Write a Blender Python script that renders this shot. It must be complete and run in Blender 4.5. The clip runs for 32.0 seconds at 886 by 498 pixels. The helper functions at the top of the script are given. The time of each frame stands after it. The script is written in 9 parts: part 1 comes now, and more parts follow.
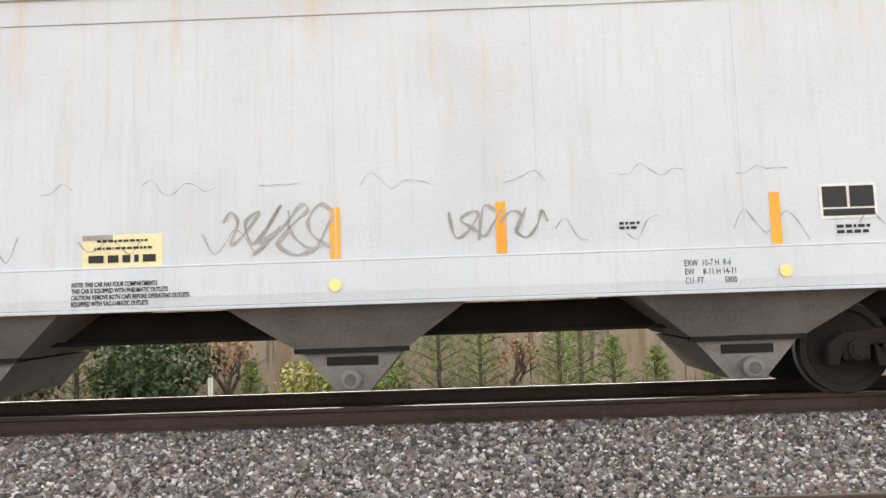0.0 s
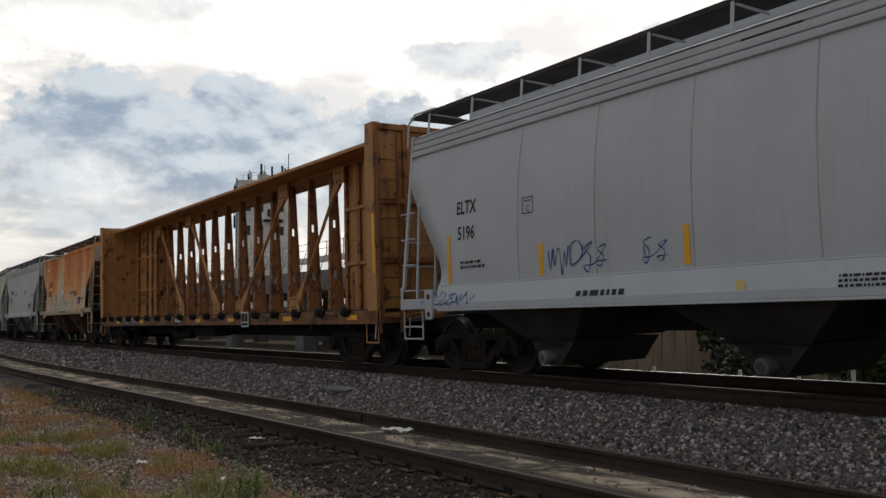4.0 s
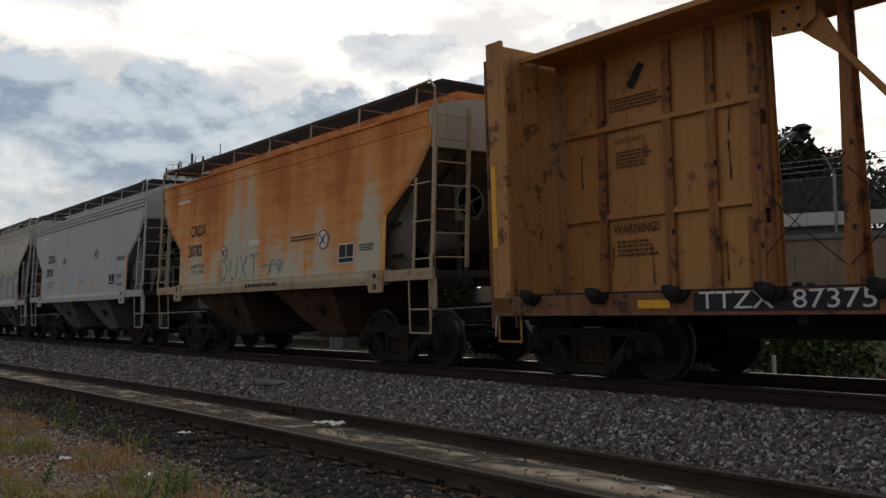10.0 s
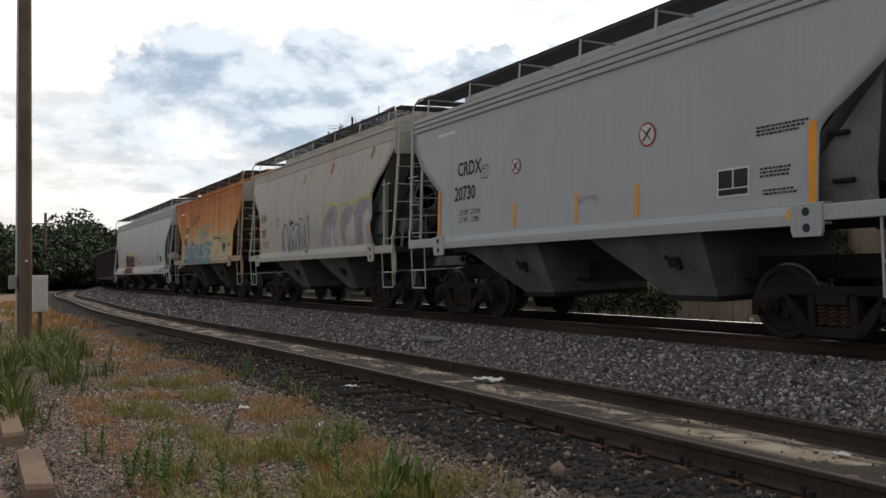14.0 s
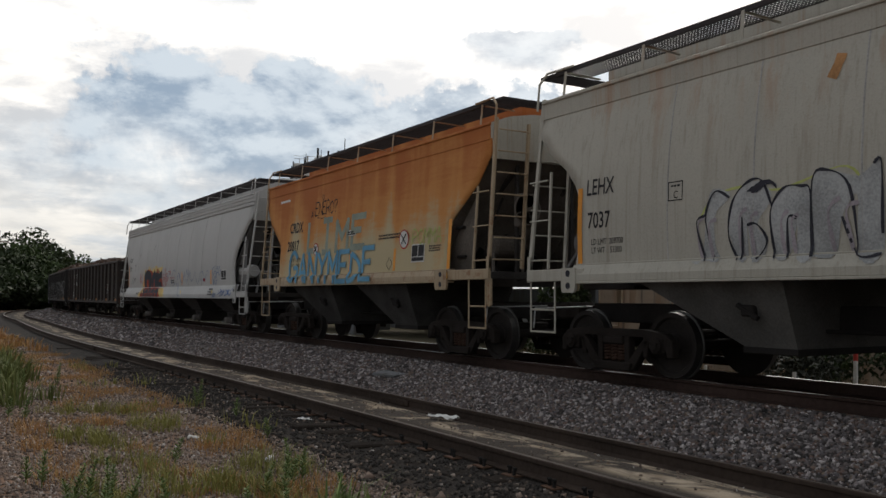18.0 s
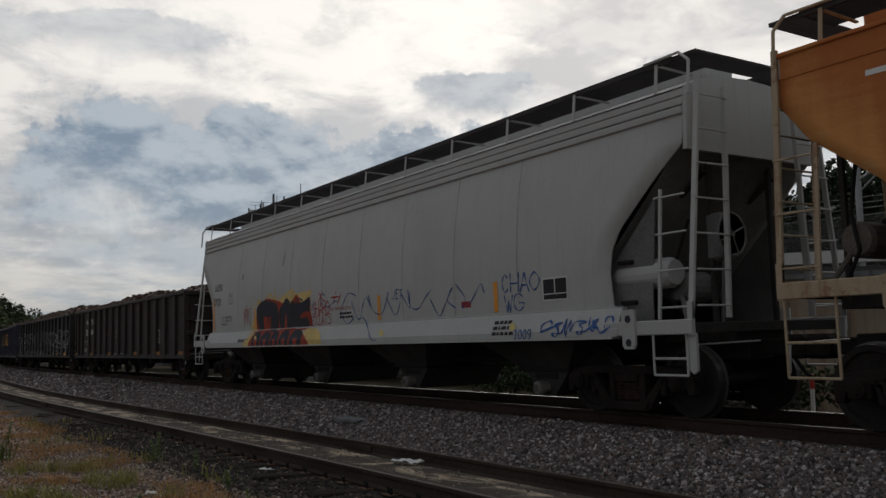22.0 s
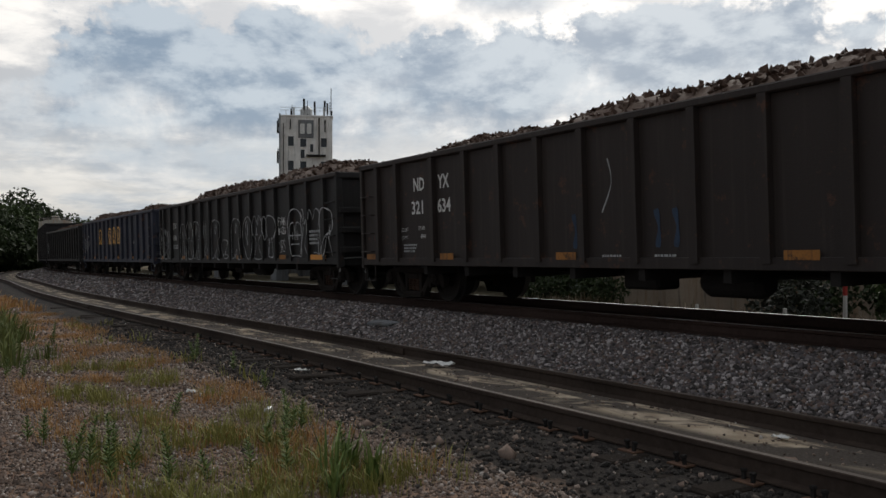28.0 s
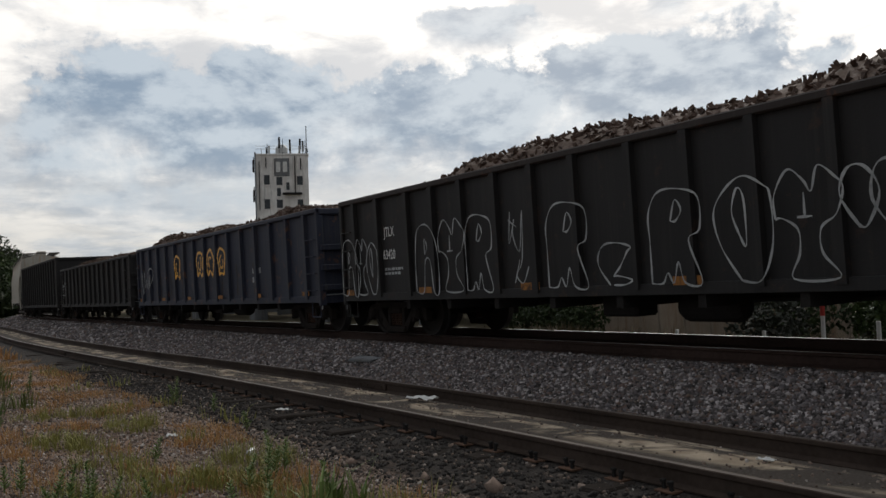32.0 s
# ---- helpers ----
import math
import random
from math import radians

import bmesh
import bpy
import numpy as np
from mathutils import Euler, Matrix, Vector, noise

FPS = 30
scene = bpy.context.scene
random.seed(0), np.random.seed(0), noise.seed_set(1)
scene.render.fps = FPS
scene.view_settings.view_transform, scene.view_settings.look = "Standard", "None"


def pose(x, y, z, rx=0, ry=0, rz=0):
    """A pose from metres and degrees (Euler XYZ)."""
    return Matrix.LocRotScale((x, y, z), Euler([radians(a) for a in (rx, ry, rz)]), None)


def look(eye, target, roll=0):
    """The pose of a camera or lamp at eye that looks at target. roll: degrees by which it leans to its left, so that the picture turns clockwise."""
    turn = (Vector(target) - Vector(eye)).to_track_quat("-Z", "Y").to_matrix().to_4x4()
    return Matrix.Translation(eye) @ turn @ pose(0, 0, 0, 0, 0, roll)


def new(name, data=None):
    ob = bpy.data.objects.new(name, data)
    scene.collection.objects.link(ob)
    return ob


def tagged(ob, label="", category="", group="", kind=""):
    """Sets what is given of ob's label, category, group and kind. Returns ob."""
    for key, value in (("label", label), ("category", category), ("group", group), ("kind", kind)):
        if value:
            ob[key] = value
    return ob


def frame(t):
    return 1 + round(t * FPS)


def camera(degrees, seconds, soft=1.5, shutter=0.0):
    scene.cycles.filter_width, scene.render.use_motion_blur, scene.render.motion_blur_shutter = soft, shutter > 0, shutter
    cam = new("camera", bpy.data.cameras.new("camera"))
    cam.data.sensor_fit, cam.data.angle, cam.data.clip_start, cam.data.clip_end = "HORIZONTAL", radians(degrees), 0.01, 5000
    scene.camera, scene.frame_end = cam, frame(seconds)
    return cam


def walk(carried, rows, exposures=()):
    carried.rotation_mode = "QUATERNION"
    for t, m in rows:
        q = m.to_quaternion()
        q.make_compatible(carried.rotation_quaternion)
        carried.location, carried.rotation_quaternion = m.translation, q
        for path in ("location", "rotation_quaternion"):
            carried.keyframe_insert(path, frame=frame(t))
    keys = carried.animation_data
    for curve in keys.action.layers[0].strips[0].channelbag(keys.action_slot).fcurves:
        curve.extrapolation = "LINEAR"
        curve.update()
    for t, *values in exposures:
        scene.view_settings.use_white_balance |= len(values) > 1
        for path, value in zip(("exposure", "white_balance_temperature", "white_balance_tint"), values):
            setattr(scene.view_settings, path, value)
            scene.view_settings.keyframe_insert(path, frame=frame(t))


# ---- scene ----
cam = camera(53.9, 32.0)

# heights over the yard: the eye, the siding and the main line's two rails
EYE = 1.55
MAIN_Y, MAIN_Z, LEAN = 9.75, 0.705, 1.7      # track centre, height of the lower rail's top, lean towards the yard
SIDE_Z = 0.237                               # top of the siding's rails
VIEW = [
    (0, 94.75, 1.85, 1.3), (0.4, 93.51, 2.4, 13.32), (0.7, 93.09, 3.1, 26.88), (0.8, 93.0, 2.6, 31.61), (1, 92.79, 1.60, 39.63),
    (1.1, 92.37, 1.56, 43.41), (1.5, 91.40, 1.75, 49.22), (2, 91.34, 2.41, 48.99), (2.5, 93.99, 2.04, 50.39), (3, 94.50, 0.64, 53.25),
    (3.5, 94.48, 0.49, 54.96), (5.5, 95.20, 0.28, 56.67), (6, 95.31, 0.24, 56.37), (6.5, 95.53, 0.54, 55.85), (7, 95.09, 0.92, 54.23),
    (7.5, 95.57, 0.37, 52.87), (8, 95.10, 0.26, 52.45), (8.5, 94.71, -0.08, 52.52), (9, 94.75, -0.23, 51.77), (9.5, 95.17, -0.36, 51.63),
    (10, 94.30, 0.40, 51.45), (10.5, 93.92, 0.78, 51.24), (11, 94.52, 0.91, 51.81), (11.5, 93.16, 0.99, 55.36), (12, 91.87, 1.09, 58.00),
    (12.5, 91.47, 1.26, 59.20), (13, 91.22, 0.78, 61.48), (13.5, 91.59, 0.67, 61.82), (15.5, 91.71, -0.04, 60.87), (16, 92.48, 0.22, 59.57),
    (16.5, 92.44, 0.65, 61.01), (17, 93.29, -0.60, 59.95), (17.5, 92.92, -1.32, 59.52), (18, 94.01, -1.70, 59.06), (18.5, 94.37, -1.92, 58.18),
    (19, 94.40, -0.86, 56.20), (19.5, 93.99, -0.51, 55.34), (20, 94.66, -1.23, 54.94), (20.5, 97.41, -1.22, 54.62), (21, 97.09, -0.72, 55.51),
    (21.5, 97.90, -0.28, 56.86), (22, 96.78, 0.31, 56.51), (22.5, 95.59, 0.50, 57.09), (23, 95.20, 0.62, 57.63), (23.5, 95.56, 0.57, 57.92),
    (24, 95.41, 0.57, 57.47), (24.5, 95.18, 0.49, 57.09), (25, 95.16, 0.93, 57.53), (25.5, 95.19, 1.02, 57.59), (27.5, 91.22, 0.04, 58.01),
    (28, 90.59, 0.07, 58.55), (28.5, 90.67, 1.27, 58.64), (29, 91.03, 1.30, 58.66), (29.5, 91.67, 1.58, 58.37), (30, 92.66, 1.77, 58.03),
    (30.5, 92.87, 1.84, 58.24), (31, 92.86, 2.11, 57.62), (31.5, 92.53, 2.19, 57.21), (32, 92.76, 1.97, 57.22),
]
EXPOSURE = [(0, 2.68, 7000, 10), (0.7, 2.57, 7000, 10), (1.0, 2.38, 7000, 10), (1.5, 1.95, 7000, 10), (2, 1.68, 7000, 10), (2.5, 1.3, 6900, 10), (3, 0.83, 6800, 10),
            (3.5, 0.4, 6710, 10), (5.5, -0.45, 6550, 10), (9, -0.38, 6550, 10), (10, -0.12, 6550, 10), (11, 0.27, 6600, 10), (12, 0.40, 6600, 10), (13, 0.42, 6600, 10),
            (16, 0.32, 6520, 10), (17, 0.22, 6520, 10), (18, 0.10, 6520, 10), (19, -0.15, 6520, 10), (20, -0.12, 6520, 10), (21, -0.48, 6440, 10), (23, -0.50, 6440, 10), (25.5, -0.50, 6440, 10),
            (27.5, -0.16, 6440, 10), (28, -0.14, 6440, 10), (32, -0.14, 6440, 10)]
walk(cam, [(t, pose(0, 0, EYE, rx, ry, rz)) for t, rx, ry, rz in VIEW], EXPOSURE)


# ---- nodes ----
def nodes_of(owner):
    owner.use_nodes = True
    tree = owner.node_tree
    tree.nodes.clear()
    return tree


class Net:
    """Short hand for a node tree: every call adds a node, wires its inputs and gives its first output."""

    def __init__(self, tree):
        self.tree = tree

    def add(self, kind, out=0, sets=(), **ins):
        node = self.tree.nodes.new(kind)
        sets = dict(sets)
        if "operation" in sets:
            node.operation = sets["operation"]
        if "use_clamp" in sets:
            node.use_clamp = sets["use_clamp"]
        if "interpolation_type" in sets:
            node.interpolation_type = sets["interpolation_type"]
        if "data_type" in sets:
            node.data_type = sets["data_type"]
        if "sky_type" in sets:
            node.sky_type, node.sun_disc, node.dust_density = sets["sky_type"], False, 2.0
            node.sun_elevation, node.sun_rotation = sets["sun_elevation"], sets["sun_rotation"]
        for key, value in ins.items():
            k = int(key[1:]) if key[0] == "i" and key[1:].isdigit() else key.replace("_", " ")
            self.wire(value, node.inputs[k])
        return node.outputs[out] if len(node.outputs) else None

    def wire(self, value, socket):
        if isinstance(value, bpy.types.NodeSocket):
            self.tree.links.new(value, socket)
        elif isinstance(value, (tuple, list)) and len(value) == 3 and socket.type == "RGBA":
            socket.default_value = (*value, 1)
        else:
            socket.default_value = value

    def math(self, op, a, b=0.0, c=0.0, clamp=False):
        return self.add("ShaderNodeMath", 0, (("operation", op), ("use_clamp", clamp)), i0=a, i1=b, i2=c)

    def vec(self, op, a, b=(0, 0, 0), out=0):
        return self.add("ShaderNodeVectorMath", out, (("operation", op),), i0=a, i1=b)

    def noise(self, at, scale, detail=4.0, rough=0.55, distort=0.0):
        return self.add("ShaderNodeTexNoise", 0, (), Vector=at, Scale=scale, Detail=detail, Roughness=rough, Distortion=distort)

    def span(self, x, lo, hi, to0=0.0, to1=1.0):
        return self.add("ShaderNodeMapRange", 0, (("interpolation_type", "SMOOTHSTEP"),), i0=x, i1=lo, i2=hi, i3=to0, i4=to1)

    def mix(self, fac, a, b):
        return self.add("ShaderNodeMix", 2, (("data_type", "RGBA"),), i0=fac, i6=a, i7=b)

    def split(self, v, axis):
        return self.add("ShaderNodeSeparateXYZ", axis, (), i0=v)

    def scale(self, v, s):
        return self.vec("MULTIPLY", v, s)


# ---- sky: bright broken overcast, a blue-grey cloud bank over the far end of the line ----
def toward(az, el):
    """The way to a place in the sky: degrees left of straight across the line, degrees up."""
    a, e = radians(az), radians(el)
    return (-math.sin(a) * math.cos(e), math.cos(a) * math.cos(e), math.sin(e))


SUN_AZ, SUN_EL = 44, 33
world = bpy.data.worlds.new("overcast_sky")
scene.world = world
w = Net(nodes_of(world))
way = w.add("ShaderNodeTexCoord", 0)
up = w.split(way, 2)
lift = w.math("ADD", w.math("MAXIMUM", up, 0.0), 0.16)
flat = w.vec("DIVIDE", way, w.add("ShaderNodeCombineXYZ", 0, (), i0=lift, i1=lift, i2=1.0))
flat = w.vec("MULTIPLY", flat, (1, 1, 0.6))
nishita = w.add("ShaderNodeTexSky", 0, (("sky_type", "NISHITA"), ("sun_elevation", radians(SUN_EL)),
                                        ("sun_rotation", radians(-SUN_AZ))))
clear = w.vec("SCALE", nishita)
clear.node.inputs["Scale"].default_value = 0.1
big = w.noise(flat, 1.15, 9, 0.56, 0.25)
fine = w.noise(flat, 4.2, 8, 0.62, 0.4)
cauli = w.noise(way, 12.5, 6, 0.6, 0.3)
small_puff = w.noise(way, 46.0, 5, 0.6, 0.3)
puff = w.math("ADD", w.math("MULTIPLY", cauli, 0.80), w.math("MULTIPLY", small_puff, 0.20))
lump = w.math("ADD", w.math("MULTIPLY", big, 0.7), w.math("MULTIPLY", fine, 0.3))
# heaped cloud: density, and the same a little nearer the sun, for lit tops and shaded bellies
squat = w.vec("MULTIPLY", way, (1, 1, 2.1))
sunward = Vector(toward(SUN_AZ, SUN_EL)) * 0.012 + Vector((0, 0, 0.032))
heap_a = w.noise(squat, 7.5, 10, 0.60, 0.12)
heap_b = w.noise(w.vec("ADD", squat, tuple(sunward)), 7.5, 10, 0.60, 0.12)
relief = w.span(w.math("SUBTRACT", heap_a, heap_b), -0.13, 0.10)


def near_way(az, el, wide, high):
    """1 at a place in the sky, falling to 0 about wide degrees beside and high degrees above it."""
    centre = toward(az, el)
    side = toward(az + 90, 0)
    a = w.vec("DOT_PRODUCT", way, side, 1)
    b = w.math("SUBTRACT", up, centre[2])
    a = w.math("DIVIDE", a, math.sin(radians(wide)))
    b = w.math("DIVIDE", b, math.sin(radians(high)))
    d = w.math("SQRT", w.math("ADD", w.math("MULTIPLY", a, a), w.math("MULTIPLY", b, b)))
    ahead = w.math("GREATER_THAN", w.vec("DOT_PRODUCT", way, centre, 1), 0.0)
    ragged = w.math("ADD", d, w.math("MULTIPLY", w.math("SUBTRACT", 0.5, heap_a), 1.9))
    ragged = w.math("ADD", ragged, w.math("MULTIPLY", w.math("SUBTRACT", puff, 0.5), 1.9))
    sharp, soft = w.span(ragged, 1.08, 0.84), w.span(ragged, 1.45, 0.25)
    above = w.span(b, -0.3, 0.4)
    return w.math("MULTIPLY", w.math("ADD", w.math("MULTIPLY", sharp, above), w.math("MULTIPLY", soft, w.math("SUBTRACT", 1.0, above))), ahead)


bank = w.math("MAXIMUM", near_way(71, 10.6, 13, 5.2), near_way(57, 11.0, 11, 4.0))
bank = w.math("MAXIMUM", bank, w.math("MULTIPLY", near_way(43, 12.0, 12, 3.8), 0.95))
bank = w.math("MAXIMUM", bank, w.math("MULTIPLY", near_way(54.5, 17.1, 4.4, 1.4), 0.75))
bank = w.math("MAXIMUM", bank, w.math("MULTIPLY", near_way(42, 17.6, 1.6, 1.0), 0.6))
bank = w.math("MAXIMUM", bank, w.math("MULTIPLY", near_way(77, 19.5, 7, 1.2), 0.4))
bank = w.math("MAXIMUM", bank, w.math("MULTIPLY", near_way(76, 8.0, 12, 0.9), 0.45))
veil = w.span(lump, 0.44, 0.58)
glow = w.span(w.vec("DOT_PRODUCT", way, toward(SUN_AZ, SUN_EL), 1), 0.30, 0.995)
white = w.mix(glow, (0.50, 0.50, 0.495), (1.50, 1.42, 1.31))
grey = w.mix(glow, (0.27, 0.295, 0.33), (0.80, 0.80, 0.80))
cloud = w.mix(veil, grey, white)
tufts = w.math("MULTIPLY", w.span(heap_a, 0.50, 0.60), w.span(up, 0.04, 0.12))
tuft_tone = w.mix(glow, w.mix(relief, (0.34, 0.37, 0.41), (0.52, 0.53, 0.54)), w.mix(relief, (0.66, 0.69, 0.73), (1.15, 1.12, 1.07)))
cloud = w.mix(w.math("MULTIPLY", tufts, 0.55), cloud, tuft_tone)
shade = w.mix(relief, (0.255, 0.345, 0.455), (0.60, 0.675, 0.74))
cloud = w.mix(w.math("MULTIPLY", bank, 0.97), cloud, shade)
low = w.span(up, 0.17, 0.03)
layered = w.noise(w.vec("MULTIPLY", way, (1, 1, 5.0)), 5.5, 8, 0.6, 0.2)
cloud = w.mix(w.math("MULTIPLY", low, 0.72), cloud, w.mix(w.span(layered, 0.42, 0.58), (0.40, 0.47, 0.55), (0.74, 0.72, 0.68)))
sky = w.mix(0.92, clear, cloud)
w.add("ShaderNodeOutputWorld", 0, (), Surface=w.add("ShaderNodeBackground", 0, (), Color=sky, Strength=1.0))

sun = new("sun", bpy.data.lights.new("sun", "SUN"))
sun.data.energy, sun.data.angle, sun.data.color = 0.7, radians(14), (1.0, 0.95, 0.88)
sun.matrix_world = look(Vector(toward(SUN_AZ, SUN_EL)) * 100, (0, 0, 0))


# ---- materials ----
def surface(name):
    mat = bpy.data.materials.new(name)
    n = Net(nodes_of(mat))
    n.at = n.add("ShaderNodeTexCoord", 3)
    return mat, n


def finish(n, colour, rough=0.7, metal=0.0, bump=None, depth=0.01, spec=0.4):
    ins = dict(Base_Color=colour, Roughness=rough, Metallic=metal)
    if bump is not None:
        ins["Normal"] = n.add("ShaderNodeBump", 0, (), Strength=0.6, Distance=depth, Height=bump)
    sh = n.add("ShaderNodeBsdfPrincipled", 0, (), **ins)
    sh.node.inputs["Specular IOR Level"].default_value = spec
    n.add("ShaderNodeOutputMaterial", 0, (), Surface=sh)


def plain(name, colour, rough=0.6, metal=0.0, vary=0.25, scale=6.0, bump=0.003, spec=0.3):
    """Paint or metal with grain and patches at two scales."""
    mat, n = surface(name)
    big_, small = n.noise(n.at, scale * 0.25, 4), n.noise(n.at, scale * 6, 5)
    f = n.math("ADD", n.math("MULTIPLY", big_, 0.6), n.math("MULTIPLY", small, 0.4))
    dark = tuple(c * (1 - vary) for c in colour)
    light = tuple(min(1, c * (1 + vary)) for c in colour)
    finish(n, n.mix(n.span(f, 0.3, 0.7), dark, light), rough, metal, small, bump, spec)
    return mat


def weathered(name, colour, dirt, rust, streak=0.5, top_rust=0.0, grime=0.35, rough=0.55, chip=0.0, chip_at=0.58):
    """Railcar paint: run-down streaks, road grime, blotches and rust."""
    mat, n = surface(name)
    runs = n.noise(n.scale(n.at, (2.6, 2.6, 0.16)), 1.6, 6, 0.62)
    thin = n.noise(n.scale(n.at, (14, 14, 0.35)), 1.0, 5, 0.6)
    blotch = n.noise(n.at, 0.55, 6, 0.6, 0.3)
    fine_ = n.noise(n.at, 34, 4, 0.6)
    z = n.split(n.at, 2)
    c = n.mix(n.math("MULTIPLY", n.span(blotch, 0.35, 0.7), 0.35), colour, tuple(v * 0.72 for v in colour))
    c = n.mix(n.math("MULTIPLY", n.span(thin, 0.5, 0.72), streak), c, dirt)
    c = n.mix(n.math("MULTIPLY", n.span(runs, 0.52, 0.72), streak * 0.8), c, dirt)
    c = n.mix(n.math("MULTIPLY", n.span(fine_, 0.45, 0.75), grime), c, tuple(v * 0.6 for v in dirt))
    if top_rust:
        high = n.math("MULTIPLY", n.span(z, 2.4, 4.3), top_rust)
        spots = n.span(n.math("ADD", n.math("MULTIPLY", runs, 0.6), n.math("MULTIPLY", blotch, 0.4)), 0.5, 0.66)
        c = n.mix(n.math("MULTIPLY", spots, high), c, rust)
    if chip:
        c = n.mix(n.math("MULTIPLY", n.span(n.noise(n.at, 3.2, 8, 0.7), chip_at, chip_at + 0.08), chip), c, rust)
    finish(n, c, rough, 0.0, n.math("ADD", n.math("MULTIPLY", fine_, 0.4), blotch), 0.012)
    return mat


def rust_coat(name, pale, orange, deep, level, seed, rise=0.42, wave=0.55):
    """A light grey car rusted from the roof down, with pale vertical patches left."""
    mat, n = surface(name)
    p = n.vec("ADD", n.at, (seed, seed * 0.7, 0))
    runs = n.noise(n.scale(p, (1.5, 1.5, 0.14)), 1.1, 6, 0.55)
    wide = n.noise(n.scale(p, (0.45, 0.45, 0.2)), 1.3, 5, 0.5)
    mott = n.noise(n.scale(p, (0.55, 0.55, 4.2)), 1.9, 6, 0.62, 0.9)
    tall = n.noise(n.scale(p, (1.1, 1.1, 0.05)), 1.0, 3, 0.45)
    fine_ = n.noise(p, 26, 5, 0.65)
    z = n.split(n.at, 2)
    h = n.span(z, 1.2, 4.1, -0.30, rise)
    m = n.math("ADD", n.math("ADD", n.math("MULTIPLY", runs, 0.75), n.math("MULTIPLY", wide, 0.75)), h)
    m = n.math("ADD", m, n.math("MULTIPLY", n.math("SUBTRACT", mott, 0.5), wave))
    m = n.math("ADD", m, n.math("MULTIPLY", n.math("SUBTRACT", tall, 0.5), 1.35))
    m = n.math("ADD", m, n.math("MULTIPLY", n.math("SUBTRACT", fine_, 0.5), 0.18))
    c = n.mix(n.span(m, level - 0.22, level + 0.02), pale, tuple(0.5 * (a + b) for a, b in zip(pale, orange)))
    c = n.mix(n.span(m, level - 0.04, level + 0.14), c, orange)
    c = n.mix(n.math("MULTIPLY", n.span(m, level + 0.12, level + 0.5), 0.9), c, deep)
    finish(n, c, 0.75, 0.0, fine_, 0.01, 0.25)
    return mat


GREY = weathered("pale_grey_car_paint", (0.47, 0.495, 0.525), (0.38, 0.37, 0.35), (0.50, 0.33, 0.15), 0.32, 0.5, 0.10)
COOL = weathered("cool_grey_car_paint", (0.47, 0.50, 0.53), (0.34, 0.34, 0.33), (0.40, 0.24, 0.12), 0.20, 0.0, 0.10)
SLATE = weathered("mid_grey_car_paint", (0.40, 0.42, 0.43), (0.27, 0.27, 0.25), (0.35, 0.2, 0.1), 0.22, 0.0, 0.10)
CREAM = weathered("dirty_cream_car_paint", (0.44, 0.42, 0.36), (0.25, 0.22, 0.17), (0.45, 0.20, 0.07), 0.42, 0.4, 0.18)
WHITE = weathered("dull_white_car_paint", (0.44, 0.44, 0.43), (0.31, 0.30, 0.28), (0.3, 0.2, 0.1), 0.25, 0.0, 0.12)
RUSTY = rust_coat("rusted_orange_car_paint", (0.54, 0.49, 0.38), (0.66, 0.27, 0.08), (0.44, 0.13, 0.038), 0.70, 3.0, 0.26, 0.62)
RUSTY_B = rust_coat("rusted_ochre_car_paint", (0.50, 0.42, 0.26), (0.56, 0.25, 0.075), (0.40, 0.125, 0.035), 0.80, 11.0, 0.50, 0.35)
SCRAPED = weathered("scraped_yellow_bulkhead_paint", (0.47, 0.225, 0.07), (0.24, 0.10, 0.04), (0.075, 0.032, 0.02), 0.6, 0.5, 0.25, 0.6, 0.85, 0.545)
TANTRIM = weathered("rust_stained_cream_trim_paint", (0.42, 0.33, 0.22), (0.26, 0.15, 0.075), (0.22, 0.085, 0.03), 0.6, 0.3, 0.25, 0.65, 0.6, 0.55)
YELLOW = weathered("faded_yellow_flatcar_paint", (0.47, 0.225, 0.07), (0.26, 0.105, 0.042), (0.11, 0.042, 0.024), 0.5, 0.3, 0.2, 0.6, 0.65, 0.585)
# rust on the centre posts; on the bulkheads' outward side also painted shade
POST_RUST_SHADE = weathered("rust_streaked_shaded_yellow_post_paint", (0.32, 0.13, 0.043), (0.15, 0.06, 0.028), (0.055, 0.025, 0.017), 0.75, 0.3, 0.3, 0.7, 0.85, 0.53)
SILL_RUST = weathered("sooty_rusted_yellow_sill_paint", (0.24, 0.105, 0.042), (0.075, 0.04, 0.025), (0.03, 0.018, 0.014), 0.9, 0.0, 0.45, 0.7, 0.9, 0.54)
BLACK = weathered("sooty_black_car_paint", (0.013, 0.012, 0.012), (0.030, 0.027, 0.024), (0.055, 0.028, 0.017), 0.5, 0.0, 0.25, 0.65, 0.5)
BROWN = weathered("dark_brown_car_paint", (0.026, 0.019, 0.0165), (0.046, 0.036, 0.031), (0.10, 0.042, 0.024), 0.6, 0.0, 0.25, 0.7, 0.6)
BLUE = weathered("faded_blue_car_paint", (0.021, 0.026, 0.046), (0.06, 0.055, 0.055), (0.12, 0.06, 0.04), 0.6, 0.0, 0.35, 0.65, 0.85)
UNDER = plain("grimy_underframe_steel", (0.024, 0.022, 0.021), 0.85, 0.0, spec=0.10)
# car paint below the slopes, with dirt and shade both mixed into the colour
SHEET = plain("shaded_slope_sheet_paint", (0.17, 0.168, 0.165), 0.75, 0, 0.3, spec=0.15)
TRUCK = plain("dusty_brown_cast_steel", (0.023, 0.019, 0.017), 0.85, 0.0, 0.35, 8, spec=0.08)
WHEEL = plain("rolled_wheel_steel", (0.029, 0.025, 0.023), 0.75, 0.0, 0.3, 5, spec=0.12)
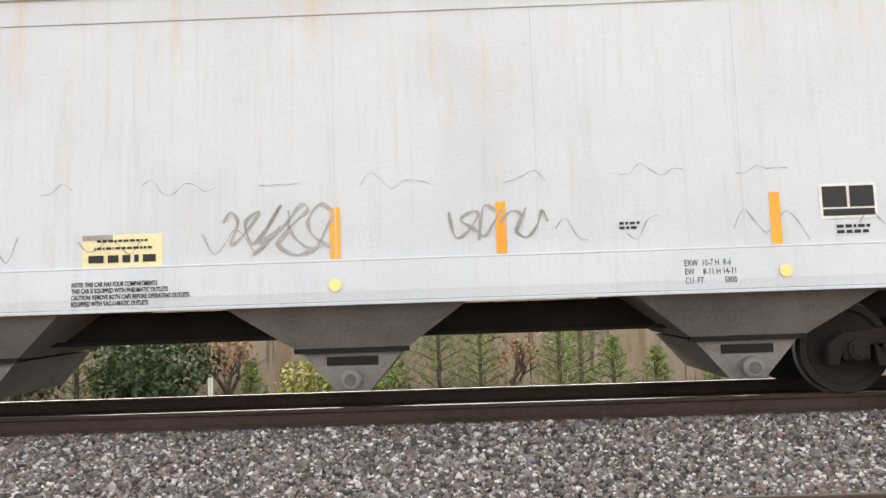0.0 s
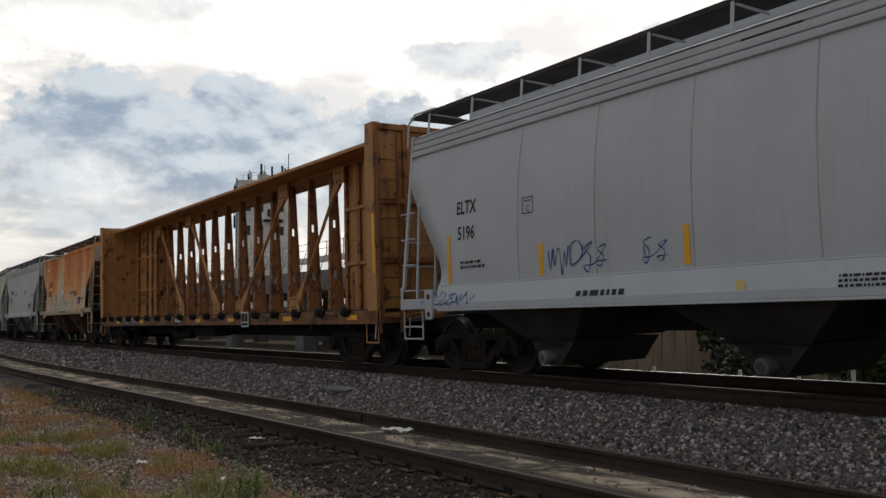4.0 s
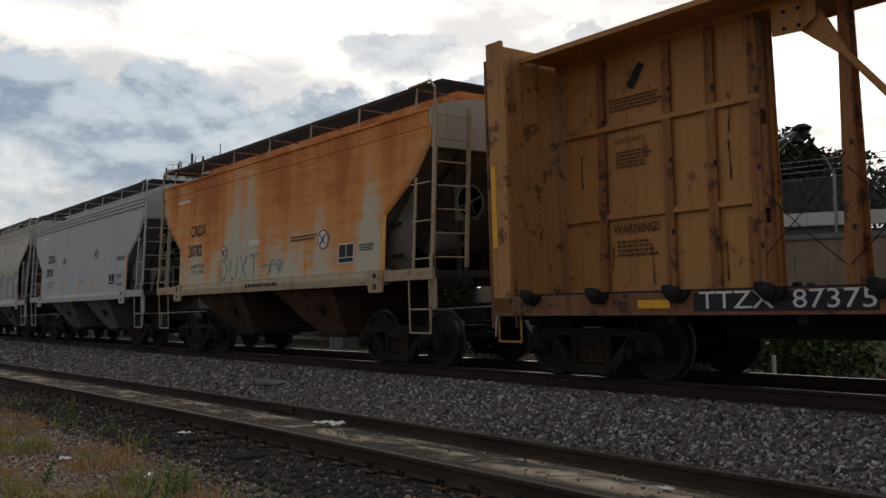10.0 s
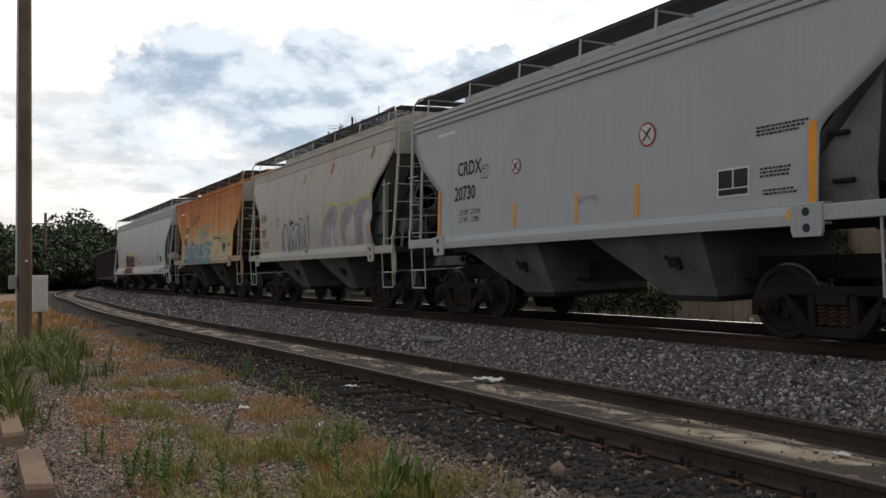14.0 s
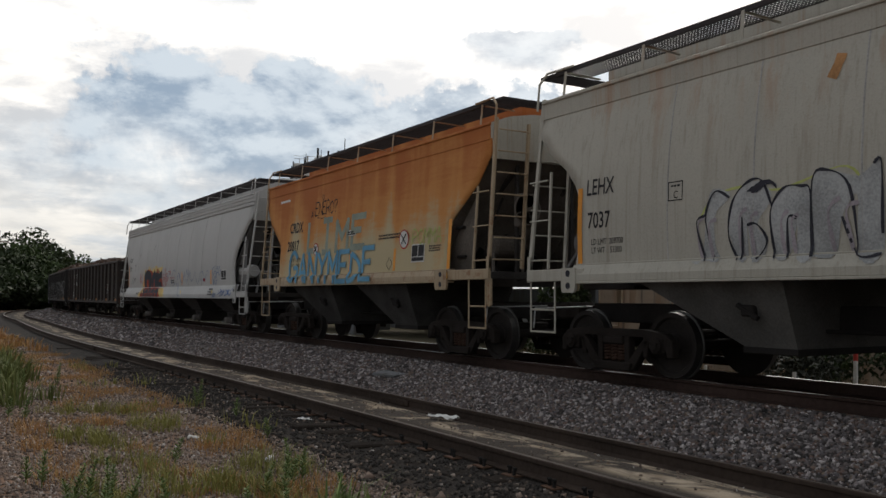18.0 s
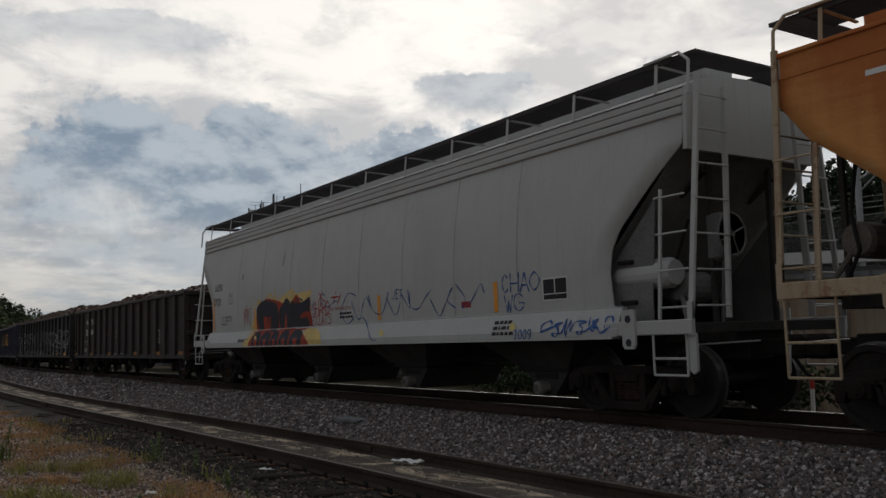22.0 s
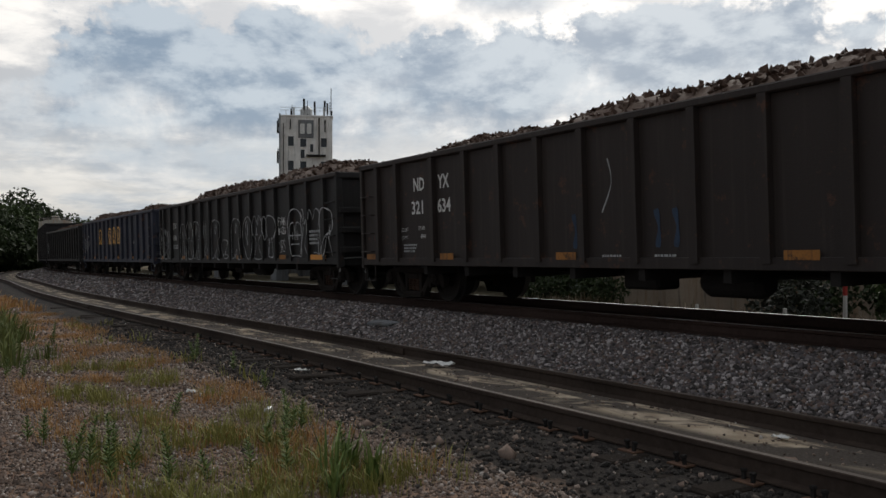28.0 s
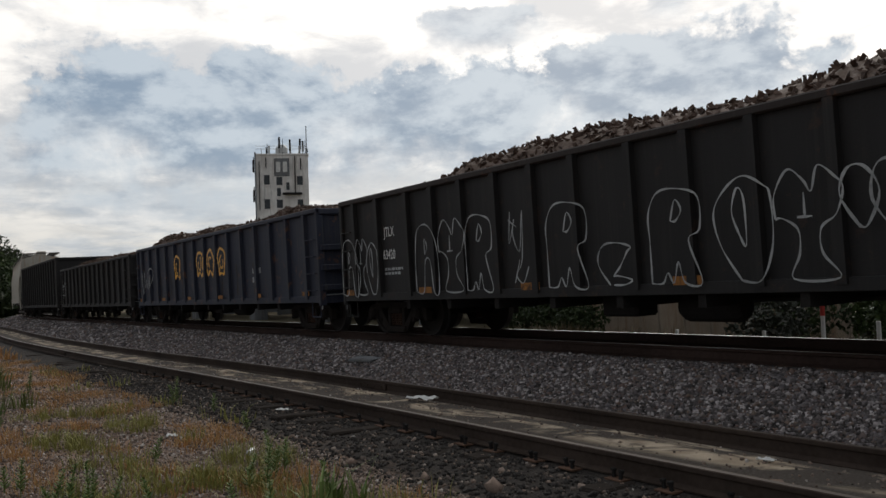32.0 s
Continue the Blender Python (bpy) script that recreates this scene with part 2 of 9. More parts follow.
# the same for rusted cars: rust stains plus painted-in shade
GRIME_SHADE = plain("shaded_rust_stained_slope_sheet_paint", (0.13, 0.115, 0.10), 0.85, 0, 0.4, spec=0.10)
TREAD = plain("polished_tread_steel", (0.10, 0.097, 0.094), 0.42, 0.8, 0.15)
PLATE_RUST = plain("dark_rust_run", (0.085, 0.038, 0.022), 0.85, 0, 0.35, spec=0.1)
SPRING = plain("rusty_spring_steel", (0.060, 0.036, 0.027), 0.8, 0.0, spec=0.08)
GRATE = plain("galvanised_grating", (0.060, 0.055, 0.056), 0.75, 0.2, spec=0.1)
GALV = plain("dull_galvanised_steel", (0.42, 0.43, 0.43), 0.5, 0.6, 0.15)
# dust, with the shade below the car darkened into it
DUSTY_SHADE = plain("dusty_shaded_hopper_steel", (0.19, 0.175, 0.165), 0.85, 0, 0.3, spec=0.1)
DULLAMBER = weathered("soiled_orange_reflective_tape", (0.36, 0.15, 0.03), (0.10, 0.055, 0.03), (0.03, 0.02, 0.015), 0.8, 0.0, 0.4, 0.7, 0.8, 0.52)
# dirt together with the shade at car ends and in some bays, one colour
SOOT_SHADE = plain("sooty_shaded_hopper_steel", (0.050, 0.046, 0.044), 0.85, 0, 0.35, spec=0.08)
SEAM = plain("weathered_weld_seam", (0.36, 0.355, 0.34), 0.7, 0, 0.3)
INK = plain("black_stencil_paint", (0.022, 0.022, 0.025), 0.7, 0, 0.2)
CHALK = plain("white_stencil_paint", (0.62, 0.62, 0.60), 0.7, 0, 0.15)
GHOST = plain("faded_white_spray_paint", (0.36, 0.37, 0.37), 0.85, 0, 0.35)
AMBER = plain("orange_yellow_reflective_tape", (0.72, 0.29, 0.03), 0.45, 0, 0.15)
SAFETY = plain("yellow_reflective_tape", (0.80, 0.40, 0.03), 0.4, 0, 0.12)
RED = plain("red_spray_paint", (0.38, 0.04, 0.03), 0.8, 0, 0.25)
NAVY = plain("blue_spray_paint", (0.04, 0.10, 0.28), 0.8, 0, 0.25)
SKYBLUE = plain("light_blue_spray_paint", (0.13, 0.33, 0.50), 0.8, 0, 0.25)
LIME = plain("faded_green_spray_paint", (0.42, 0.46, 0.16), 0.8, 0, 0.25)
MAUVE = plain("faded_mauve_spray_paint", (0.33, 0.295, 0.32), 0.8, 0, 0.3)
SMUDGE = plain("grey_smeared_paint", (0.28, 0.27, 0.26), 0.8, 0, 0.3)
FLAME = plain("cream_yellow_spray_paint", (0.62, 0.46, 0.18), 0.8, 0, 0.25)
DUSK = plain("black_spray_paint", (0.03, 0.03, 0.04), 0.75, 0, 0.2)
TAG_RED = plain("orange_red_spray_paint", (0.33, 0.052, 0.028), 0.8, 0, 0.3)
LEMON = plain("yellow_decal", (0.74, 0.60, 0.22), 0.5, 0, 0.12)
PALELEMON = plain("sun_bleached_yellow_notice", (0.66, 0.58, 0.34), 0.6, 0, 0.15)
HOSE = plain("black_rubber_hose", (0.02, 0.02, 0.02), 0.6, 0, 0.2, spec=0.1)
# bay colours: dirty hopper paint, darkened for the shade beneath the cars
BAY = plain("shaded_grimy_grey_discharge_hopper", (0.050, 0.048, 0.046), 0.9, 0, 0.4, spec=0.06)
TEALWASH = plain("thin_teal_spray_paint", (0.22, 0.31, 0.32), 0.85, 0, 0.35)
PALEBLUE = plain("washed_out_teal_paint", (0.27, 0.31, 0.26), 0.85, 0, 0.25)
SLATEBAY = plain("shaded_dusty_mid_grey_discharge_hopper", (0.11, 0.11, 0.108), 0.9, 0, 0.35, spec=0.08)
PALEBAY = plain("shaded_dusty_cream_discharge_hopper", (0.10, 0.096, 0.09), 0.85, 0, 0.3, spec=0.08)
RUSTSPOT = plain("orange_rust_bloom", (0.40, 0.21, 0.09), 0.85, 0, 0.35)
MILK = plain("thin_milky_spray_paint", (0.46, 0.45, 0.43), 0.85, 0, 0.2)
COAL = weathered("soot_black_car_paint", (0.013, 0.012, 0.012), (0.022, 0.02, 0.019), (0.04, 0.022, 0.015), 0.5, 0.0, 0.25, 0.7, 0.5)
BROWN_INK = plain("faded_brown_stencil_paint", (0.10, 0.055, 0.03), 0.8, 0, 0.3)
RUSTBAY = plain("shaded_rusty_brown_discharge_hopper", (0.065, 0.038, 0.027), 0.9, 0, 0.4, spec=0.06)
DUSKBLUE = plain("grimy_blue_spray_paint", (0.035, 0.055, 0.09), 0.85, 0, 0.3)


# ---- mesh helpers ----
def part(name, bm, mat, parent=None, label="", soft=False):
    me = bpy.data.meshes.new(name)
    bmesh.ops.recalc_face_normals(bm, faces=bm.faces)
    bm.to_mesh(me)
    bm.free()
    me.materials.append(mat)
    if soft:
        me.polygons.foreach_set("use_smooth", [True] * len(me.polygons))
    ob = new(name, me)
    ob.parent = parent
    return tagged(ob, label)


def empty(name, label, category, group="", kind=""):
    return tagged(new(name), label, category, group, kind)


def box(bm, x0, x1, y0, y1, z0, z1, bevel=0.0, m=None):
    made = bmesh.ops.create_cube(bm, size=1)["verts"]
    mm = Matrix.Translation(((x0 + x1) / 2, (y0 + y1) / 2, (z0 + z1) / 2)) @ Matrix.Diagonal((abs(x1 - x0), abs(y1 - y0), abs(z1 - z0), 1))
    bmesh.ops.transform(bm, matrix=(m @ mm) if m else mm, verts=made)
    if bevel:
        edges = list({e for v in made for e in v.link_edges})
        bmesh.ops.bevel(bm, geom=edges, offset=bevel, segments=1, affect="EDGES")
    return made


def rod(bm, a, b, r, sides=6):
    """A round bar from a to b."""
    a, b = Vector(a), Vector(b)
    d = b - a
    made = bmesh.ops.create_cone(bm, cap_ends=True, segments=sides, radius1=r, radius2=r, depth=d.length)["verts"]
    bmesh.ops.transform(bm, matrix=Matrix.Translation((a + b) / 2) @ d.to_track_quat("Z", "Y").to_matrix().to_4x4(), verts=made)
    return made


def beam(bm, a, b, w, h):
    """A rectangular bar from a to b."""
    a, b = Vector(a), Vector(b)
    d = b - a
    made = bmesh.ops.create_cube(bm, size=1)["verts"]
    bmesh.ops.transform(bm, matrix=Matrix.Translation((a + b) / 2) @ d.to_track_quat("Z", "Y").to_matrix().to_4x4() @ Matrix.Diagonal((w, h, d.length, 1)), verts=made)
    return made


def prism(bm, outline, y0, y1):
    """A plate with an outline in x and z, from y0 to y1."""
    a = [bm.verts.new((x, y0, z)) for x, z in outline]
    b = [bm.verts.new((x, y1, z)) for x, z in outline]
    bm.faces.new(a)
    bm.faces.new(b[::-1])
    n = len(a)
    for i in range(n):
        bm.faces.new((a[i], b[i], b[(i + 1) % n], a[(i + 1) % n]))


def sheet(bm, rows, thick=0.0):
    """A grid of points, row by row, made into a skin."""
    vs = [[bm.verts.new(p) for p in row] for row in rows]
    for r, s in zip(vs, vs[1:]):
        for i in range(len(r) - 1):
            bm.faces.new((r[i], r[i + 1], s[i + 1], s[i]))
    return vs


def lathe(bm, profile, axis="y", seg=28, at=(0, 0, 0)):
    """A turned body: profile of (radius, along)."""
    rings = []
    for r, t in profile:
        ring = []
        for k in range(seg):
            a = 2 * math.pi * k / seg
            c, s = r * math.cos(a), r * math.sin(a)
            p = (c, t, s) if axis == "y" else ((t, c, s) if axis == "x" else (c, s, t))
            ring.append(bm.verts.new((p[0] + at[0], p[1] + at[1], p[2] + at[2])))
        rings.append(ring)
    for r, s in zip(rings, rings[1:]):
        for k in range(seg):
            bm.faces.new((r[k], r[(k + 1) % seg], s[(k + 1) % seg], s[k]))
    bm.faces.new(rings[0])
    bm.faces.new(rings[-1][::-1])


# ---- the train: x ahead, y away from the yard, z up from the rails ----
def lettering(text, height, x, z, skin, mat, parent, name="lettering", condensed=1.0, side=-1, bold=0.0):
    """Built-in font letters laid on a car's side: skin(z) is the side's half width at that height; x, z: left foot of the text."""
    data = bpy.data.curves.new("letters", "FONT")
    data.body, data.size, data.offset, data.resolution_u = text, height * 1.37, bold, 2
    ob = bpy.data.objects.new("letters", data)
    me = bpy.data.meshes.new_from_object(ob)
    bpy.data.objects.remove(ob)
    bpy.data.curves.remove(data)
    bm = bmesh.new()
    bm.from_mesh(me)
    bpy.data.meshes.remove(me)
    for v in bm.verts:
        px, pz = x + v.co.x * condensed * 0.86, z + v.co.y
        v.co = (px, side * (skin(pz) + 0.006), pz)
    if height < 0.15:
        return part(name, bm, mat, parent)
    left, last = set(bm.faces), None
    while left:
        group, todo = [], [left.pop()]
        while todo:
            f = todo.pop()
            group.append(f)
            for e in f.edges:
                for g in e.link_faces:
                    if g in left:
                        left.remove(g)
                        todo.append(g)
        one, seen = bmesh.new(), {}
        for f in group:
            for v in f.verts:
                if v not in seen:
                    seen[v] = one.verts.new(v.co)
            one.faces.new([seen[v] for v in f.verts])
        last = part("letter", one, mat, parent)
    bm.free()
    return last


# hand-drawn letters: strokes on a grid of 7 by 10, each point given as two digits
GLYPH = {"A": "00 39 60|13 53", "B": "00 09|09 48 56 05|05 56 52 40 00", "C": "57 39 16 13 30 52", "D": "00 09|09 47 64 41 00", "E": "69 09 00 60|05 45", "F": "69 09 00|05 45",
         "G": "67 39 07 02 30 62 64 34", "H": "00 09|60 69|04 64", "I": "39 30|19 59|10 50", "J": "59 52 30 02", "K": "00 09|69 04 60", "L": "09 00 50", "M": "00 09 34 69 60",
         "N": "00 09 60 69", "O": "39 06 03 30 63 66 39", "P": "00 09 49 67 55 04", "R": "00 09 49 67 55 04|35 60", "S": "68 39 07 55 62 30 01", "T": "09 69|39 30", "U": "09 02 30 62 69",
         "V": "09 30 69", "W": "09 20 36 40 69", "X": "00 69|09 60", "Y": "09 35 69|35 30", "?": "07 29 58 56 34 33|31 30", "a": "55 25 03 10 40 55|55 50 60", "b": "09 00|04 35 53 40 00",
         "e": "03 53 45 15 02 20 51", "g": "55 25 03 21 41 55|55 50", "h": "09 00|04 35 54 50", "i": "35 30|37 38", "n": "05 00|04 35 54 50", "o": "25 03 11 40 54 25", "r": "05 00|03 25 55",
         "s": "55 15 03 42 40 00", "t": "39 31 50|15 55", "u": "05 01 30 51|55 50", "v": "05 20 55", "w": "05 10 33 40 65"}


def grid_points(text, x, z, wide, high, cols=6.0, rows=9.0):
    """Points written as pairs of digits, laid into a box."""
    return [(x + wide * int(p[0]) / cols, z + high * int(p[1]) / rows) for p in text.split()]


def hand(name, text, x, z, wide, high, line, skin, mat, parent, seed=0, label="", gap=0.35, off=0.007):
    """A word sprayed by hand, one part a letter; wide is the whole word's width."""
    r = random.Random(seed)
    step = wide / max(len(text), 1)
    for k, ch in enumerate(text):
        if ch == " ":
            continue
        bm = bmesh.new()
        lift, grow = r.uniform(-0.05, 0.05) * high, r.uniform(0.92, 1.1)
        lay = off
        for run in GLYPH[ch].split("|"):
            pts = grid_points(run, x + step * k, z + lift, step * (1 - gap), high * grow)
            if ch in "AEFHIKLMNTVWXY":
                for a, b in zip(pts, pts[1:]):
                    ln = math.hypot(b[0] - a[0], b[1] - a[1]) or 1
                    ex = (b[0] - a[0]) / ln * line * 0.4, (b[1] - a[1]) / ln * line * 0.4
                    n = max(1, int(ln / 0.12))
                    ends = [(a[0] - ex[0] + (b[0] - a[0] + 2 * ex[0]) * i / n, a[1] - ex[1] + (b[1] - a[1] + 2 * ex[1]) * i / n) for i in range(n + 1)]
                    stroke(bm, ends, line, skin, lay)
                    lay += 0.0015
            else:
                stroke(bm, pts, line, skin, lay)
                lay += 0.0015
        part(name, bm, mat, parent, label)


def smooth_ring(pts):
    out, n = [], len(pts)
    for i in range(n):
        p0, p1, p2, p3 = pts[i - 1], pts[i], pts[(i + 1) % n], pts[(i + 2) % n]
        for k in range(6):
            t = k / 6
            out.append(tuple(0.5 * (2 * b + (c - a) * t + (2 * a - 5 * b + 4 * c - d) * t * t + (3 * b - a - 3 * c + d) * t ** 3) for a, b, c, d in zip(p0, p1, p2, p3)))
    return out


def filled(name, text, x, z, wide, high, skin, mat, parent, label="", off=0.005, slice_=0.018):
    """A painted patch with a rounded outline, given on a grid of 10 by 10 in its box."""
    ring = smooth_ring(grid_points(text, x, z, wide, high, 9.0, 9.0))
    lo, hi = min(p[1] for p in ring), max(p[1] for p in ring)
    n = max(4, int((hi - lo) / slice_))
    cuts = []
    for k in range(n):
        zc = lo + (hi - lo) * (k + 0.5) / n
        cuts.append(sorted(a[0] + (b[0] - a[0]) * (zc - a[1]) / (b[1] - a[1]) for a, b in zip(ring, ring[1:] + ring[:1]) if (a[1] <= zc) != (b[1] <= zc)))
    verts, faces, below = [], [], []
    for k, xs in enumerate(cuts):
        if not k or len(cuts[k - 1]) != len(xs):
            zl = lo + (hi - lo) * k / n
            below = range(len(verts), len(verts) + len(xs))
            verts += [(x, -(skin(zl) + off), zl) for x in xs]
        zh = lo + (hi - lo) * (k + 1) / n
        ups = [(x + y) / 2 for x, y in zip(xs, cuts[k + 1])] if k + 1 < n and len(cuts[k + 1]) == len(xs) else xs
        above = range(len(verts), len(verts) + len(xs))
        verts += [(x, -(skin(zh) + off), zh) for x in ups]
        faces += [(below[i], below[i + 1], above[i + 1], above[i]) for i in range(0, len(xs) - 1, 2)]
        below = above
    me = bpy.data.meshes.new(name)
    me.from_pydata(verts, [], faces)
    me.materials.append(mat)
    ob = new(name, me)
    ob.parent = parent
    return tagged(ob, label)


def outlined(name, text, x, z, wide, high, line, skin, mat, parent, label="", off=0.010):
    """Sprayed outline strokes on a grid of 10 by 10 in a box."""
    bm = bmesh.new()
    for k, run in enumerate(text.split("|")):
        stroke(bm, grid_points(run, x, z, wide, high, 9.0, 9.0), line, skin, off + 0.0015 * k)
    return part(name, bm, mat, parent, label)


def bars(lines, x, z, wide, high, skin, mat, parent, name="stencil_lines"):
    """Small print that cannot be read: rows of short bars."""
    bm = bmesh.new()
    r = random.Random(int(x * 97 + z * 31 + lines))
    for k in range(lines):
        zz = z - k * high * 1.7
        at, end = x, x + wide * r.uniform(0.75, 1.0)
        while at < end:
            w_ = r.uniform(0.6, 2.4) * high
            patch(bm, at, at + w_, zz, zz + high, skin, 0.006)
            at += w_ + 0.55 * high
    return part(name, bm, mat, parent)


def patch(bm, x0, x1, z0, z1, skin, off=0.006, side=-1, lean=0.0):
    n = max(1, int(abs(z1 - z0) / 0.15))
    rows = []
    for i in range(n + 1):
        z = z0 + (z1 - z0) * i / n
        s = lean * i / n
        rows.append([(x0 + s, side * (skin(z) + off), z), (x1 + s, side * (skin(z) + off), z)])
    sheet(bm, rows)


def decal(name, x0, x1, z0, z1, skin, mat, parent, label="", off=0.006, side=-1):
    bm = bmesh.new()
    patch(bm, x0, x1, z0, z1, skin, off, side)
    return part(name, bm, mat, parent, label)


def stroke(bm, pts, wide, skin, off=0.007, taper=True):
    """A painted line along points of (x, z) on a car's side."""
    dense = []
    for i in range(len(pts) - 1):
        p0, p1, p2, p3 = pts[max(i - 1, 0)], pts[i], pts[i + 1], pts[min(i + 2, len(pts) - 1)]
        for k in range(5):
            t = k / 5
            dense.append(tuple(0.5 * (2 * b + (c - a) * t + (2 * a - 5 * b + 4 * c - d) * t * t + (3 * b - a - 3 * c + d) * t ** 3) for a, b, c, d in zip(p0, p1, p2, p3)))
    dense.append(pts[-1])
    rows = []
    for i, p in enumerate(dense):
        a, b = dense[max(i - 1, 0)], dense[min(i + 1, len(dense) - 1)]
        dx, dz = b[0] - a[0], b[1] - a[1]
        ln = math.hypot(dx, dz) or 1
        ww = wide * ((0.96 + 0.06 * math.sin(i * 0.9)) if wide > 0.1 else (0.75 + 0.35 * math.sin(i * 0.9))) / 2
        nx, nz = -dz / ln * ww, dx / ln * ww
        rows.append([(p[0] + nx, -(skin(p[1] + nz) + off), p[1] + nz), (p[0] - nx, -(skin(p[1] - nz) + off), p[1] - nz)])
    sheet(bm, rows)


def scrawl(name, x, z, wide, high, count, line, skin, mat, parent, seed, label="", loops=True):
    """A sprayed tag: one wandering line of slanted loops, with a few quick cross strokes; unlooped, a line of scallops and cusps."""
    r = random.Random(seed)
    bm = bmesh.new()
    step = wide / count
    pts = []
    for k in range(count):
        cx, amp = x + step * (k + 0.5), high * r.uniform(0.30, 0.52)
        cz = z + high / 2 + r.uniform(-0.08, 0.08) * high
        if loops:
            back, kind_ = r.uniform(0.35, 0.8) * step, r.randrange(3)
            if kind_ == 0:
                pts += [(cx - step * 0.45, cz - amp * r.uniform(0.4, 1.0)), (cx + back * 0.6, cz + amp * 0.2), (cx + back * 0.3, cz + amp), (cx - back * 0.5, cz + amp * r.uniform(0.3, 0.9)), (cx - back * 0.3, cz - amp * r.uniform(0.3, 0.9))]
            elif kind_ == 1:
                pts += [(cx - step * 0.4, cz + amp * r.uniform(0.5, 1)), (cx - step * 0.25, cz - amp), (cx, cz + amp * r.uniform(0.1, 0.9)), (cx + step * 0.12, cz - amp * r.uniform(0.2, 1)), (cx + step * 0.4, cz + amp * r.uniform(0.2, 1))]
            else:
                pts += [(cx + back * 0.5, cz + amp * 0.8), (cx - back * 0.4, cz + amp * 0.5), (cx + back * 0.2, cz - amp * 0.1), (cx - back * 0.1, cz - amp), (cx - back * 0.6, cz - amp * 0.6), (cx + back * 0.6, cz - amp * 0.5)]
        else:
            pts += [(cx - step * 0.45, cz + amp), (cx - step * 0.25, cz - amp * 0.3), (cx + step * 0.1, cz - amp * r.uniform(0.4, 0.7)), (cx + step * 0.38, cz + amp * 0.1), (cx + step * 0.45, cz + amp * r.uniform(0.7, 1.2))]
    stroke(bm, pts, line, skin)
    for _ in range(count // 2):
        u, v = x + r.uniform(0.05, 0.9) * wide, z + r.uniform(0.2, 0.7) * high
        stroke(bm, [(u, v), (u + r.uniform(-0.25, 0.35) * step, v + r.uniform(0.25, 0.5) * high)], line, skin, 0.009)
    return part(name, bm, mat, parent, label)


def bubble(name, x, z, wide, high, line, skin, mat, parent, seed, label="", fill=None):
    """A bulging outline shape, round on top and open below, with a hook inside it."""
    r = random.Random(seed)
    u, n = wide / 2, 14
    cx = x + u
    ring = []
    for i in range(n + 1):
        t = -0.35 + (math.pi + 0.7) * i / n
        ring.append((cx + u * math.cos(t) * (1 + 0.08 * math.sin(3 * t + seed)), z + high * 0.60 + high * 0.40 * math.sin(t) * (1 + 0.07 * math.sin(4 * t + seed))))
    ring = [(cx + u * r.uniform(0.5, 0.95), z), (cx + u * r.uniform(0.7, 1.0), z + high * 0.2)] + ring + [(cx - u * r.uniform(0.7, 1.0), z + high * 0.2), (cx - u * r.uniform(0.5, 0.95), z + 0.02)]
    if r.random() < 0.5:
        ring += [(cx - u * 0.1, z + high * r.uniform(0.0, 0.3)), ring[0]]
    bm = bmesh.new()
    stroke(bm, ring, line, skin, 0.010)
    shape = part(name, bm, mat, parent, label)
    bm = bmesh.new()
    a0 = r.uniform(0, 3)
    stroke(bm, [(cx + u * 0.42 * math.cos(a0 + 0.8 * i), z + high * 0.52 + high * (0.20 + 0.02 * i) * math.sin(a0 + 0.8 * i)) for i in range(r.randrange(4, 8))], line * 0.8, skin, 0.012)
    part("inner_hook", bm, mat, shape)
    if fill:
        bm = bmesh.new()
        rows = [[(cx + u * 0.92 * f * (0.75 + 0.25 * math.sin(3.14 * t)), -(skin(z + high * 0.95 * t) + 0.005), z + high * 0.95 * t) for f in (-1, -0.3, 0.3, 1)] for t in [i / 10 * (1 if i < 10 else 0.99) for i in range(11)]]
        sheet(bm, rows)
        part("fill", bm, fill, shape)
    return shape


WHEEL_R = 0.457
AXLES = []           # every wheelset, for its turning


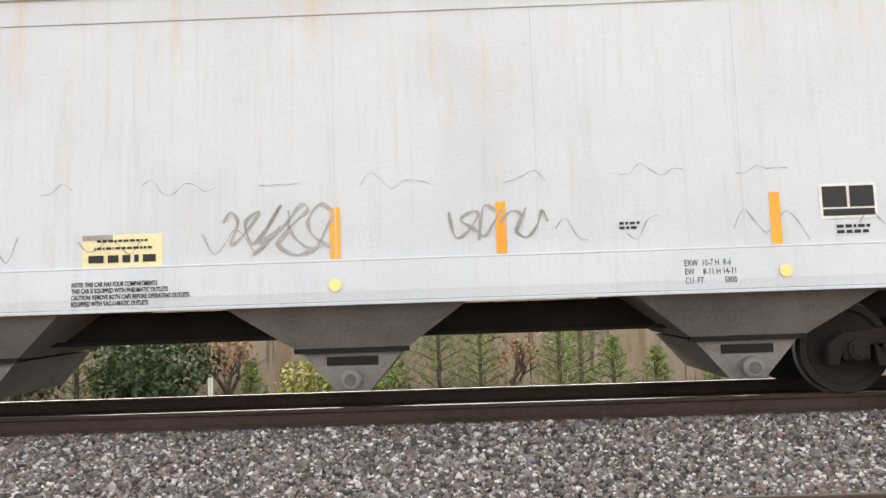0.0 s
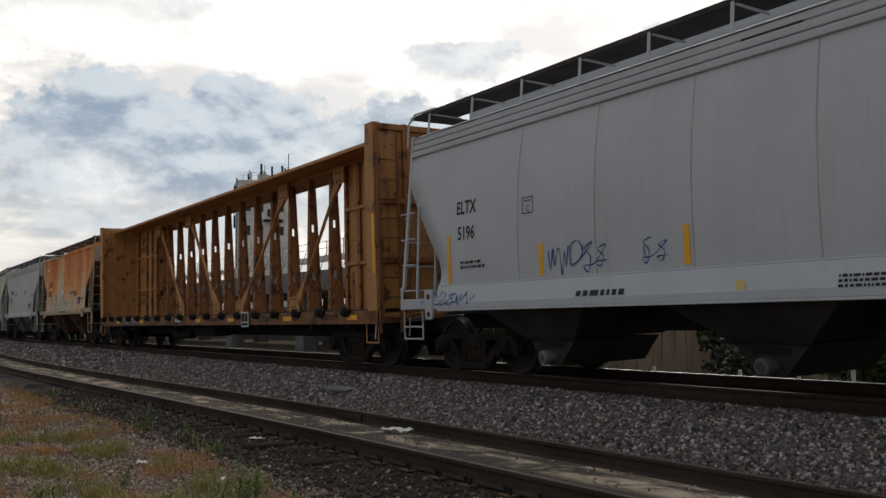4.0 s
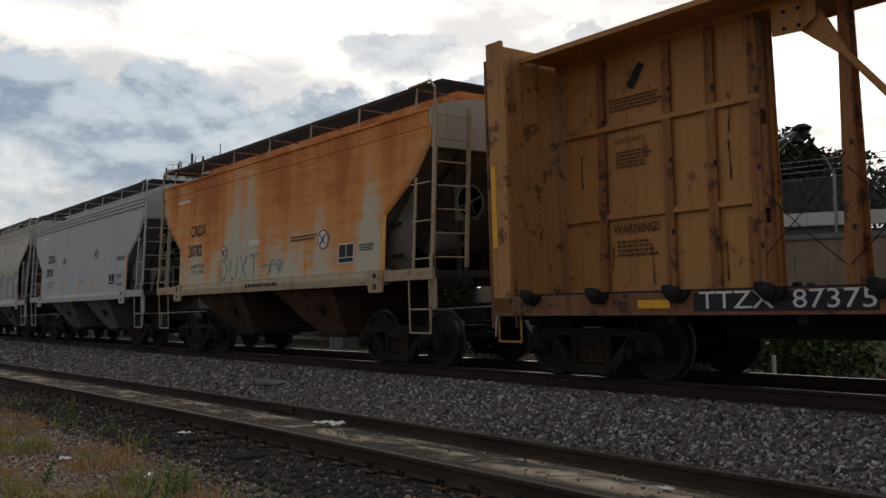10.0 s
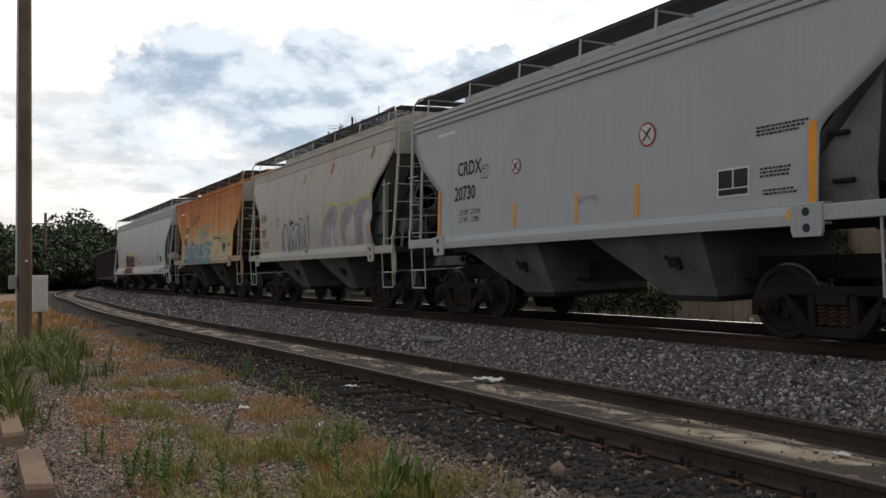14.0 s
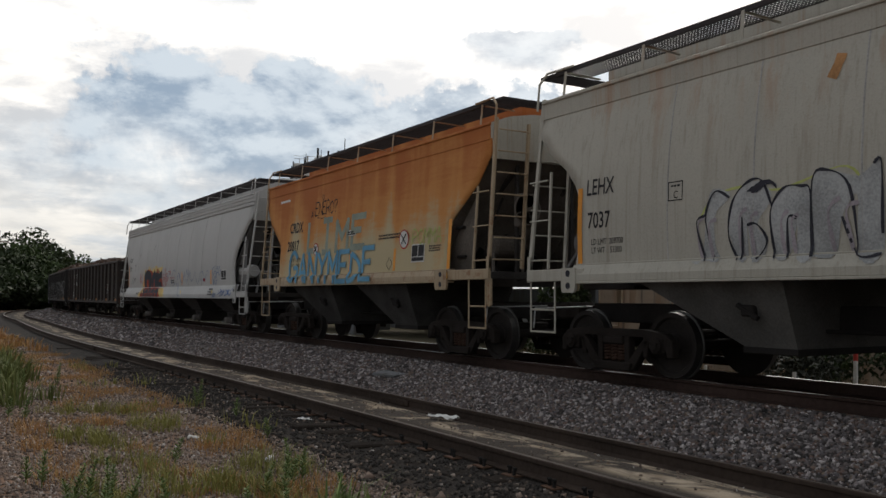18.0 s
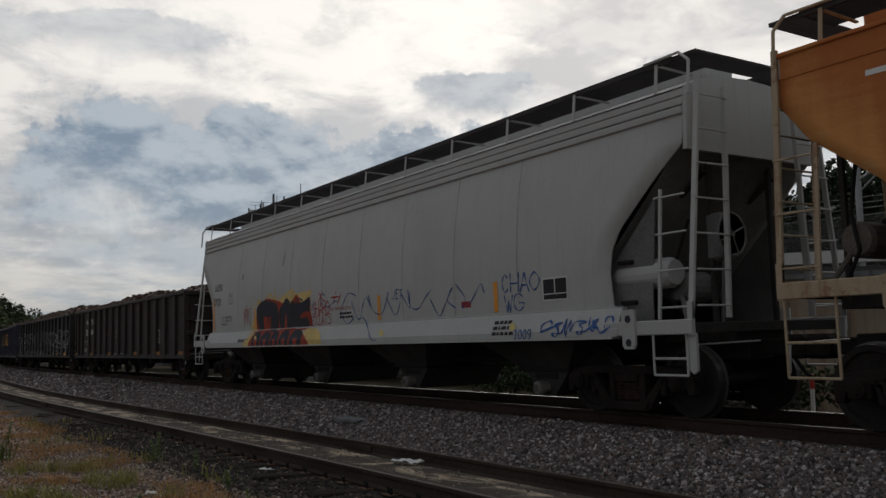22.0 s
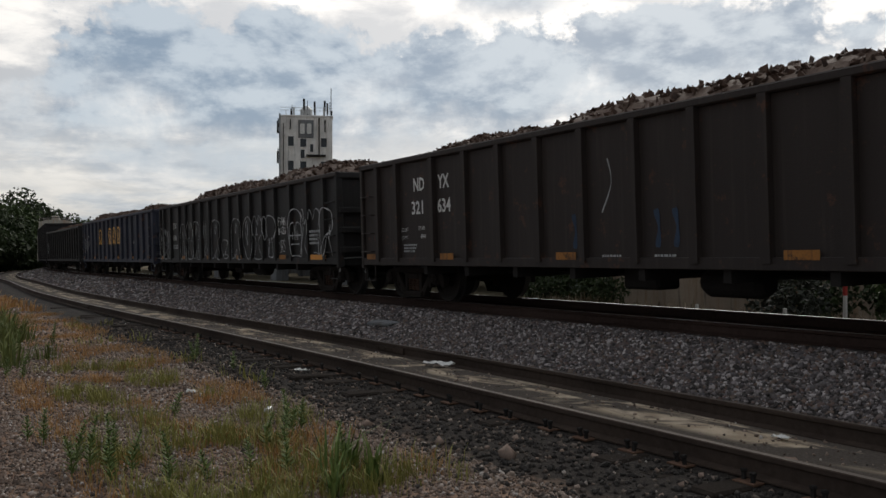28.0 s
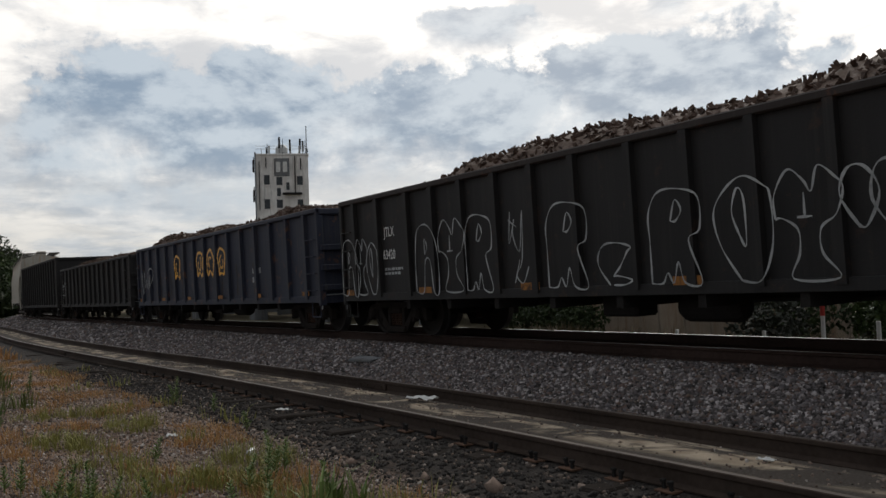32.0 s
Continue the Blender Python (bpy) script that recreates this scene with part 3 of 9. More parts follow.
def truck_meshes():
    """Shared meshes of one three-piece freight truck."""
    out = {}
    bm = bmesh.new()
    for s in (-1, 1):
        # flange, rim, dished plate, hub
        y0 = s * 0.72
        prof = [(0.06, y0 + s * 0.10), (0.15, y0 + s * 0.09), (0.17, y0 + s * 0.045), (0.36, y0 + s * 0.075), (0.385, y0 + s * 0.115), (WHEEL_R - 0.005, y0 + s * 0.115),
                (WHEEL_R, y0), (WHEEL_R + 0.026, y0 - s * 0.005), (WHEEL_R + 0.026, y0 - s * 0.028), (0.37, y0 - s * 0.03), (0.17, y0 - s * 0.01), (0.06, y0 - s * 0.05)]
        lathe(bm, prof, "y", 36)
    rod(bm, (0, -1.08, 0), (0, 1.08, 0), 0.075, 12)
    out["wheelset"] = bm
    for s, nm in ((-1, "near_side_frame"), (1, "far_side_frame")):
        bm = bmesh.new()
        y0, y1 = sorted((s * 0.97, s * 1.10))
        # top chord, tension members, columns, pedestals
        prism(bm, [(-1.17, 0.30), (-1.16, 0.52), (-1.02, 0.62), (-0.62, 0.665), (0.62, 0.665), (1.02, 0.62), (1.16, 0.52), (1.17, 0.30), (1.06, 0.30), (1.03, 0.46),
                   (0.72, 0.50), (0.60, 0.575), (-0.60, 0.575), (-0.72, 0.50), (-1.03, 0.46), (-1.06, 0.30)], y0, y1)
        for q in (-1, 1):
            prism(bm, [(q * 0.75, 0.56), (q * 0.63, 0.56), (q * 0.29, 0.20), (q * 0.29, 0.075), (q * 0.40, 0.085)], y0, y1)
            prism(bm, [(q * 0.33, 0.59), (q * 0.23, 0.59), (q * 0.23, 0.18), (q * 0.33, 0.18)], y0, y1)
            prism(bm, [(q * 0.72, 0.52), (q * 0.62, 0.52), (q * 0.60, 0.28), (q * 0.68, 0.28)], y0, y1)
        prism(bm, [(-0.40, 0.195), (-0.36, 0.075), (0.36, 0.075), (0.40, 0.195)], y0 - 0.04, y1 + 0.04)
        bmesh.ops.bevel(bm, geom=list(bm.edges), offset=0.012, segments=1, affect="EDGES")
        out[nm] = bm
        for e, q in enumerate((-1, 1)):
            bm = bmesh.new()
            box(bm, q * 0.889 - 0.13, q * 0.889 + 0.13, s * 0.95, s * 1.12, WHEEL_R - 0.12, WHEEL_R + 0.12, 0.03)
            lathe(bm, [(0.105, s * 1.11), (0.105, s * 1.155), (0.06, s * 1.17), (0.06, s * 1.18), (0.03, s * 1.185)], "y", 16, (q * 0.889, 0, WHEEL_R))
            for k in range(3):
                a = k * 2.094 + 0.5
                rod(bm, (q * 0.889 + 0.06 * math.cos(a), s * 1.15, WHEEL_R + 0.06 * math.sin(a)), (q * 0.889 + 0.06 * math.cos(a), s * 1.19, WHEEL_R + 0.06 * math.sin(a)), 0.016)
            out[nm.replace("side_frame", "bearing_box") + str(e)] = bm
        for k, q in enumerate((-0.15, 0.0, 0.15)):
            bm = bmesh.new()
            n_, turns = 60, 5
            pts = [(q + 0.062 * math.cos(turns * 2 * math.pi * i / n_), s * 1.03 + 0.062 * math.sin(turns * 2 * math.pi * i / n_), 0.20 + 0.23 * i / n_) for i in range(n_ + 1)]
            for a, b in zip(pts, pts[1:]):
                rod(bm, a, b, 0.019, 5)
            out[nm.replace("side_frame", "spring") + str(k)] = bm
    bm = bmesh.new()
    box(bm, -0.21, 0.21, -1.12, 1.12, 0.44, 0.56, 0.02)
    box(bm, -0.18, 0.18, -0.9, 0.9, 0.40, 0.62, 0.03)
    lathe(bm, [(0.2, 0.60), (0.2, 0.72)], "z", 16)
    for q in (-1, 1):
        box(bm, q * 0.40 - 0.05, q * 0.40 + 0.05, -0.85, 0.85, 0.36, 0.46, 0.01)
        for s in (-1, 1):
            box(bm, q * 0.40 - 0.03, q * 0.40 + 0.06, s * 0.75 - 0.06, s * 0.75 + 0.06, 0.32, 0.60, 0.01)
    out["bolster"] = bm
    made = {}
    for nm, bm in out.items():
        me = bpy.data.meshes.new(nm)
        bmesh.ops.recalc_face_normals(bm, faces=bm.faces)
        bm.to_mesh(me)
        bm.free()
        if nm == "wheelset":
            rims = [min(math.hypot(me.vertices[i].co.x, me.vertices[i].co.z) for i in p.vertices) > WHEEL_R - 0.02 for p in me.polygons]
            me.polygons.foreach_set("material_index", [1 if r else 0 for r in rims])
        me.materials.append(WHEEL if nm == "wheelset" else SPRING if "spring" in nm else TRUCK)
        if nm == "wheelset":
            me.materials.append(TREAD)
        made[nm] = me
    return made


TRUCK_MESH = truck_meshes()


def truck(car, x):
    """One truck under a car: the bolster with its frames, springs, bearings and turning wheelsets as pieces of it."""
    root = new("truck", TRUCK_MESH["bolster"])
    root.parent = car
    root.location = (x, 0, 0)
    for s in ("near", "far"):
        for nm in ("side_frame", "bearing_box0", "bearing_box1", "spring0", "spring1", "spring2"):
            ob = new(nm.rstrip("012"), TRUCK_MESH[s + "_" + nm])
            ob.parent = root
    for q in (-0.889, 0.889):
        axle = new("wheelset", TRUCK_MESH["wheelset"])
        axle.parent = root
        axle.location = (q, 0, WHEEL_R)
        AXLES.append((axle, q))
    return root


def under_gear(car, half, draft=0.86):
    """Centre sill, couplers, air hose and brake pipe of a car."""
    bm = bmesh.new()
    box(bm, -half + 0.1, half - 0.1, -0.26, 0.26, draft - 0.16, draft + 0.14, 0.015)
    part("centre_sill", bm, UNDER, car)
    for q in (-1, 1):
        bm = bmesh.new()
        box(bm, q * (half - 0.15), q * (half + 0.35), -0.09, 0.09, draft - 0.10, draft + 0.10, 0.02)
        box(bm, q * (half + 0.30), q * (half + 0.62), -0.20, 0.14, draft - 0.15, draft + 0.15, 0.05)
        part("coupler", bm, TRUCK, car)
        bm = bmesh.new()
        pts = [(q * (half + 0.1), 0.32, draft - 0.1), (q * (half + 0.3), 0.30, draft - 0.35), (q * (half + 0.48), 0.28, draft - 0.45), (q * (half + 0.64), 0.27, draft - 0.38)]
        for a, b in zip(pts, pts[1:]):
            rod(bm, a, b, 0.028)
        part("air_hose", bm, HOSE, car)
        bm = bmesh.new()
        rod(bm, (q * (half - 0.05), -1.42, draft + 0.06), (q * (half + 0.02), -0.2, draft + 0.08), 0.012)
        rod(bm, (q * (half - 0.05), -1.42, draft + 0.06), (q * (half - 0.05), -1.45, draft - 0.25), 0.014)
        part("uncoupling_lever", bm, GALV, car)
        truck(car, q * (half - 1.48))


def bar_walk(bm, x0, x1, y0, y1, z):
    """A running board of deep bearing bars on edge, with cross rods."""
    n = max(3, int((y1 - y0) / 0.056))
    for k in range(n + 1):
        y = y0 + (y1 - y0) * k / n
        box(bm, x0, x1, y - 0.003, y + 0.003, z - 0.038, z)
    m = int((x1 - x0) / 0.3)
    for k in range(m + 1):
        x = x0 + (x1 - x0) * k / m
        box(bm, x - 0.005, x + 0.005, y0, y1, z - 0.012, z - 0.002)


def grating(bm, x0, x1, y0, y1, z, pitch=0.055):
    """An open steel grating: one sheet with square holes."""
    nx, ny = max(2, int((x1 - x0) / pitch)), max(2, int((y1 - y0) / pitch))
    ux = [x0 + (x1 - x0) * (k // 2 + (0.72 if k % 2 else 0)) / nx for k in range(2 * nx)] + [x1]
    uy = [y0 + (y1 - y0) * (k // 2 + (0.72 if k % 2 else 0)) / ny for k in range(2 * ny)] + [y1]
    vs = [[bm.verts.new((x, y, z)) for y in uy] for x in ux]
    for i in range(len(ux) - 1):
        for j in range(len(uy) - 1):
            if i % 2 == 0 or j % 2 == 0:
                bm.faces.new((vs[i][j], vs[i + 1][j], vs[i + 1][j + 1], vs[i][j + 1]))


def covered_hopper(name, label, length, paint, shape, sheet_mat=SHEET, bays=4, curved=True, sill=(1.08, 1.46), eave=4.17, wide=1.60, ribs=0, panels=9, foot=0.34,
                   trim=None, walk_posts=9, pad=1.05, pad_wide=0.16, cut=((0.12, 3.0), (1.42, 2.07), (1.42, 1.4)), pits=None, lip=0.16, seam=None, bay_mat=None, shelf=0.0, band=0.30, open_walk=False):
    """A covered hopper car. shape: 'round' for bowed sides with a curved end cut, 'flat' for straight sides with a slanting cut."""
    car = empty(name, label, "railway wagon", "freight cars of the passing train")
    H, trim = length / 2, trim or paint
    z0, z1 = sill
    top = eave

    def skin(z):
        t = min(max((z - z1) / (top - z1), -0.3), 1.1)
        if z < z1:
            return wide - shelf * min(max((z - z0 - 0.11) / (z1 - z0 - 0.11), 0), 1)
        if shape == "round":
            return wide - shelf - 0.03 - 0.28 * max(0, t) ** 2.2 + 0.03 * math.sin(min(max(t, 0), 1) * math.pi)
        return wide - shelf - 0.04 - lip * max(0, t)

    hi = cut[0][1]

    def wing(z):
        """Where the side sheet ends at a height."""
        if z >= hi:
            return H - cut[0][0]
        for (d1, h1), (d0, h0) in zip(cut, cut[1:]):
            if z >= h0:
                return H - (d0 + (d1 - d0) * (z - h0) / (h1 - h0))
        return H - cut[-1][0]

    zs = [z1 + (top - band + 0.02 - z1) * i / 36 for i in range(37)]
    for s, nm in ((-1, "near"), (1, "far")):
        bm = bmesh.new()
        rows_out, rows_in = [], []
        for z in zs:
            e = wing(z)
            xs = [-e + 2 * e * k / 40 for k in range(41)]
            rows_out.append([(x, s * skin(z), z) for x in xs])
            rows_in.append([(x, s * (skin(z) - 0.025), z) for x in xs])
        a, b = sheet(bm, rows_out), sheet(bm, rows_in)
        for va, vb in ((a, b),):
            for i in range(len(zs) - 1):
                for k in (0, -1):
                    bm.faces.new((va[i][k], va[i + 1][k], vb[i + 1][k], vb[i][k]))
        part("side_sheet", bm, paint, car, soft=True)
        # weld seams down the side
        if panels:
            for k in range(1, panels):
                bm = bmesh.new()
                x = -H + 1.6 + (length - 3.2) * k / panels
                rows = [[(x - 0.012, s * (skin(z) + 0.001), z), (x, s * (skin(z) + 0.009), z), (x + 0.012, s * (skin(z) + 0.001), z)] for z in zs]
                sheet(bm, rows)
                part("weld_seam", bm, seam or paint, car, soft=True)
        # eave bands
        bm = bmesh.new()
        ez = top - band
        if ribs:
            for k in range(ribs):
                zz = ez + band * k / ribs
                box(bm, -H + 0.1, H - 0.1, s * (skin(zz) - 0.03), s * (skin(zz) + 0.035), zz + 0.012, zz + band / ribs - 0.012, 0.012)
                part("eave_rib", bm, paint, car)
                bm = bmesh.new()
            box(bm, -H + 0.1, H - 0.1, s * (skin(ez) - 0.05), s * (skin(top) + 0.004), ez, top, 0)
        else:
            box(bm, -H + 0.1, H - 0.1, s * (skin(ez) - 0.05), s * (skin(ez) + 0.012), ez, top - 0.02, 0.006)
            part("eave_band", bm, paint, car)
            bm = bmesh.new()
            box(bm, -H + 0.08, H - 0.08, s * (skin(ez) - 0.05), s * (skin(ez) + 0.04), top - 0.05, top, 0.01)
        part("eave_band", bm, paint, car)
        # side sill
        bm = bmesh.new()
        reach = H - (1.1 if shape == "round" else 1.35)
        section = [(wide - 0.09, z0), (wide - 0.008, z0), (wide, z0 + 0.01), (wide, z0 + 0.10), (wide - shelf - 0.004, z1), (wide - shelf - 0.09, z1)]
        ends = [[bm.verts.new((x, s * y, z)) for y, z in section] for x in (-reach, reach)]
        bm.faces.new(ends[0]), bm.faces.new(ends[1][::-1])
        for i in range(len(section)):
            k = (i + 1) % len(section)
            bm.faces.new((ends[0][i], ends[1][i], ends[1][k], ends[0][k]))
        sill_ = part("side_sill", bm, trim, car)
        for y0, y1, u0, u1 in ((wide - 0.16, wide + 0.012, z0 - 0.03, z0), (wide - shelf - 0.14, wide - shelf - 0.004, z1, z1 + 0.02)):
            bm = bmesh.new()
            box(bm, -H + 1.2, H - 1.2, s * y0, s * y1, u0, u1, 0.004)
            part("sill_flange", bm, trim, sill_)
        for q in (-1, 1):
            bm = bmesh.new()
            box(bm, q * (H - 1.36), q * (H + (0.12 if q > 0 else 0.0)), s * (wide - 0.08), s * (wide - 0.008), z0 + 0.01, z0 + 0.19, 0.01)
            part("end_side_sill", bm, trim, car)
        for q in (-1, 1):
            bm = bmesh.new()
            xc = q * (H - pad)
            pw = pad_wide
            prism(bm, [(xc - pw + 0.03, z0 - 0.16), (xc - pw, z0 - 0.1), (xc - pw, z0 + (0.34 if pw < 0.15 else 0.20)), (xc + pw, z0 + (0.34 if pw < 0.15 else 0.20)), (xc + pw, z0 - 0.1), (xc + pw - 0.03, z0 - 0.16)],
                  *sorted((s * (wide - 0.02), s * (wide + 0.02))))
            part("jacking_pad", bm, trim, car)
            for dz in ((-0.08, 0.22) if pw < 0.15 else (-0.06, 0.12)):
                bm = bmesh.new()
                lathe(bm, [(0.05, s * (wide + 0.021)), (0.05, s * (wide + 0.024))], "y", 12, (xc, 0, z0 + dz))
                part("pad_hole", bm, DUSK, car)
    # roof
    bm = bmesh.new()
    ry = [-skin(top - 0.3), -0.95, -0.45, 0, 0.45, 0.95, skin(top - 0.3)]
    rz = [top, top + 0.14, top + 0.22, top + 0.24, top + 0.22, top + 0.14, top]
    sheet(bm, [[(x, y, z) for y, z in zip(ry, rz)] for x in (-H + 0.12, H - 0.12)])
    part("roof", bm, paint, car)
    bm = bmesh.new()
    box(bm, -H + 0.5, H - 0.5, -0.32, 0.32, top + 0.18, top + 0.58, 0.05)
    part("hatch_trough", bm, paint, car)
    # roof walk: two side boards and end boards of grating, on brackets
    zw = top + 0.40
    for s in (-1, 1):
        bm = bmesh.new()
        (grating if open_walk else bar_walk)(bm, -H + 0.3, H - 0.3, *sorted((s * 0.55, s * 1.17)), zw + 0.035)
        part("roof_walk", bm, GRATE, car, "dull steel grating roof walk")
        bm = bmesh.new()
        box(bm, -H + 0.3, H - 0.3, s * 1.165, s * 1.20, zw - 0.02, zw + 0.05)
        part("walk_edge", bm, GRATE, car)
        for k in range(walk_posts):
            x = -H + 0.55 + (length - 1.1) * k / (walk_posts - 1)
            bm = bmesh.new()
            beam(bm, (x, s * 1.19, zw + 0.04), (x, s * 1.24, top + 0.01), 0.05, 0.012)
            beam(bm, (x, s * 1.19, zw - 0.01), (x, s * 0.5, zw - 0.03), 0.04, 0.02)
            part("walk_bracket", bm, trim, car)
    for q in (-1, 1):
        bm = bmesh.new()
        box(bm, *sorted((q * (H - 0.30), q * (H + 0.10))), -1.19, -1.18, zw - 0.005, zw + 0.04)
        board = part("end_walk", bm, GRATE, car)
        for k in range(8):
            bm = bmesh.new()
            x = q * (H - 0.29 + 0.055 * k)
            box(bm, x - 0.004, x + 0.004, -1.18, 1.18, zw - 0.003, zw + 0.035)
            part("bar", bm, GRATE, board)
        xo = H + 0.08 if q > 0 else -H + 0.04
        bm = bmesh.new()
        pts = [(xo, -1.36, top - 0.15), (xo, -1.32, zw - 0.12), (q * (H - 0.14), -1.24, zw + 0.05), (q * (H - 0.75), -1.21, zw + 0.05)]
        for a, b in zip(pts, pts[1:]):
            rod(bm, a, b, 0.02)
        part("corner_grab_rail", bm, trim, car)
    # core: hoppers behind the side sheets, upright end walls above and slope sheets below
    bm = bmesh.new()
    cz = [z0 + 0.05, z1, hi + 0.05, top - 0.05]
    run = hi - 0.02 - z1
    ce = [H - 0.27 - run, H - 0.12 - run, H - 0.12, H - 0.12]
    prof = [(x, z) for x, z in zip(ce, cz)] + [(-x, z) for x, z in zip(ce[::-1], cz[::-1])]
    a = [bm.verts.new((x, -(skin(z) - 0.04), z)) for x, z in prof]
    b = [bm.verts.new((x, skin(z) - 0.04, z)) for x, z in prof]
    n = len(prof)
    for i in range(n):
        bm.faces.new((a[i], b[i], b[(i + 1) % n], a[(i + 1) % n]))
    # sheet_mat is darker than the body: the end cavity's shade is in its colour
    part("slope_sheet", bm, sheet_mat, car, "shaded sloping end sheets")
    for q in (-1, 1):
        bm = bmesh.new()
        arch = [(-skin(hi) + 0.03, hi - 0.06), (skin(hi) - 0.03, hi - 0.06)] + [(y, z - 0.005) for y, z in zip(ry[::-1], rz[::-1])]
        caps = [[bm.verts.new((q * (H - d), y, z)) for y, z in arch] for d in (0.10, 0.04)]
        bm.faces.new(caps[0]), bm.faces.new(caps[1])
        for i in range(len(arch)):
            k = (i + 1) % len(arch)
            bm.faces.new((caps[0][i], caps[0][k], caps[1][k], caps[1][i]))
        part("end_wall", bm, CREAM if paint in (RUSTY, RUSTY_B) else paint, car)
        # plates that carry the slope sheet on the centre sill
        for s in (-1, 1):
            bm = bmesh.new()
            prism(bm, [(q * (H - 3.0), z0 - 0.05), (q * (H - 1.25), z0 - 0.05), (q * (H - 1.05), z0 + 0.40), (q * (H - 1.70), z1 + 0.50), (q * (H - 2.55), z1)], *sorted((s * 0.52, s * 0.55)))
            part("slope_support", bm, UNDER, car)
            if q > 0:
                bm = bmesh.new()
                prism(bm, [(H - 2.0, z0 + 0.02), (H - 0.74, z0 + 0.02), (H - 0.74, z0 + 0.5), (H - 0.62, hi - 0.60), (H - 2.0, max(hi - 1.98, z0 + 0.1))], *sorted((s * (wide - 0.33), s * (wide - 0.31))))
                # grey car paint here too, darkened for the shade under the slope
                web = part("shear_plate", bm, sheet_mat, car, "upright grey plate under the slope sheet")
                for u, v in ((1.12, 0.42), (1.16, 0.95)):
                    bm = bmesh.new()
                    box(bm, H - u - 0.13, H - u + 0.13, *sorted((s * (wide - 0.31), s * (wide - 0.24))), z0 + v, z0 + v + 0.05, 0.01)
                    part("bracket", bm, UNDER, web)
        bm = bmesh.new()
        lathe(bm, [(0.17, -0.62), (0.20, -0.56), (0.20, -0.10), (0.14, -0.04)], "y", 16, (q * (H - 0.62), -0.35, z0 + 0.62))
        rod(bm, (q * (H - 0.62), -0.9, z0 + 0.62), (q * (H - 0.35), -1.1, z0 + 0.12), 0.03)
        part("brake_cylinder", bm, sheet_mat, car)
        if q > 0:
            bm = bmesh.new()
            hub = Vector((H + 0.02, -0.62, z0 + 1.25))
            lathe(bm, [(0.27 + 0.018 * math.cos(k * math.tau / 6), hub.x + 0.018 * math.sin(k * math.tau / 6)) for k in range(7)], "x", 20, (0, hub.y, hub.z))
            wheel_ = part("hand_brake_wheel", bm, sheet_mat, car, "spoked hand brake wheel")
            for k in range(4):
                bm = bmesh.new()
                rod(bm, hub, hub + Vector((0, 0.265 * math.cos(k * math.pi / 2 + 0.4), 0.265 * math.sin(k * math.pi / 2 + 0.4))), 0.014, 5)
                part("spoke", bm, sheet_mat, wheel_)
            bm = bmesh.new()
            rod(bm, hub + Vector((-0.16, 0, 0)), hub + Vector((0.02, 0, 0)), 0.04, 8)
            part("hub", bm, sheet_mat, wheel_)
            bm = bmesh.new()
            box(bm, H - 0.36, H - 0.12, -0.66, -0.30, z0 + 0.95, z0 + 1.55, 0.03)
            rod(bm, (H - 0.22, -0.5, z0 + 0.95), (H - 0.30, -0.5, z0 + 0.1), 0.025)
            part("hand_brake_housing", bm, sheet_mat, car)
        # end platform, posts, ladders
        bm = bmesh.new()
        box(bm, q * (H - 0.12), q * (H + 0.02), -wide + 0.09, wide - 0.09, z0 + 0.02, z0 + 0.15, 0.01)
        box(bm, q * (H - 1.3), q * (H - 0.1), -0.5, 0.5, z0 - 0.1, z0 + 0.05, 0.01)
        # darker than the trim: the shade between the cars is put into the colour
        part("end_sill", bm, SOOT_SHADE, car)
        for s in (-1, 1):
            bm = bmesh.new()
            xo, xi = (H + 0.09, H - 0.40) if q > 0 else (-H + 0.04, -H + 0.50)
            box(bm, xo - 0.035, xo + 0.035, s * (wide - 0.07), s * (wide - 0.02), z0, z0 + 0.4)
            beam(bm, (xo, s * (wide - 0.05), z0 + 0.2), (xo, s * (skin(top) + 0.02), top + 0.05), 0.07, 0.04)
            part("corner_post", bm, trim, car)
            bm = bmesh.new()
            beam(bm, (xi, s * (wide - 0.05), z0 + 0.2), (xi, s * (skin(z1 + 1.45) + 0.01), z1 + 1.45), 0.04, 0.03)
            rungs = part("side_ladder", bm, trim, car)
            count = max(3, int((z1 + 1.0 - z0) / 0.42) + 1)
            for k in range(count):
                bm = bmesh.new()
                z = z0 + 0.34 + (z1 + 1.32 - z0 - 0.34) * k / (count - 1)
                rod(bm, (xi, s * (wide - 0.05), z), (xo, s * (wide - 0.05), z), 0.013)
                part("rung", bm, trim, rungs)
            bm = bmesh.new()
            yo, yi = s * (wide - 0.06), s * (wide - 0.74)
            beam(bm, (xo, yi, z0 + 0.2), (xo, s * (wide - 0.90), top), 0.06, 0.045)
            rungs = part("end_ladder", bm, trim, car)
            for k in range(7):
                bm = bmesh.new()
                z = z0 + 0.35 + (top - z0 - 0.5) * k / 6
                yy = s * (skin(z) - 0.02)
                rod(bm, (xo + q * 0.04, yy, z), (xo + q * 0.04, yi - s * 0.16 * k / 6, z), 0.013)
                part("rung", bm, trim, rungs)
            # stirrup step
            bm = bmesh.new()
            low = min(z0 - 0.42, 0.58)
            xa, xb = (H, H - 0.53) if q > 0 else (-H + 0.06, -H + 0.66)
            for x in (xa, xb):
                rod(bm, (x, s * (wide - 0.05), z0 + 0.02), (x, s * (wide - 0.05), low), 0.016)
            for z in ((low + z0) / 2 - 0.04, low):
                rod(bm, (xa, s * (wide - 0.05), z), (xb, s * (wide - 0.05), z), 0.016)
            part("stirrup_step", bm, trim, car)
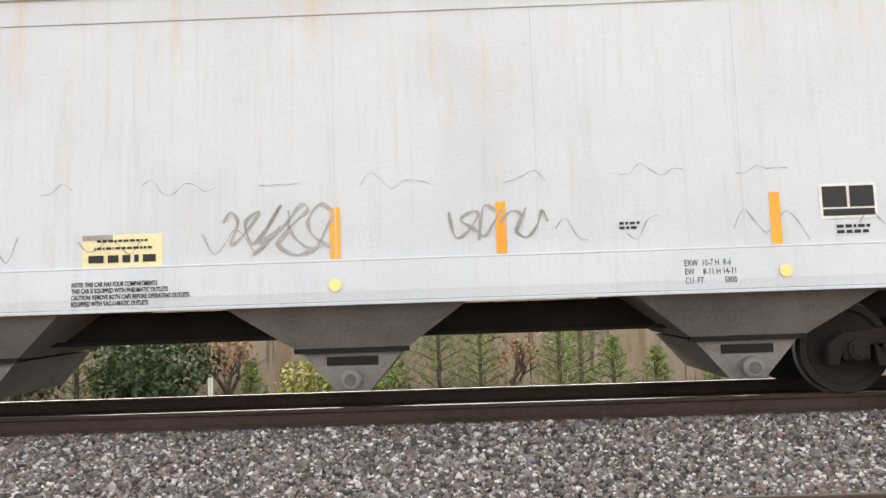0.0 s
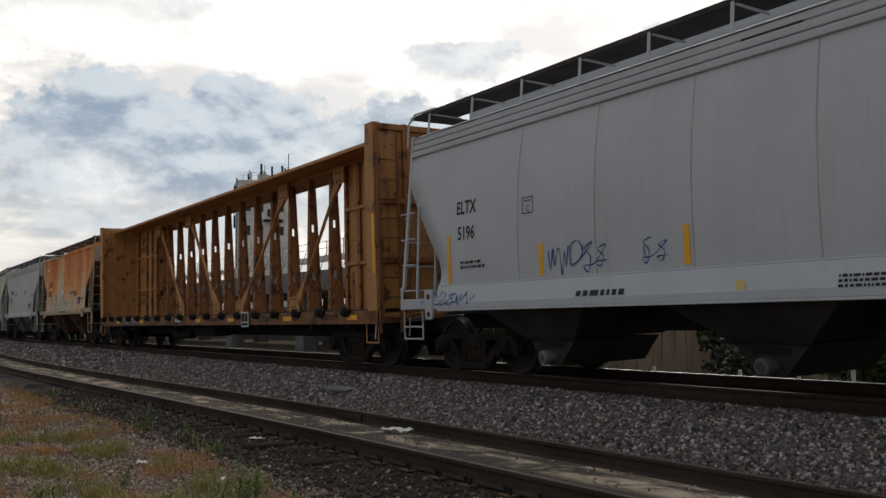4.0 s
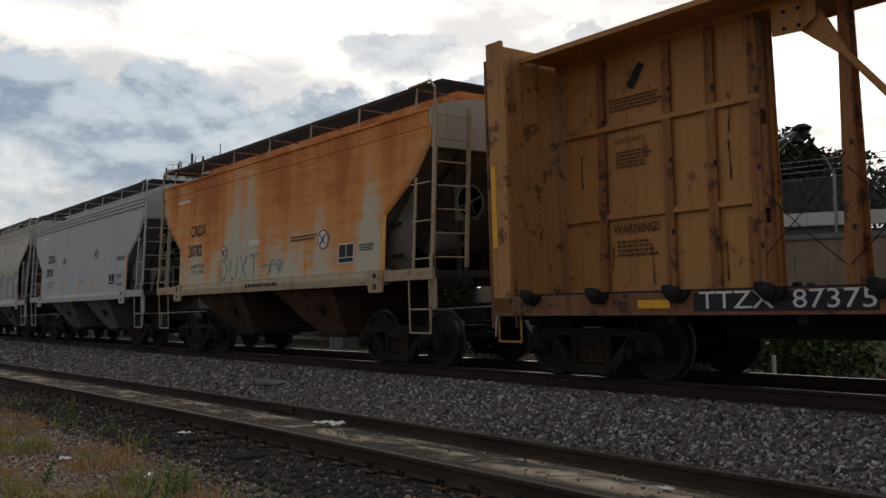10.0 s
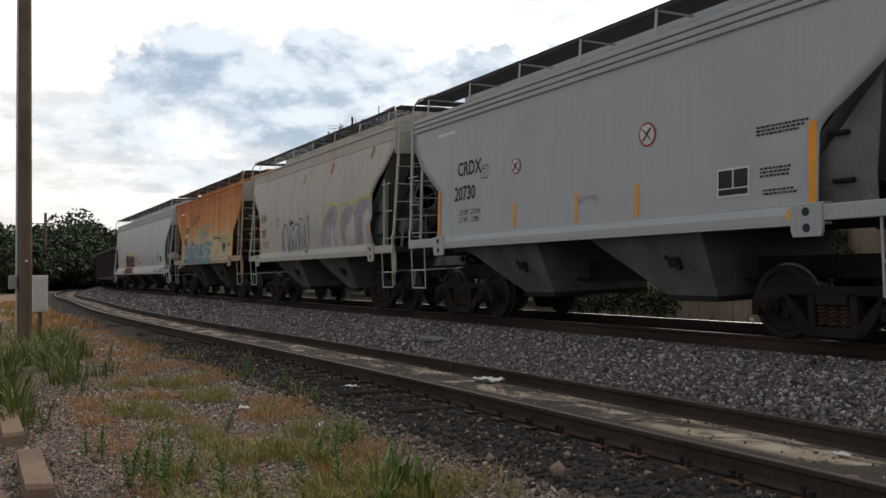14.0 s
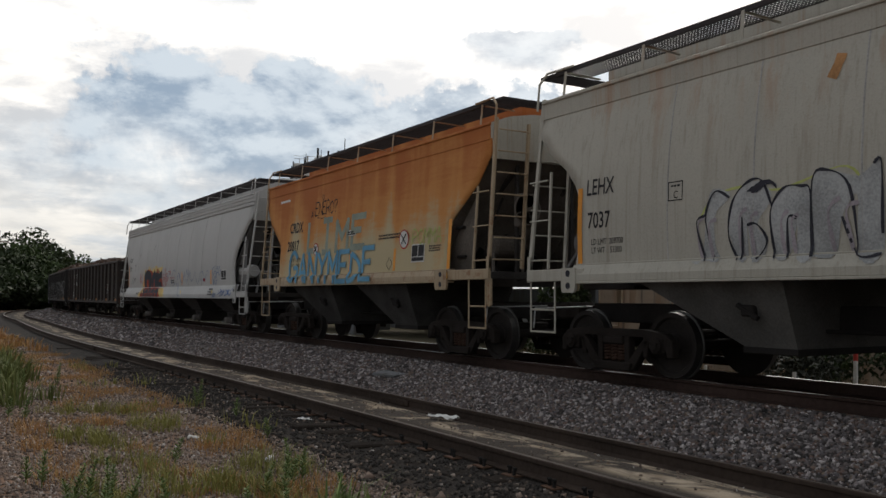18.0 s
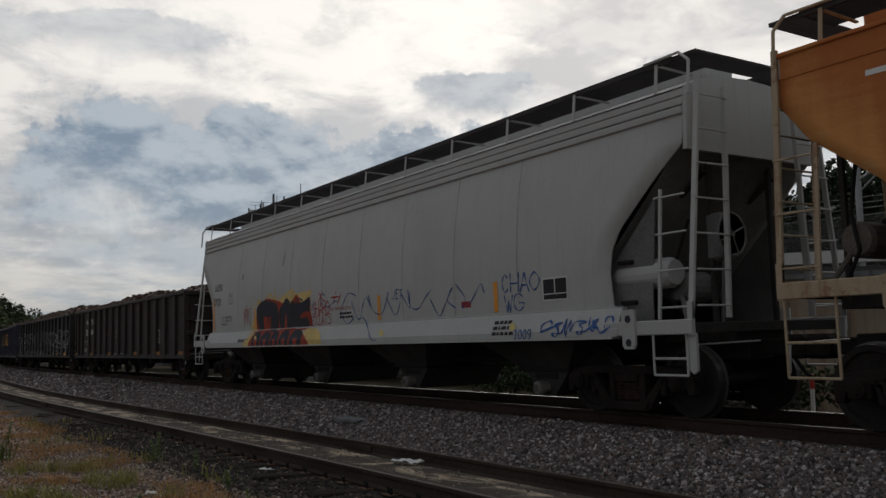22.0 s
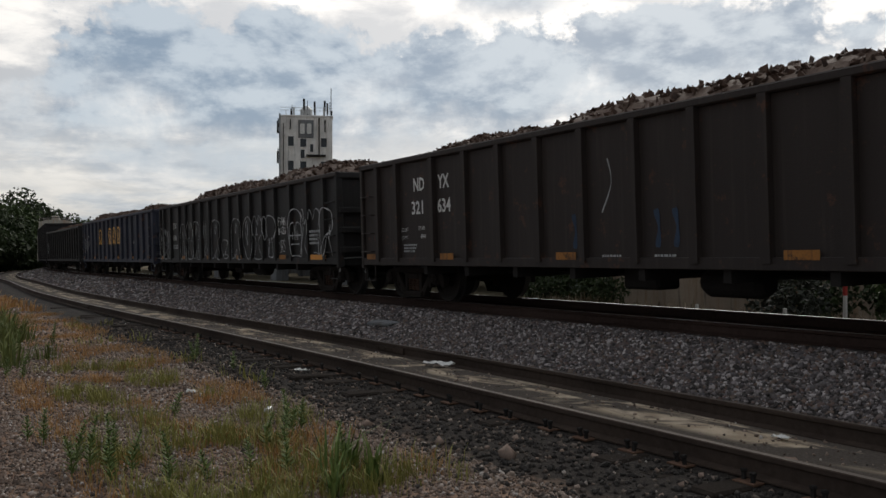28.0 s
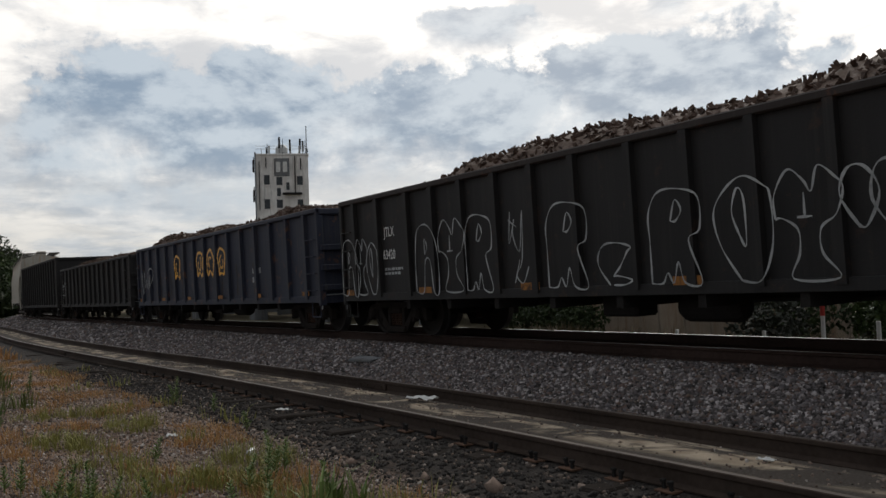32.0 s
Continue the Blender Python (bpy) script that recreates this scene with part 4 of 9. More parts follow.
            if q > 0:
                bm = bmesh.new()
                prism(bm, [(H - 0.03, z0 + 0.02), (H + 0.13, z0 + 0.02), (H + 0.13, z0 - 0.42), (H + 0.07, z0 - 0.46), (H + 0.02, z0 - 0.42)], *sorted((s * (wide - 0.10), s * (wide - 0.06))))
                part("sill_bracket", bm, trim, car)
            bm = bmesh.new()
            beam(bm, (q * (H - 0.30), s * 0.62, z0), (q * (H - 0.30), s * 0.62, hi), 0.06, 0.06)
            # post and brace carry the same painted-in shade
            post = part("end_post", bm, SOOT_SHADE, car)
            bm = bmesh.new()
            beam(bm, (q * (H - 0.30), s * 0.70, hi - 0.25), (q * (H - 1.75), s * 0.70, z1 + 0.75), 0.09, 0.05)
            part("slope_brace", bm, SOOT_SHADE, post)
        bm = bmesh.new()
        pts = [(q * (H - 0.55), -0.75, z0 + 1.5), (q * (H - 0.6), -1.0, z0 + 0.9), (q * (H - 0.7), -1.05, z0 + 0.5), (q * (H - 0.4), -0.9, z0 + 0.1)]
        for a_, b_ in zip(pts, pts[1:]):
            rod(bm, a_, b_, 0.022)
        lathe(bm, [(0.11, -0.55), (0.11, -0.2)], "y", 12, (q * (H - 0.75), 0, z0 + 0.75))
        part("brake_gear", bm, UNDER, car)
    # discharge bays
    room = length * 0.85
    four = pits is None
    if four:
        mids = [-room / 2 + room * (k + 0.5) / bays for k in range(bays)]
        pits = [(c - 1.25, c + 1.25, c - 0.55, c + 0.55) for c in mids]
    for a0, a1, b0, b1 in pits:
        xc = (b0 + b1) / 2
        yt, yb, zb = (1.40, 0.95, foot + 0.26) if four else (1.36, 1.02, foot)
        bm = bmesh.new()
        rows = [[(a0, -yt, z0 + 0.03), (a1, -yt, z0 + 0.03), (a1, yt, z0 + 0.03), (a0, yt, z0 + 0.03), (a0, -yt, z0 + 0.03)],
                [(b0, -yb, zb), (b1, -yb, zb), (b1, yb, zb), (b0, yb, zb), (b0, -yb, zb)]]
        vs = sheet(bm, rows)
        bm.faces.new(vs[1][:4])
        # bay_mat is darker than the body: dirt plus painted-in underbody shade
        chute = part("discharge_bay", bm, bay_mat or BAY, car, "dusty discharge hopper with shade in its colour")
        if four:
            bm = bmesh.new()
            box(bm, b0 - 0.03, b1 + 0.03, -yb - 0.03, -yb + 0.05, zb - 0.03, zb + 0.02, 0.006)
            part("flange", bm, UNDER, chute)
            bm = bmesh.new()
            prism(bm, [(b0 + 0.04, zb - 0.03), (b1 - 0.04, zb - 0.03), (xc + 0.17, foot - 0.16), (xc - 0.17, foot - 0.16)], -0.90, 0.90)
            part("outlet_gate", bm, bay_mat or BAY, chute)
            bm = bmesh.new()
            lathe(bm, [(0.05, -1.13), (0.085, -1.12), (0.105, -1.10), (0.105, -1.00), (0.085, -0.98), (0.085, 0.98), (0.105, 1.00), (0.105, 1.10), (0.085, 1.12)], "y", 20, (xc, 0, foot - 0.03))
            pipe = part("outlet_pipe", bm, DUSTY_SHADE, chute)
            bm = bmesh.new()
            lathe(bm, [(0.06, -1.131), (0.06, -1.142)], "y", 14, (xc, 0, foot - 0.03))
            part("pipe_cap", bm, PALEBAY, chute)
            bm = bmesh.new()
            box(bm, xc - 0.26, xc + 0.26, -0.915, -0.90, foot + 0.10, foot + 0.19)
            part("placard", bm, UNDER, chute)
        else:
            bm = bmesh.new()
            xm = (a0 + a1 + b0 + b1) / 4 + 0.25
            zm = (z0 + zb) / 2 + 0.02
            rod(bm, (xm - 0.14, -1.26, zm + 0.08), (xm + 0.14, -1.24, zm - 0.08), 0.035)
            box(bm, xm - 0.10, xm + 0.10, -1.27, -1.18, zm - 0.06, zm + 0.08, 0.02)
            part("vibrator_bracket", bm, UNDER, chute)
            bm = bmesh.new()
            box(bm, b0 - 0.02, b1 + 0.02, -yb - 0.02, yb + 0.02, zb - 0.08, zb, 0.01)
            part("gate_frame", bm, UNDER, chute)
    under_gear(car, H, 0.88)
    bm = bmesh.new()
    rod(bm, (-H + 2, -0.5, 0.72), (H - 2, -0.5, 0.72), 0.025)
    part("brake_pipe", bm, UNDER, car)
    return car, skin, H


def tape(car, skin, xs, z0, z1, mat=AMBER, wide=0.10):
    for x in xs:
        decal("reflector_strip", x - wide / 2, x + wide / 2, z0, z1, skin, mat, car, "orange reflective strip")


def dots(car, skin, xs, z, r=0.075):
    for x in xs:
        bm = bmesh.new()
        lathe(bm, [(r, -(skin(z) + 0.016)), (r, -(skin(z) + 0.019))], "y", 18, (x, 0, z))
        d = part("inspection_disc", bm, LEMON, car, "round yellow inspection decal")


def sign_board(car, skin, x, z, wide=0.5, high=0.38):
    """The black consolidated stencil block with its white frame."""
    board = decal("stencil_block", x, x + wide, z, z + high, skin, CHALK, car, "black and white stencil block")
    bm = bmesh.new()
    g = 0.025
    patch(bm, x + g, x + wide * 0.5 - g / 2, z + high * 0.32, z + high - g, skin, 0.010)
    patch(bm, x + wide * 0.5 + g / 2, x + wide - g, z + high * 0.32, z + high - g, skin, 0.010)
    patch(bm, x + g, x + wide - g, z + g, z + high * 0.27, skin, 0.010)
    part("black_field", bm, INK, board)


def cross_sign(car, skin, x, z, r=0.16):
    bm = bmesh.new()
    lathe(bm, [(r, -(skin(z) + 0.012)), (r, -(skin(z) + 0.016))], "y", 24, (x, 0, z))
    ring = part("round_sign", bm, RED, car, "white disc with red ring and black cross")
    bm = bmesh.new()
    lathe(bm, [(r * 0.85, -(skin(z) + 0.017)), (r * 0.85, -(skin(z) + 0.019))], "y", 24, (x, 0, z))
    part("white_field", bm, CHALK, ring)
    bm = bmesh.new()
    for q in (-1, 1):
        beam(bm, (x - q * r * 0.5, -(skin(z) + 0.021), z - r * 0.5), (x + q * r * 0.5, -(skin(z) + 0.021), z + r * 0.5), 0.035, 0.004)
    part("black_cross", bm, INK, ring)


# ---- the line: straight past the yard, then curving away ----
BEND_X, BEND_R = -57.0, 250.0


def track_at(s, off=0.0):
    """Place on the main line, s metres along x from the eye's foot, off metres beyond the centre; and its heading."""
    if s >= BEND_X:
        return Vector((s, MAIN_Y + off, 0)), 0.0
    a = min((BEND_X - s) / BEND_R, 1.5)
    c = Vector((BEND_X, MAIN_Y + BEND_R, 0))
    r = BEND_R - off
    return c + Vector((-r * math.sin(a), -r * math.cos(a), 0)), -a


def travelled(t):
    return 4.58 * t - 0.003 * t * t


def motions():
    lean = Matrix.Rotation(radians(LEAN), 4, "X")
    times = [0, 2, 4, 6, 8, 10, 12, 14, 16, 18, 20, 22, 24, 26, 28, 30, 32]
    for thing, middle, bogie, load in TRAIN:
        rows = []
        for t in times:
            s = middle + travelled(t)
            (a, _), (b, _) = track_at(s - bogie), track_at(s + bogie)
            heading = math.atan2(b.y - a.y, b.x - a.x)
            c = (a + b) / 2
            rows.append((t, Matrix.Translation((c.x, c.y, MAIN_Z + 0.022)) @ Matrix.Rotation(heading, 4, "Z") @ lean))
        walk(thing, rows)
        if load:
            walk(load, rows)
    step = 0.12
    count = int(32 / step)
    ticks = [k * step for k in range(count)] + [32.0]
    for axle, q in AXLES:
        walk(axle, [(t, Matrix.Translation((q, 0, WHEEL_R)) @ Matrix.Rotation(travelled(t) / WHEEL_R, 4, "Y")) for t in ticks])
    flight()


RAIL = [(-0.07, 0.0), (0.07, 0.0), (0.07, 0.012), (0.012, 0.035), (0.009, 0.125), (0.035, 0.135), (0.036, 0.165), (0.028, 0.172), (-0.028, 0.172), (-0.036, 0.165), (-0.035, 0.135),
        (-0.009, 0.125), (-0.012, 0.035), (-0.07, 0.012)]


def rail(name, path, tilt, mat, parent, label=""):
    """A rail drawn along path: points of (x, y, z of its top, heading)."""
    bm = bmesh.new()
    rings = []
    for x, y, z, h in path:
        m = Matrix.Translation((x, y, z - 0.172)) @ Matrix.Rotation(h, 4, "Z") @ Matrix.Rotation(radians(tilt), 4, "X")
        rings.append([bm.verts.new(m @ Vector((0, u, v))) for u, v in RAIL])
    for a, b in zip(rings, rings[1:]):
        for i in range(len(RAIL)):
            bm.faces.new((a[i], a[(i + 1) % len(RAIL)], b[(i + 1) % len(RAIL)], b[i]))
    ob = part(name, bm, mat, parent, label)
    ob.data.materials.append(SHINE)
    for p in ob.data.polygons:
        if p.normal.z > 0.9 and abs(p.center.z - path[0][2]) < 0.02:
            p.material_index = 1
    return ob


RAILSIDE = plain("rusty_rail_side", (0.046, 0.030, 0.025), 0.85, 0.0, 0.35, 3, spec=0.08)
SHINE = plain("polished_rail_head", (0.55, 0.54, 0.53), 0.3, 1.0, 0.08)
DULL = plain("dull_rail_head", (0.14, 0.118, 0.10), 0.5, 0.6, 0.2)
OLDRAIL = plain("brown_siding_rail", (0.050, 0.037, 0.030), 0.85, 0.0, 0.35, 3, spec=0.08)
TIE = plain("creosoted_weathered_timber", (0.032, 0.026, 0.022), 0.9, 0, 0.45, 5, 0.01, spec=0.06)
PLATE = plain("rusted_tie_plate", (0.10, 0.056, 0.036), 0.8, 0.2, 0.3)

main_line = empty("main_line", "main line track on a ballast bank", "railway track", "", "structure")
SPOTS = [30, 20, 10, 0, -10, -20, -30, -40, -50, -57] + [-57 - 6 * k for k in range(1, 30)]
for off, dz, nm in ((-0.752, 0.0, "near"), (0.752, 0.045, "far")):
    path = []
    for s in SPOTS:
        p, h = track_at(s, off)
        path.append((p.x, p.y, MAIN_Z - 0.0 + dz, h))
    rail("rail", path, LEAN, RAILSIDE, main_line, "rail with a polished head")

# siding: a gentle bow towards the yard
SIDE_KNOTS = [(30, 5.63), (10, 5.63), (0, 5.63), (-9, 5.62), (-14.6, 5.52), (-18, 5.42), (-23, 5.24), (-30, 5.08), (-37, 5.05), (-45, 5.25), (-57, 5.70), (-64, 5.8)]


def side_y(x):
    ks = SIDE_KNOTS
    if x >= ks[0][0]:
        return ks[0][1]
    for (x1, y1), (x0, y0) in zip(ks, ks[1:]):
        if x >= x0:
            i = ks.index((x1, y1))
            ya = ks[max(i - 1, 0)]
            yb = ks[min(i + 2, len(ks) - 1)]
            t = (x - x1) / (x0 - x1)
            m1 = (y0 - ya[1]) / (x0 - ya[0]) * (x0 - x1)
            m0 = (yb[1] - y1) / (yb[0] - x1) * (x0 - x1)
            return (2 * t ** 3 - 3 * t * t + 1) * y1 + (t ** 3 - 2 * t * t + t) * m1 + (-2 * t ** 3 + 3 * t * t) * y0 + (t ** 3 - t * t) * m0
    dx = min(BEND_X - x, 120.0)
    return MAIN_Y + BEND_R - math.sqrt(BEND_R ** 2 - dx ** 2) - 4.05


siding = empty("siding", "old siding track, half buried in sand and cinders", "railway track", "", "structure")
side_xs = [30 - k for k in range(140)]
for off in (-0.752, 0.752):
    path = []
    for x in side_xs:
        d = (side_y(x + 0.5) - side_y(x - 0.5))
        path.append((x, side_y(x) + off, SIDE_Z, math.atan(d)))
    ob = rail("rail", path, 0, OLDRAIL, siding, "dull brown rail")
    ob.data.materials[1] = DULL


def flange_post(bm, x, w0, w1, z0, z1, half=0.065):
    """The near and far flange plates of a post that tapers upwards."""
    for q in (-1, 1):
        lo, hi = (w0, w0 - 0.02), (w1, w1 - 0.02)
        v = [bm.verts.new((x + a * half * f, q * y, z)) for (ya, yb), z, f in ((lo, z0, 1.15), (hi, z1, 0.9)) for y in (ya, yb) for a in (-1, 1)]
        for f in ((0, 1, 5, 4), (2, 3, 7, 6), (0, 2, 6, 4), (1, 3, 7, 5), (0, 1, 3, 2), (4, 5, 7, 6)):
            bm.faces.new([v[i] for i in f])


def web_plate(bm, x, w0, w1, z0, z1, holes=(0.24, 0.60)):
    """The web between a post's flanges, across the car, with two oblong holes."""
    lev = [0.0]
    for h in holes:
        lev += [h, h + 0.055]
    lev.append(1.0)
    cols = (-1, -0.30, 0.30, 1)
    v = {}
    for k, dx in enumerate((-0.008, 0.008)):
        for j, t in enumerate(lev):
            w = (w0 + (w1 - w0) * t) - 0.015
            for i, c in enumerate(cols):
                v[k, j, i] = bm.verts.new((x + dx, c * w, z0 + (z1 - z0) * t))
    for j in range(len(lev) - 1):
        for i in range(3):
            if i == 1 and j % 2:
                a, b = (v[0, j, 1], v[1, j, 1]), (v[0, j + 1, 1], v[1, j + 1, 1])
                bm.faces.new((a[0], a[1], b[1], b[0]))
                a, b = (v[0, j, 2], v[1, j, 2]), (v[0, j + 1, 2], v[1, j + 1, 2])
                bm.faces.new((a[0], a[1], b[1], b[0]))
                continue
            for k in (0, 1):
                bm.faces.new((v[k, j, i], v[k, j, i + 1], v[k, j + 1, i + 1], v[k, j + 1, i]))


def centre_beam(length, paint=YELLOW):
    """A centre-beam flat car: deck, two end bulkheads, a row of upright posts under a wide top chord, diagonal braces."""
    car = empty("centre_beam_flat_car", "faded yellow empty centre-beam flat car with rust streaks", "railway wagon", "freight cars of the passing train")
    H, z0, z1, top, wide = length / 2, 0.86, 1.10, 4.72, 1.42
    head_top, top = top, 4.58
    flat_ = lambda z: wide
    mid = lambda z: 0.10
    for s in (-1, 1):
        bm = bmesh.new()
        box(bm, -H, H, s * (wide - 0.06), s * wide, z0, z1, 0.008)
        box(bm, -H, H, s * (wide - 0.14), s * (wide + 0.02), z0 - 0.02, z0 + 0.01, 0)
        part("side_sill", bm, SILL_RUST, car)
        bm = bmesh.new()
        box(bm, -H + 0.05, H - 0.05, s * 0.12, s * (wide - 0.06), z1 - 0.05, z1 + 0.03, 0)
        part("deck", bm, BROWN, car, "rusty brown deck riser")
        for k in range(18):
            x = -10.24 + 1.18 * k
            bm = bmesh.new()
            lathe(bm, [(0.05, s * (wide + 0.01)), (0.085, s * (wide + 0.05)), (0.085, s * (wide + 0.13)), (0.03, s * (wide + 0.16))], "y", 12, (x, 0, z1 - 0.01))
            box(bm, x - 0.20, x - 0.10, *sorted((s * (wide - 0.05), s * (wide + 0.06))), z1 - 0.02, z1 + 0.09, 0.015)
            prism(bm, [(x - 0.17, z1 + 0.03), (x - 0.15, z1 - 0.04), (x - 0.06, z1 - 0.12), (x + 0.06, z1 - 0.12), (x + 0.15, z1 - 0.04), (x + 0.17, z1 + 0.03)], *sorted((s * wide, s * (wide + 0.07))))
            part("tie_down_winch", bm, UNDER, car)
    bm = bmesh.new()
    box(bm, -H + 0.15, H - 0.15, -0.92, 0.92, top - 0.03, top, 0.006)
    chord = part("top_chord", bm, paint, car)
    for y0, y1, drop in ((-0.923, -0.87, 0.08), (0.87, 0.923, 0.08), (-0.16, 0.16, 0.12)):
        bm = bmesh.new()
        box(bm, -H + 0.15, H - 0.15, y0, y1, top - drop, top - 0.027, 0.008)
        part("chord_lip", bm, paint, chord)
    # posts: an open row between the panels, stakes on the panels
    n = 14
    step = 1.187
    xs = [-7.66 + step * k for k in range(n)]
    stakes = [7.56, 8.17, 8.84, 9.98]
    for k, x in enumerate(xs + stakes + [-v for v in stakes]):
        bm = bmesh.new()
        w0, w1 = (0.19, 0.075) if k < n else (0.24, 0.19)
        flange_post(bm, x, w0, w1, z1, top - 0.1)
        post = part("post", bm, POST_RUST_SHADE, car)
        bm = bmesh.new()
        web_plate(bm, x, w0, w1, z1, top - 0.1)
        part("web", bm, POST_RUST_SHADE, post, "rust-streaked web plate with two oblong holes")
        for j in range(3):
            bm = bmesh.new()
            zz = z1 + 0.5 + j * 0.95 + 0.13 * (k % 3)
            t = (zz - z1) / (top - 0.1 - z1)
            yy = w0 + (w1 - w0) * t
            box(bm, x + 0.03, x + 0.07, -yy - 0.02, -yy + 0.01, zz, zz + 0.07, 0.008)
            part("strap_lug", bm, BROWN, post)
    # slack tie-down cables crossed between the posts
    for k in range(0, n - 1):
        xa, xb = xs[k], xs[k + 1]
        for y, za, zb in ((-0.2, z1 + 0.25, z1 + 1.5), (-0.17, z1 + 1.35, z1 + 0.2)):
            bm = bmesh.new()
            m = (Vector((xa, y, za)) + Vector((xb, y, zb))) / 2 + Vector((0, 0, -0.05))
            rod(bm, (xa, y, za), m, 0.007, 5)
            rod(bm, m, (xb, y, zb), 0.007, 5)
            part("tie_down_cable", bm, UNDER, car)
    # closed end panels with cross bars
    for q in (-1, 1):
        x0, x1 = sorted((q * (H - 0.30), q * 7.50))
        bm = bmesh.new()
        sheet(bm, [[(x, -(0.17 + (0.13 - 0.17) * t), z1 + (top - 0.1 - z1) * t) for x in (x0, x1)] for t in (0, 0.5, 1)])
        sheet(bm, [[(x, (0.17 + (0.13 - 0.17) * t), z1 + (top - 0.1 - z1) * t) for x in (x0, x1)] for t in (0, 0.5, 1)])
        part("end_panel", bm, paint, car)
        bm = bmesh.new()
        for zz in (z1 + 1.08, z1 + 2.34):
            yy = 0.175 - 0.04 * (zz - z1) / (top - z1)
            for s in (-1, 1):
                box(bm, x0, x1, s * yy, s * (yy + 0.06), zz - 0.04, zz + 0.04, 0.01)
        part("panel_rail", bm, paint, car)
        r3 = random.Random(5 + q)
        for k in range(9):
            xx = r3.uniform(x0 + 0.2, x1 - 0.2)
            za = z1 + r3.uniform(0.4, 3.0)
            bm = bmesh.new()
            stroke(bm, [(xx, za), (xx + r3.uniform(-0.02, 0.02), za - 0.2), (xx + r3.uniform(-0.03, 0.03), za - r3.uniform(0.3, 0.7))], r3.uniform(0.015, 0.04), lambda z: 0.178 - 0.04 * (z - z1) / (top - z1))
            part("rust_run", bm, PLATE_RUST, car)
        # bulkhead
        bm = bmesh.new()
        xo = q * H
        box(bm, q * (H - 0.10), q * (H - 0.05), -1.36, 1.36, z0, head_top + 0.02, 0)
        head = part("bulkhead", bm, SCRAPED, car)
        # posts, rails and ladder: rusty paint darkened for the shade on the outward face
        for yy in (-1.31, -0.7, 0.7, 1.31):
            bm = bmesh.new()
            box(bm, q * (H - 0.06), q * (H + 0.03), yy - 0.05, yy + 0.05, z0, head_top + 0.02, 0.01)
            part("bulkhead_post", bm, POST_RUST_SHADE, head)
        for zz in (z0 + 0.1, z0 + 1.2, z0 + 2.35, head_top - 0.06):
            bm = bmesh.new()
            box(bm, q * (H - 0.055), q * (H + 0.04), -1.355, 1.355, zz - 0.06, zz + 0.06, 0.01)
            part("bulkhead_rail", bm, POST_RUST_SHADE, head)
        for s in (-1, 1):
            bm = bmesh.new()
            prism(bm, [(q * (H - 0.36), z0), (q * H, z0), (q * H, head_top + 0.02), (q * (H - 0.30), head_top + 0.02), (q * (H - 0.36), head_top - 1.0)], *sorted((s * 1.36, s * 1.42)))
            side = part("bulkhead_flange", bm, SCRAPED, car)
            bm = bmesh.new()
            box(bm, q * (H - 0.08) - 0.045, q * (H - 0.08) + 0.045, s * 1.42, s * 1.427, z0 + 0.95, z0 + 2.1)
            part("reflector_strip", bm, SAFETY, side)
            bm = bmesh.new()
            xl, xm = q * (H + 0.06), q * (H + 0.06)
            for yy in (s * 1.38, s * 0.92):
                beam(bm, (xl, yy, z0 - 0.2), (xl, yy, head_top - 0.2), 0.04, 0.04)
            for j in range(9):
                zz = z0 + 0.1 + j * 0.38
                rod(bm, (xl, s * 1.38, zz), (xl, s * 0.92, zz), 0.013)
            part("end_ladder", bm, SILL_RUST, car)
            bm = bmesh.new()
            for xx in (q * (H - 0.05), q * (H - 0.5)):
                rod(bm, (xx, s * 1.38, z0), (xx, s * 1.38, z0 - 0.38), 0.016)
            rod(bm, (q * (H - 0.05), s * 1.38, z0 - 0.38), (q * (H - 0.5), s * 1.38, z0 - 0.38), 0.016)
            part("stirrup_step", bm, paint, car)
    # diagonal braces with eye ends
    for xa, xb in ((7.25, 4.95), (4.10, 1.15), (-3.40, -1.10), (-6.80, -4.55)):
        up_, dn = (xa, xb)
        bm = bmesh.new()
        a, b = Vector((up_, -0.19, top - 0.38)), Vector((dn, -0.22, z1 + 0.30))
        d = (b - a).normalized()
        rod(bm, a + d * 0.55, b - d * 0.6, 0.042, 10)
        for p, e in ((a, d), (b, -d)):
            side_ = Vector((-e.z, 0, e.x)) * 0.15
            tip, root_ = p + e * 0.62, p + e * 0.05
            quad = [bm.verts.new(v + Vector((0, dy, 0))) for dy in (-0.035, 0.035) for v in (root_ - side_, root_ + side_, tip + side_ * 0.26, tip - side_ * 0.26)]
            for f in ((0, 1, 2, 3), (4, 5, 6, 7), (0, 1, 5, 4), (1, 2, 6, 5), (2, 3, 7, 6), (3, 0, 4, 7)):
                bm.faces.new([quad[k] for k in f])
            lathe(bm, [(0.15, -0.036), (0.15, 0.036)], "y", 16, p)
            lathe(bm, [(0.05, -0.07), (0.05, 0.07)], "y", 10, p)
        brace = part("diagonal_brace", bm, paint, car)
        out = 1 if up_ > dn else -1
        for px, pz, rise_ in ((dn, z1, 0.50), (up_, top - 0.1, -0.50)):
            bm = bmesh.new()
            o_ = -out if rise_ > 0 else out
            prism(bm, [(px - o_ * 0.12, pz), (px + o_ * 0.42, pz), (px + o_ * 0.42, pz + rise_ * 0.8), (px + o_ * 0.06, pz + rise_ * 0.84), (px - o_ * 0.12, pz + rise_ * 0.6)], -0.29, -0.255)
            gus = part("gusset_plate", bm, paint, brace)
            for k in range(4):
                bm = bmesh.new()
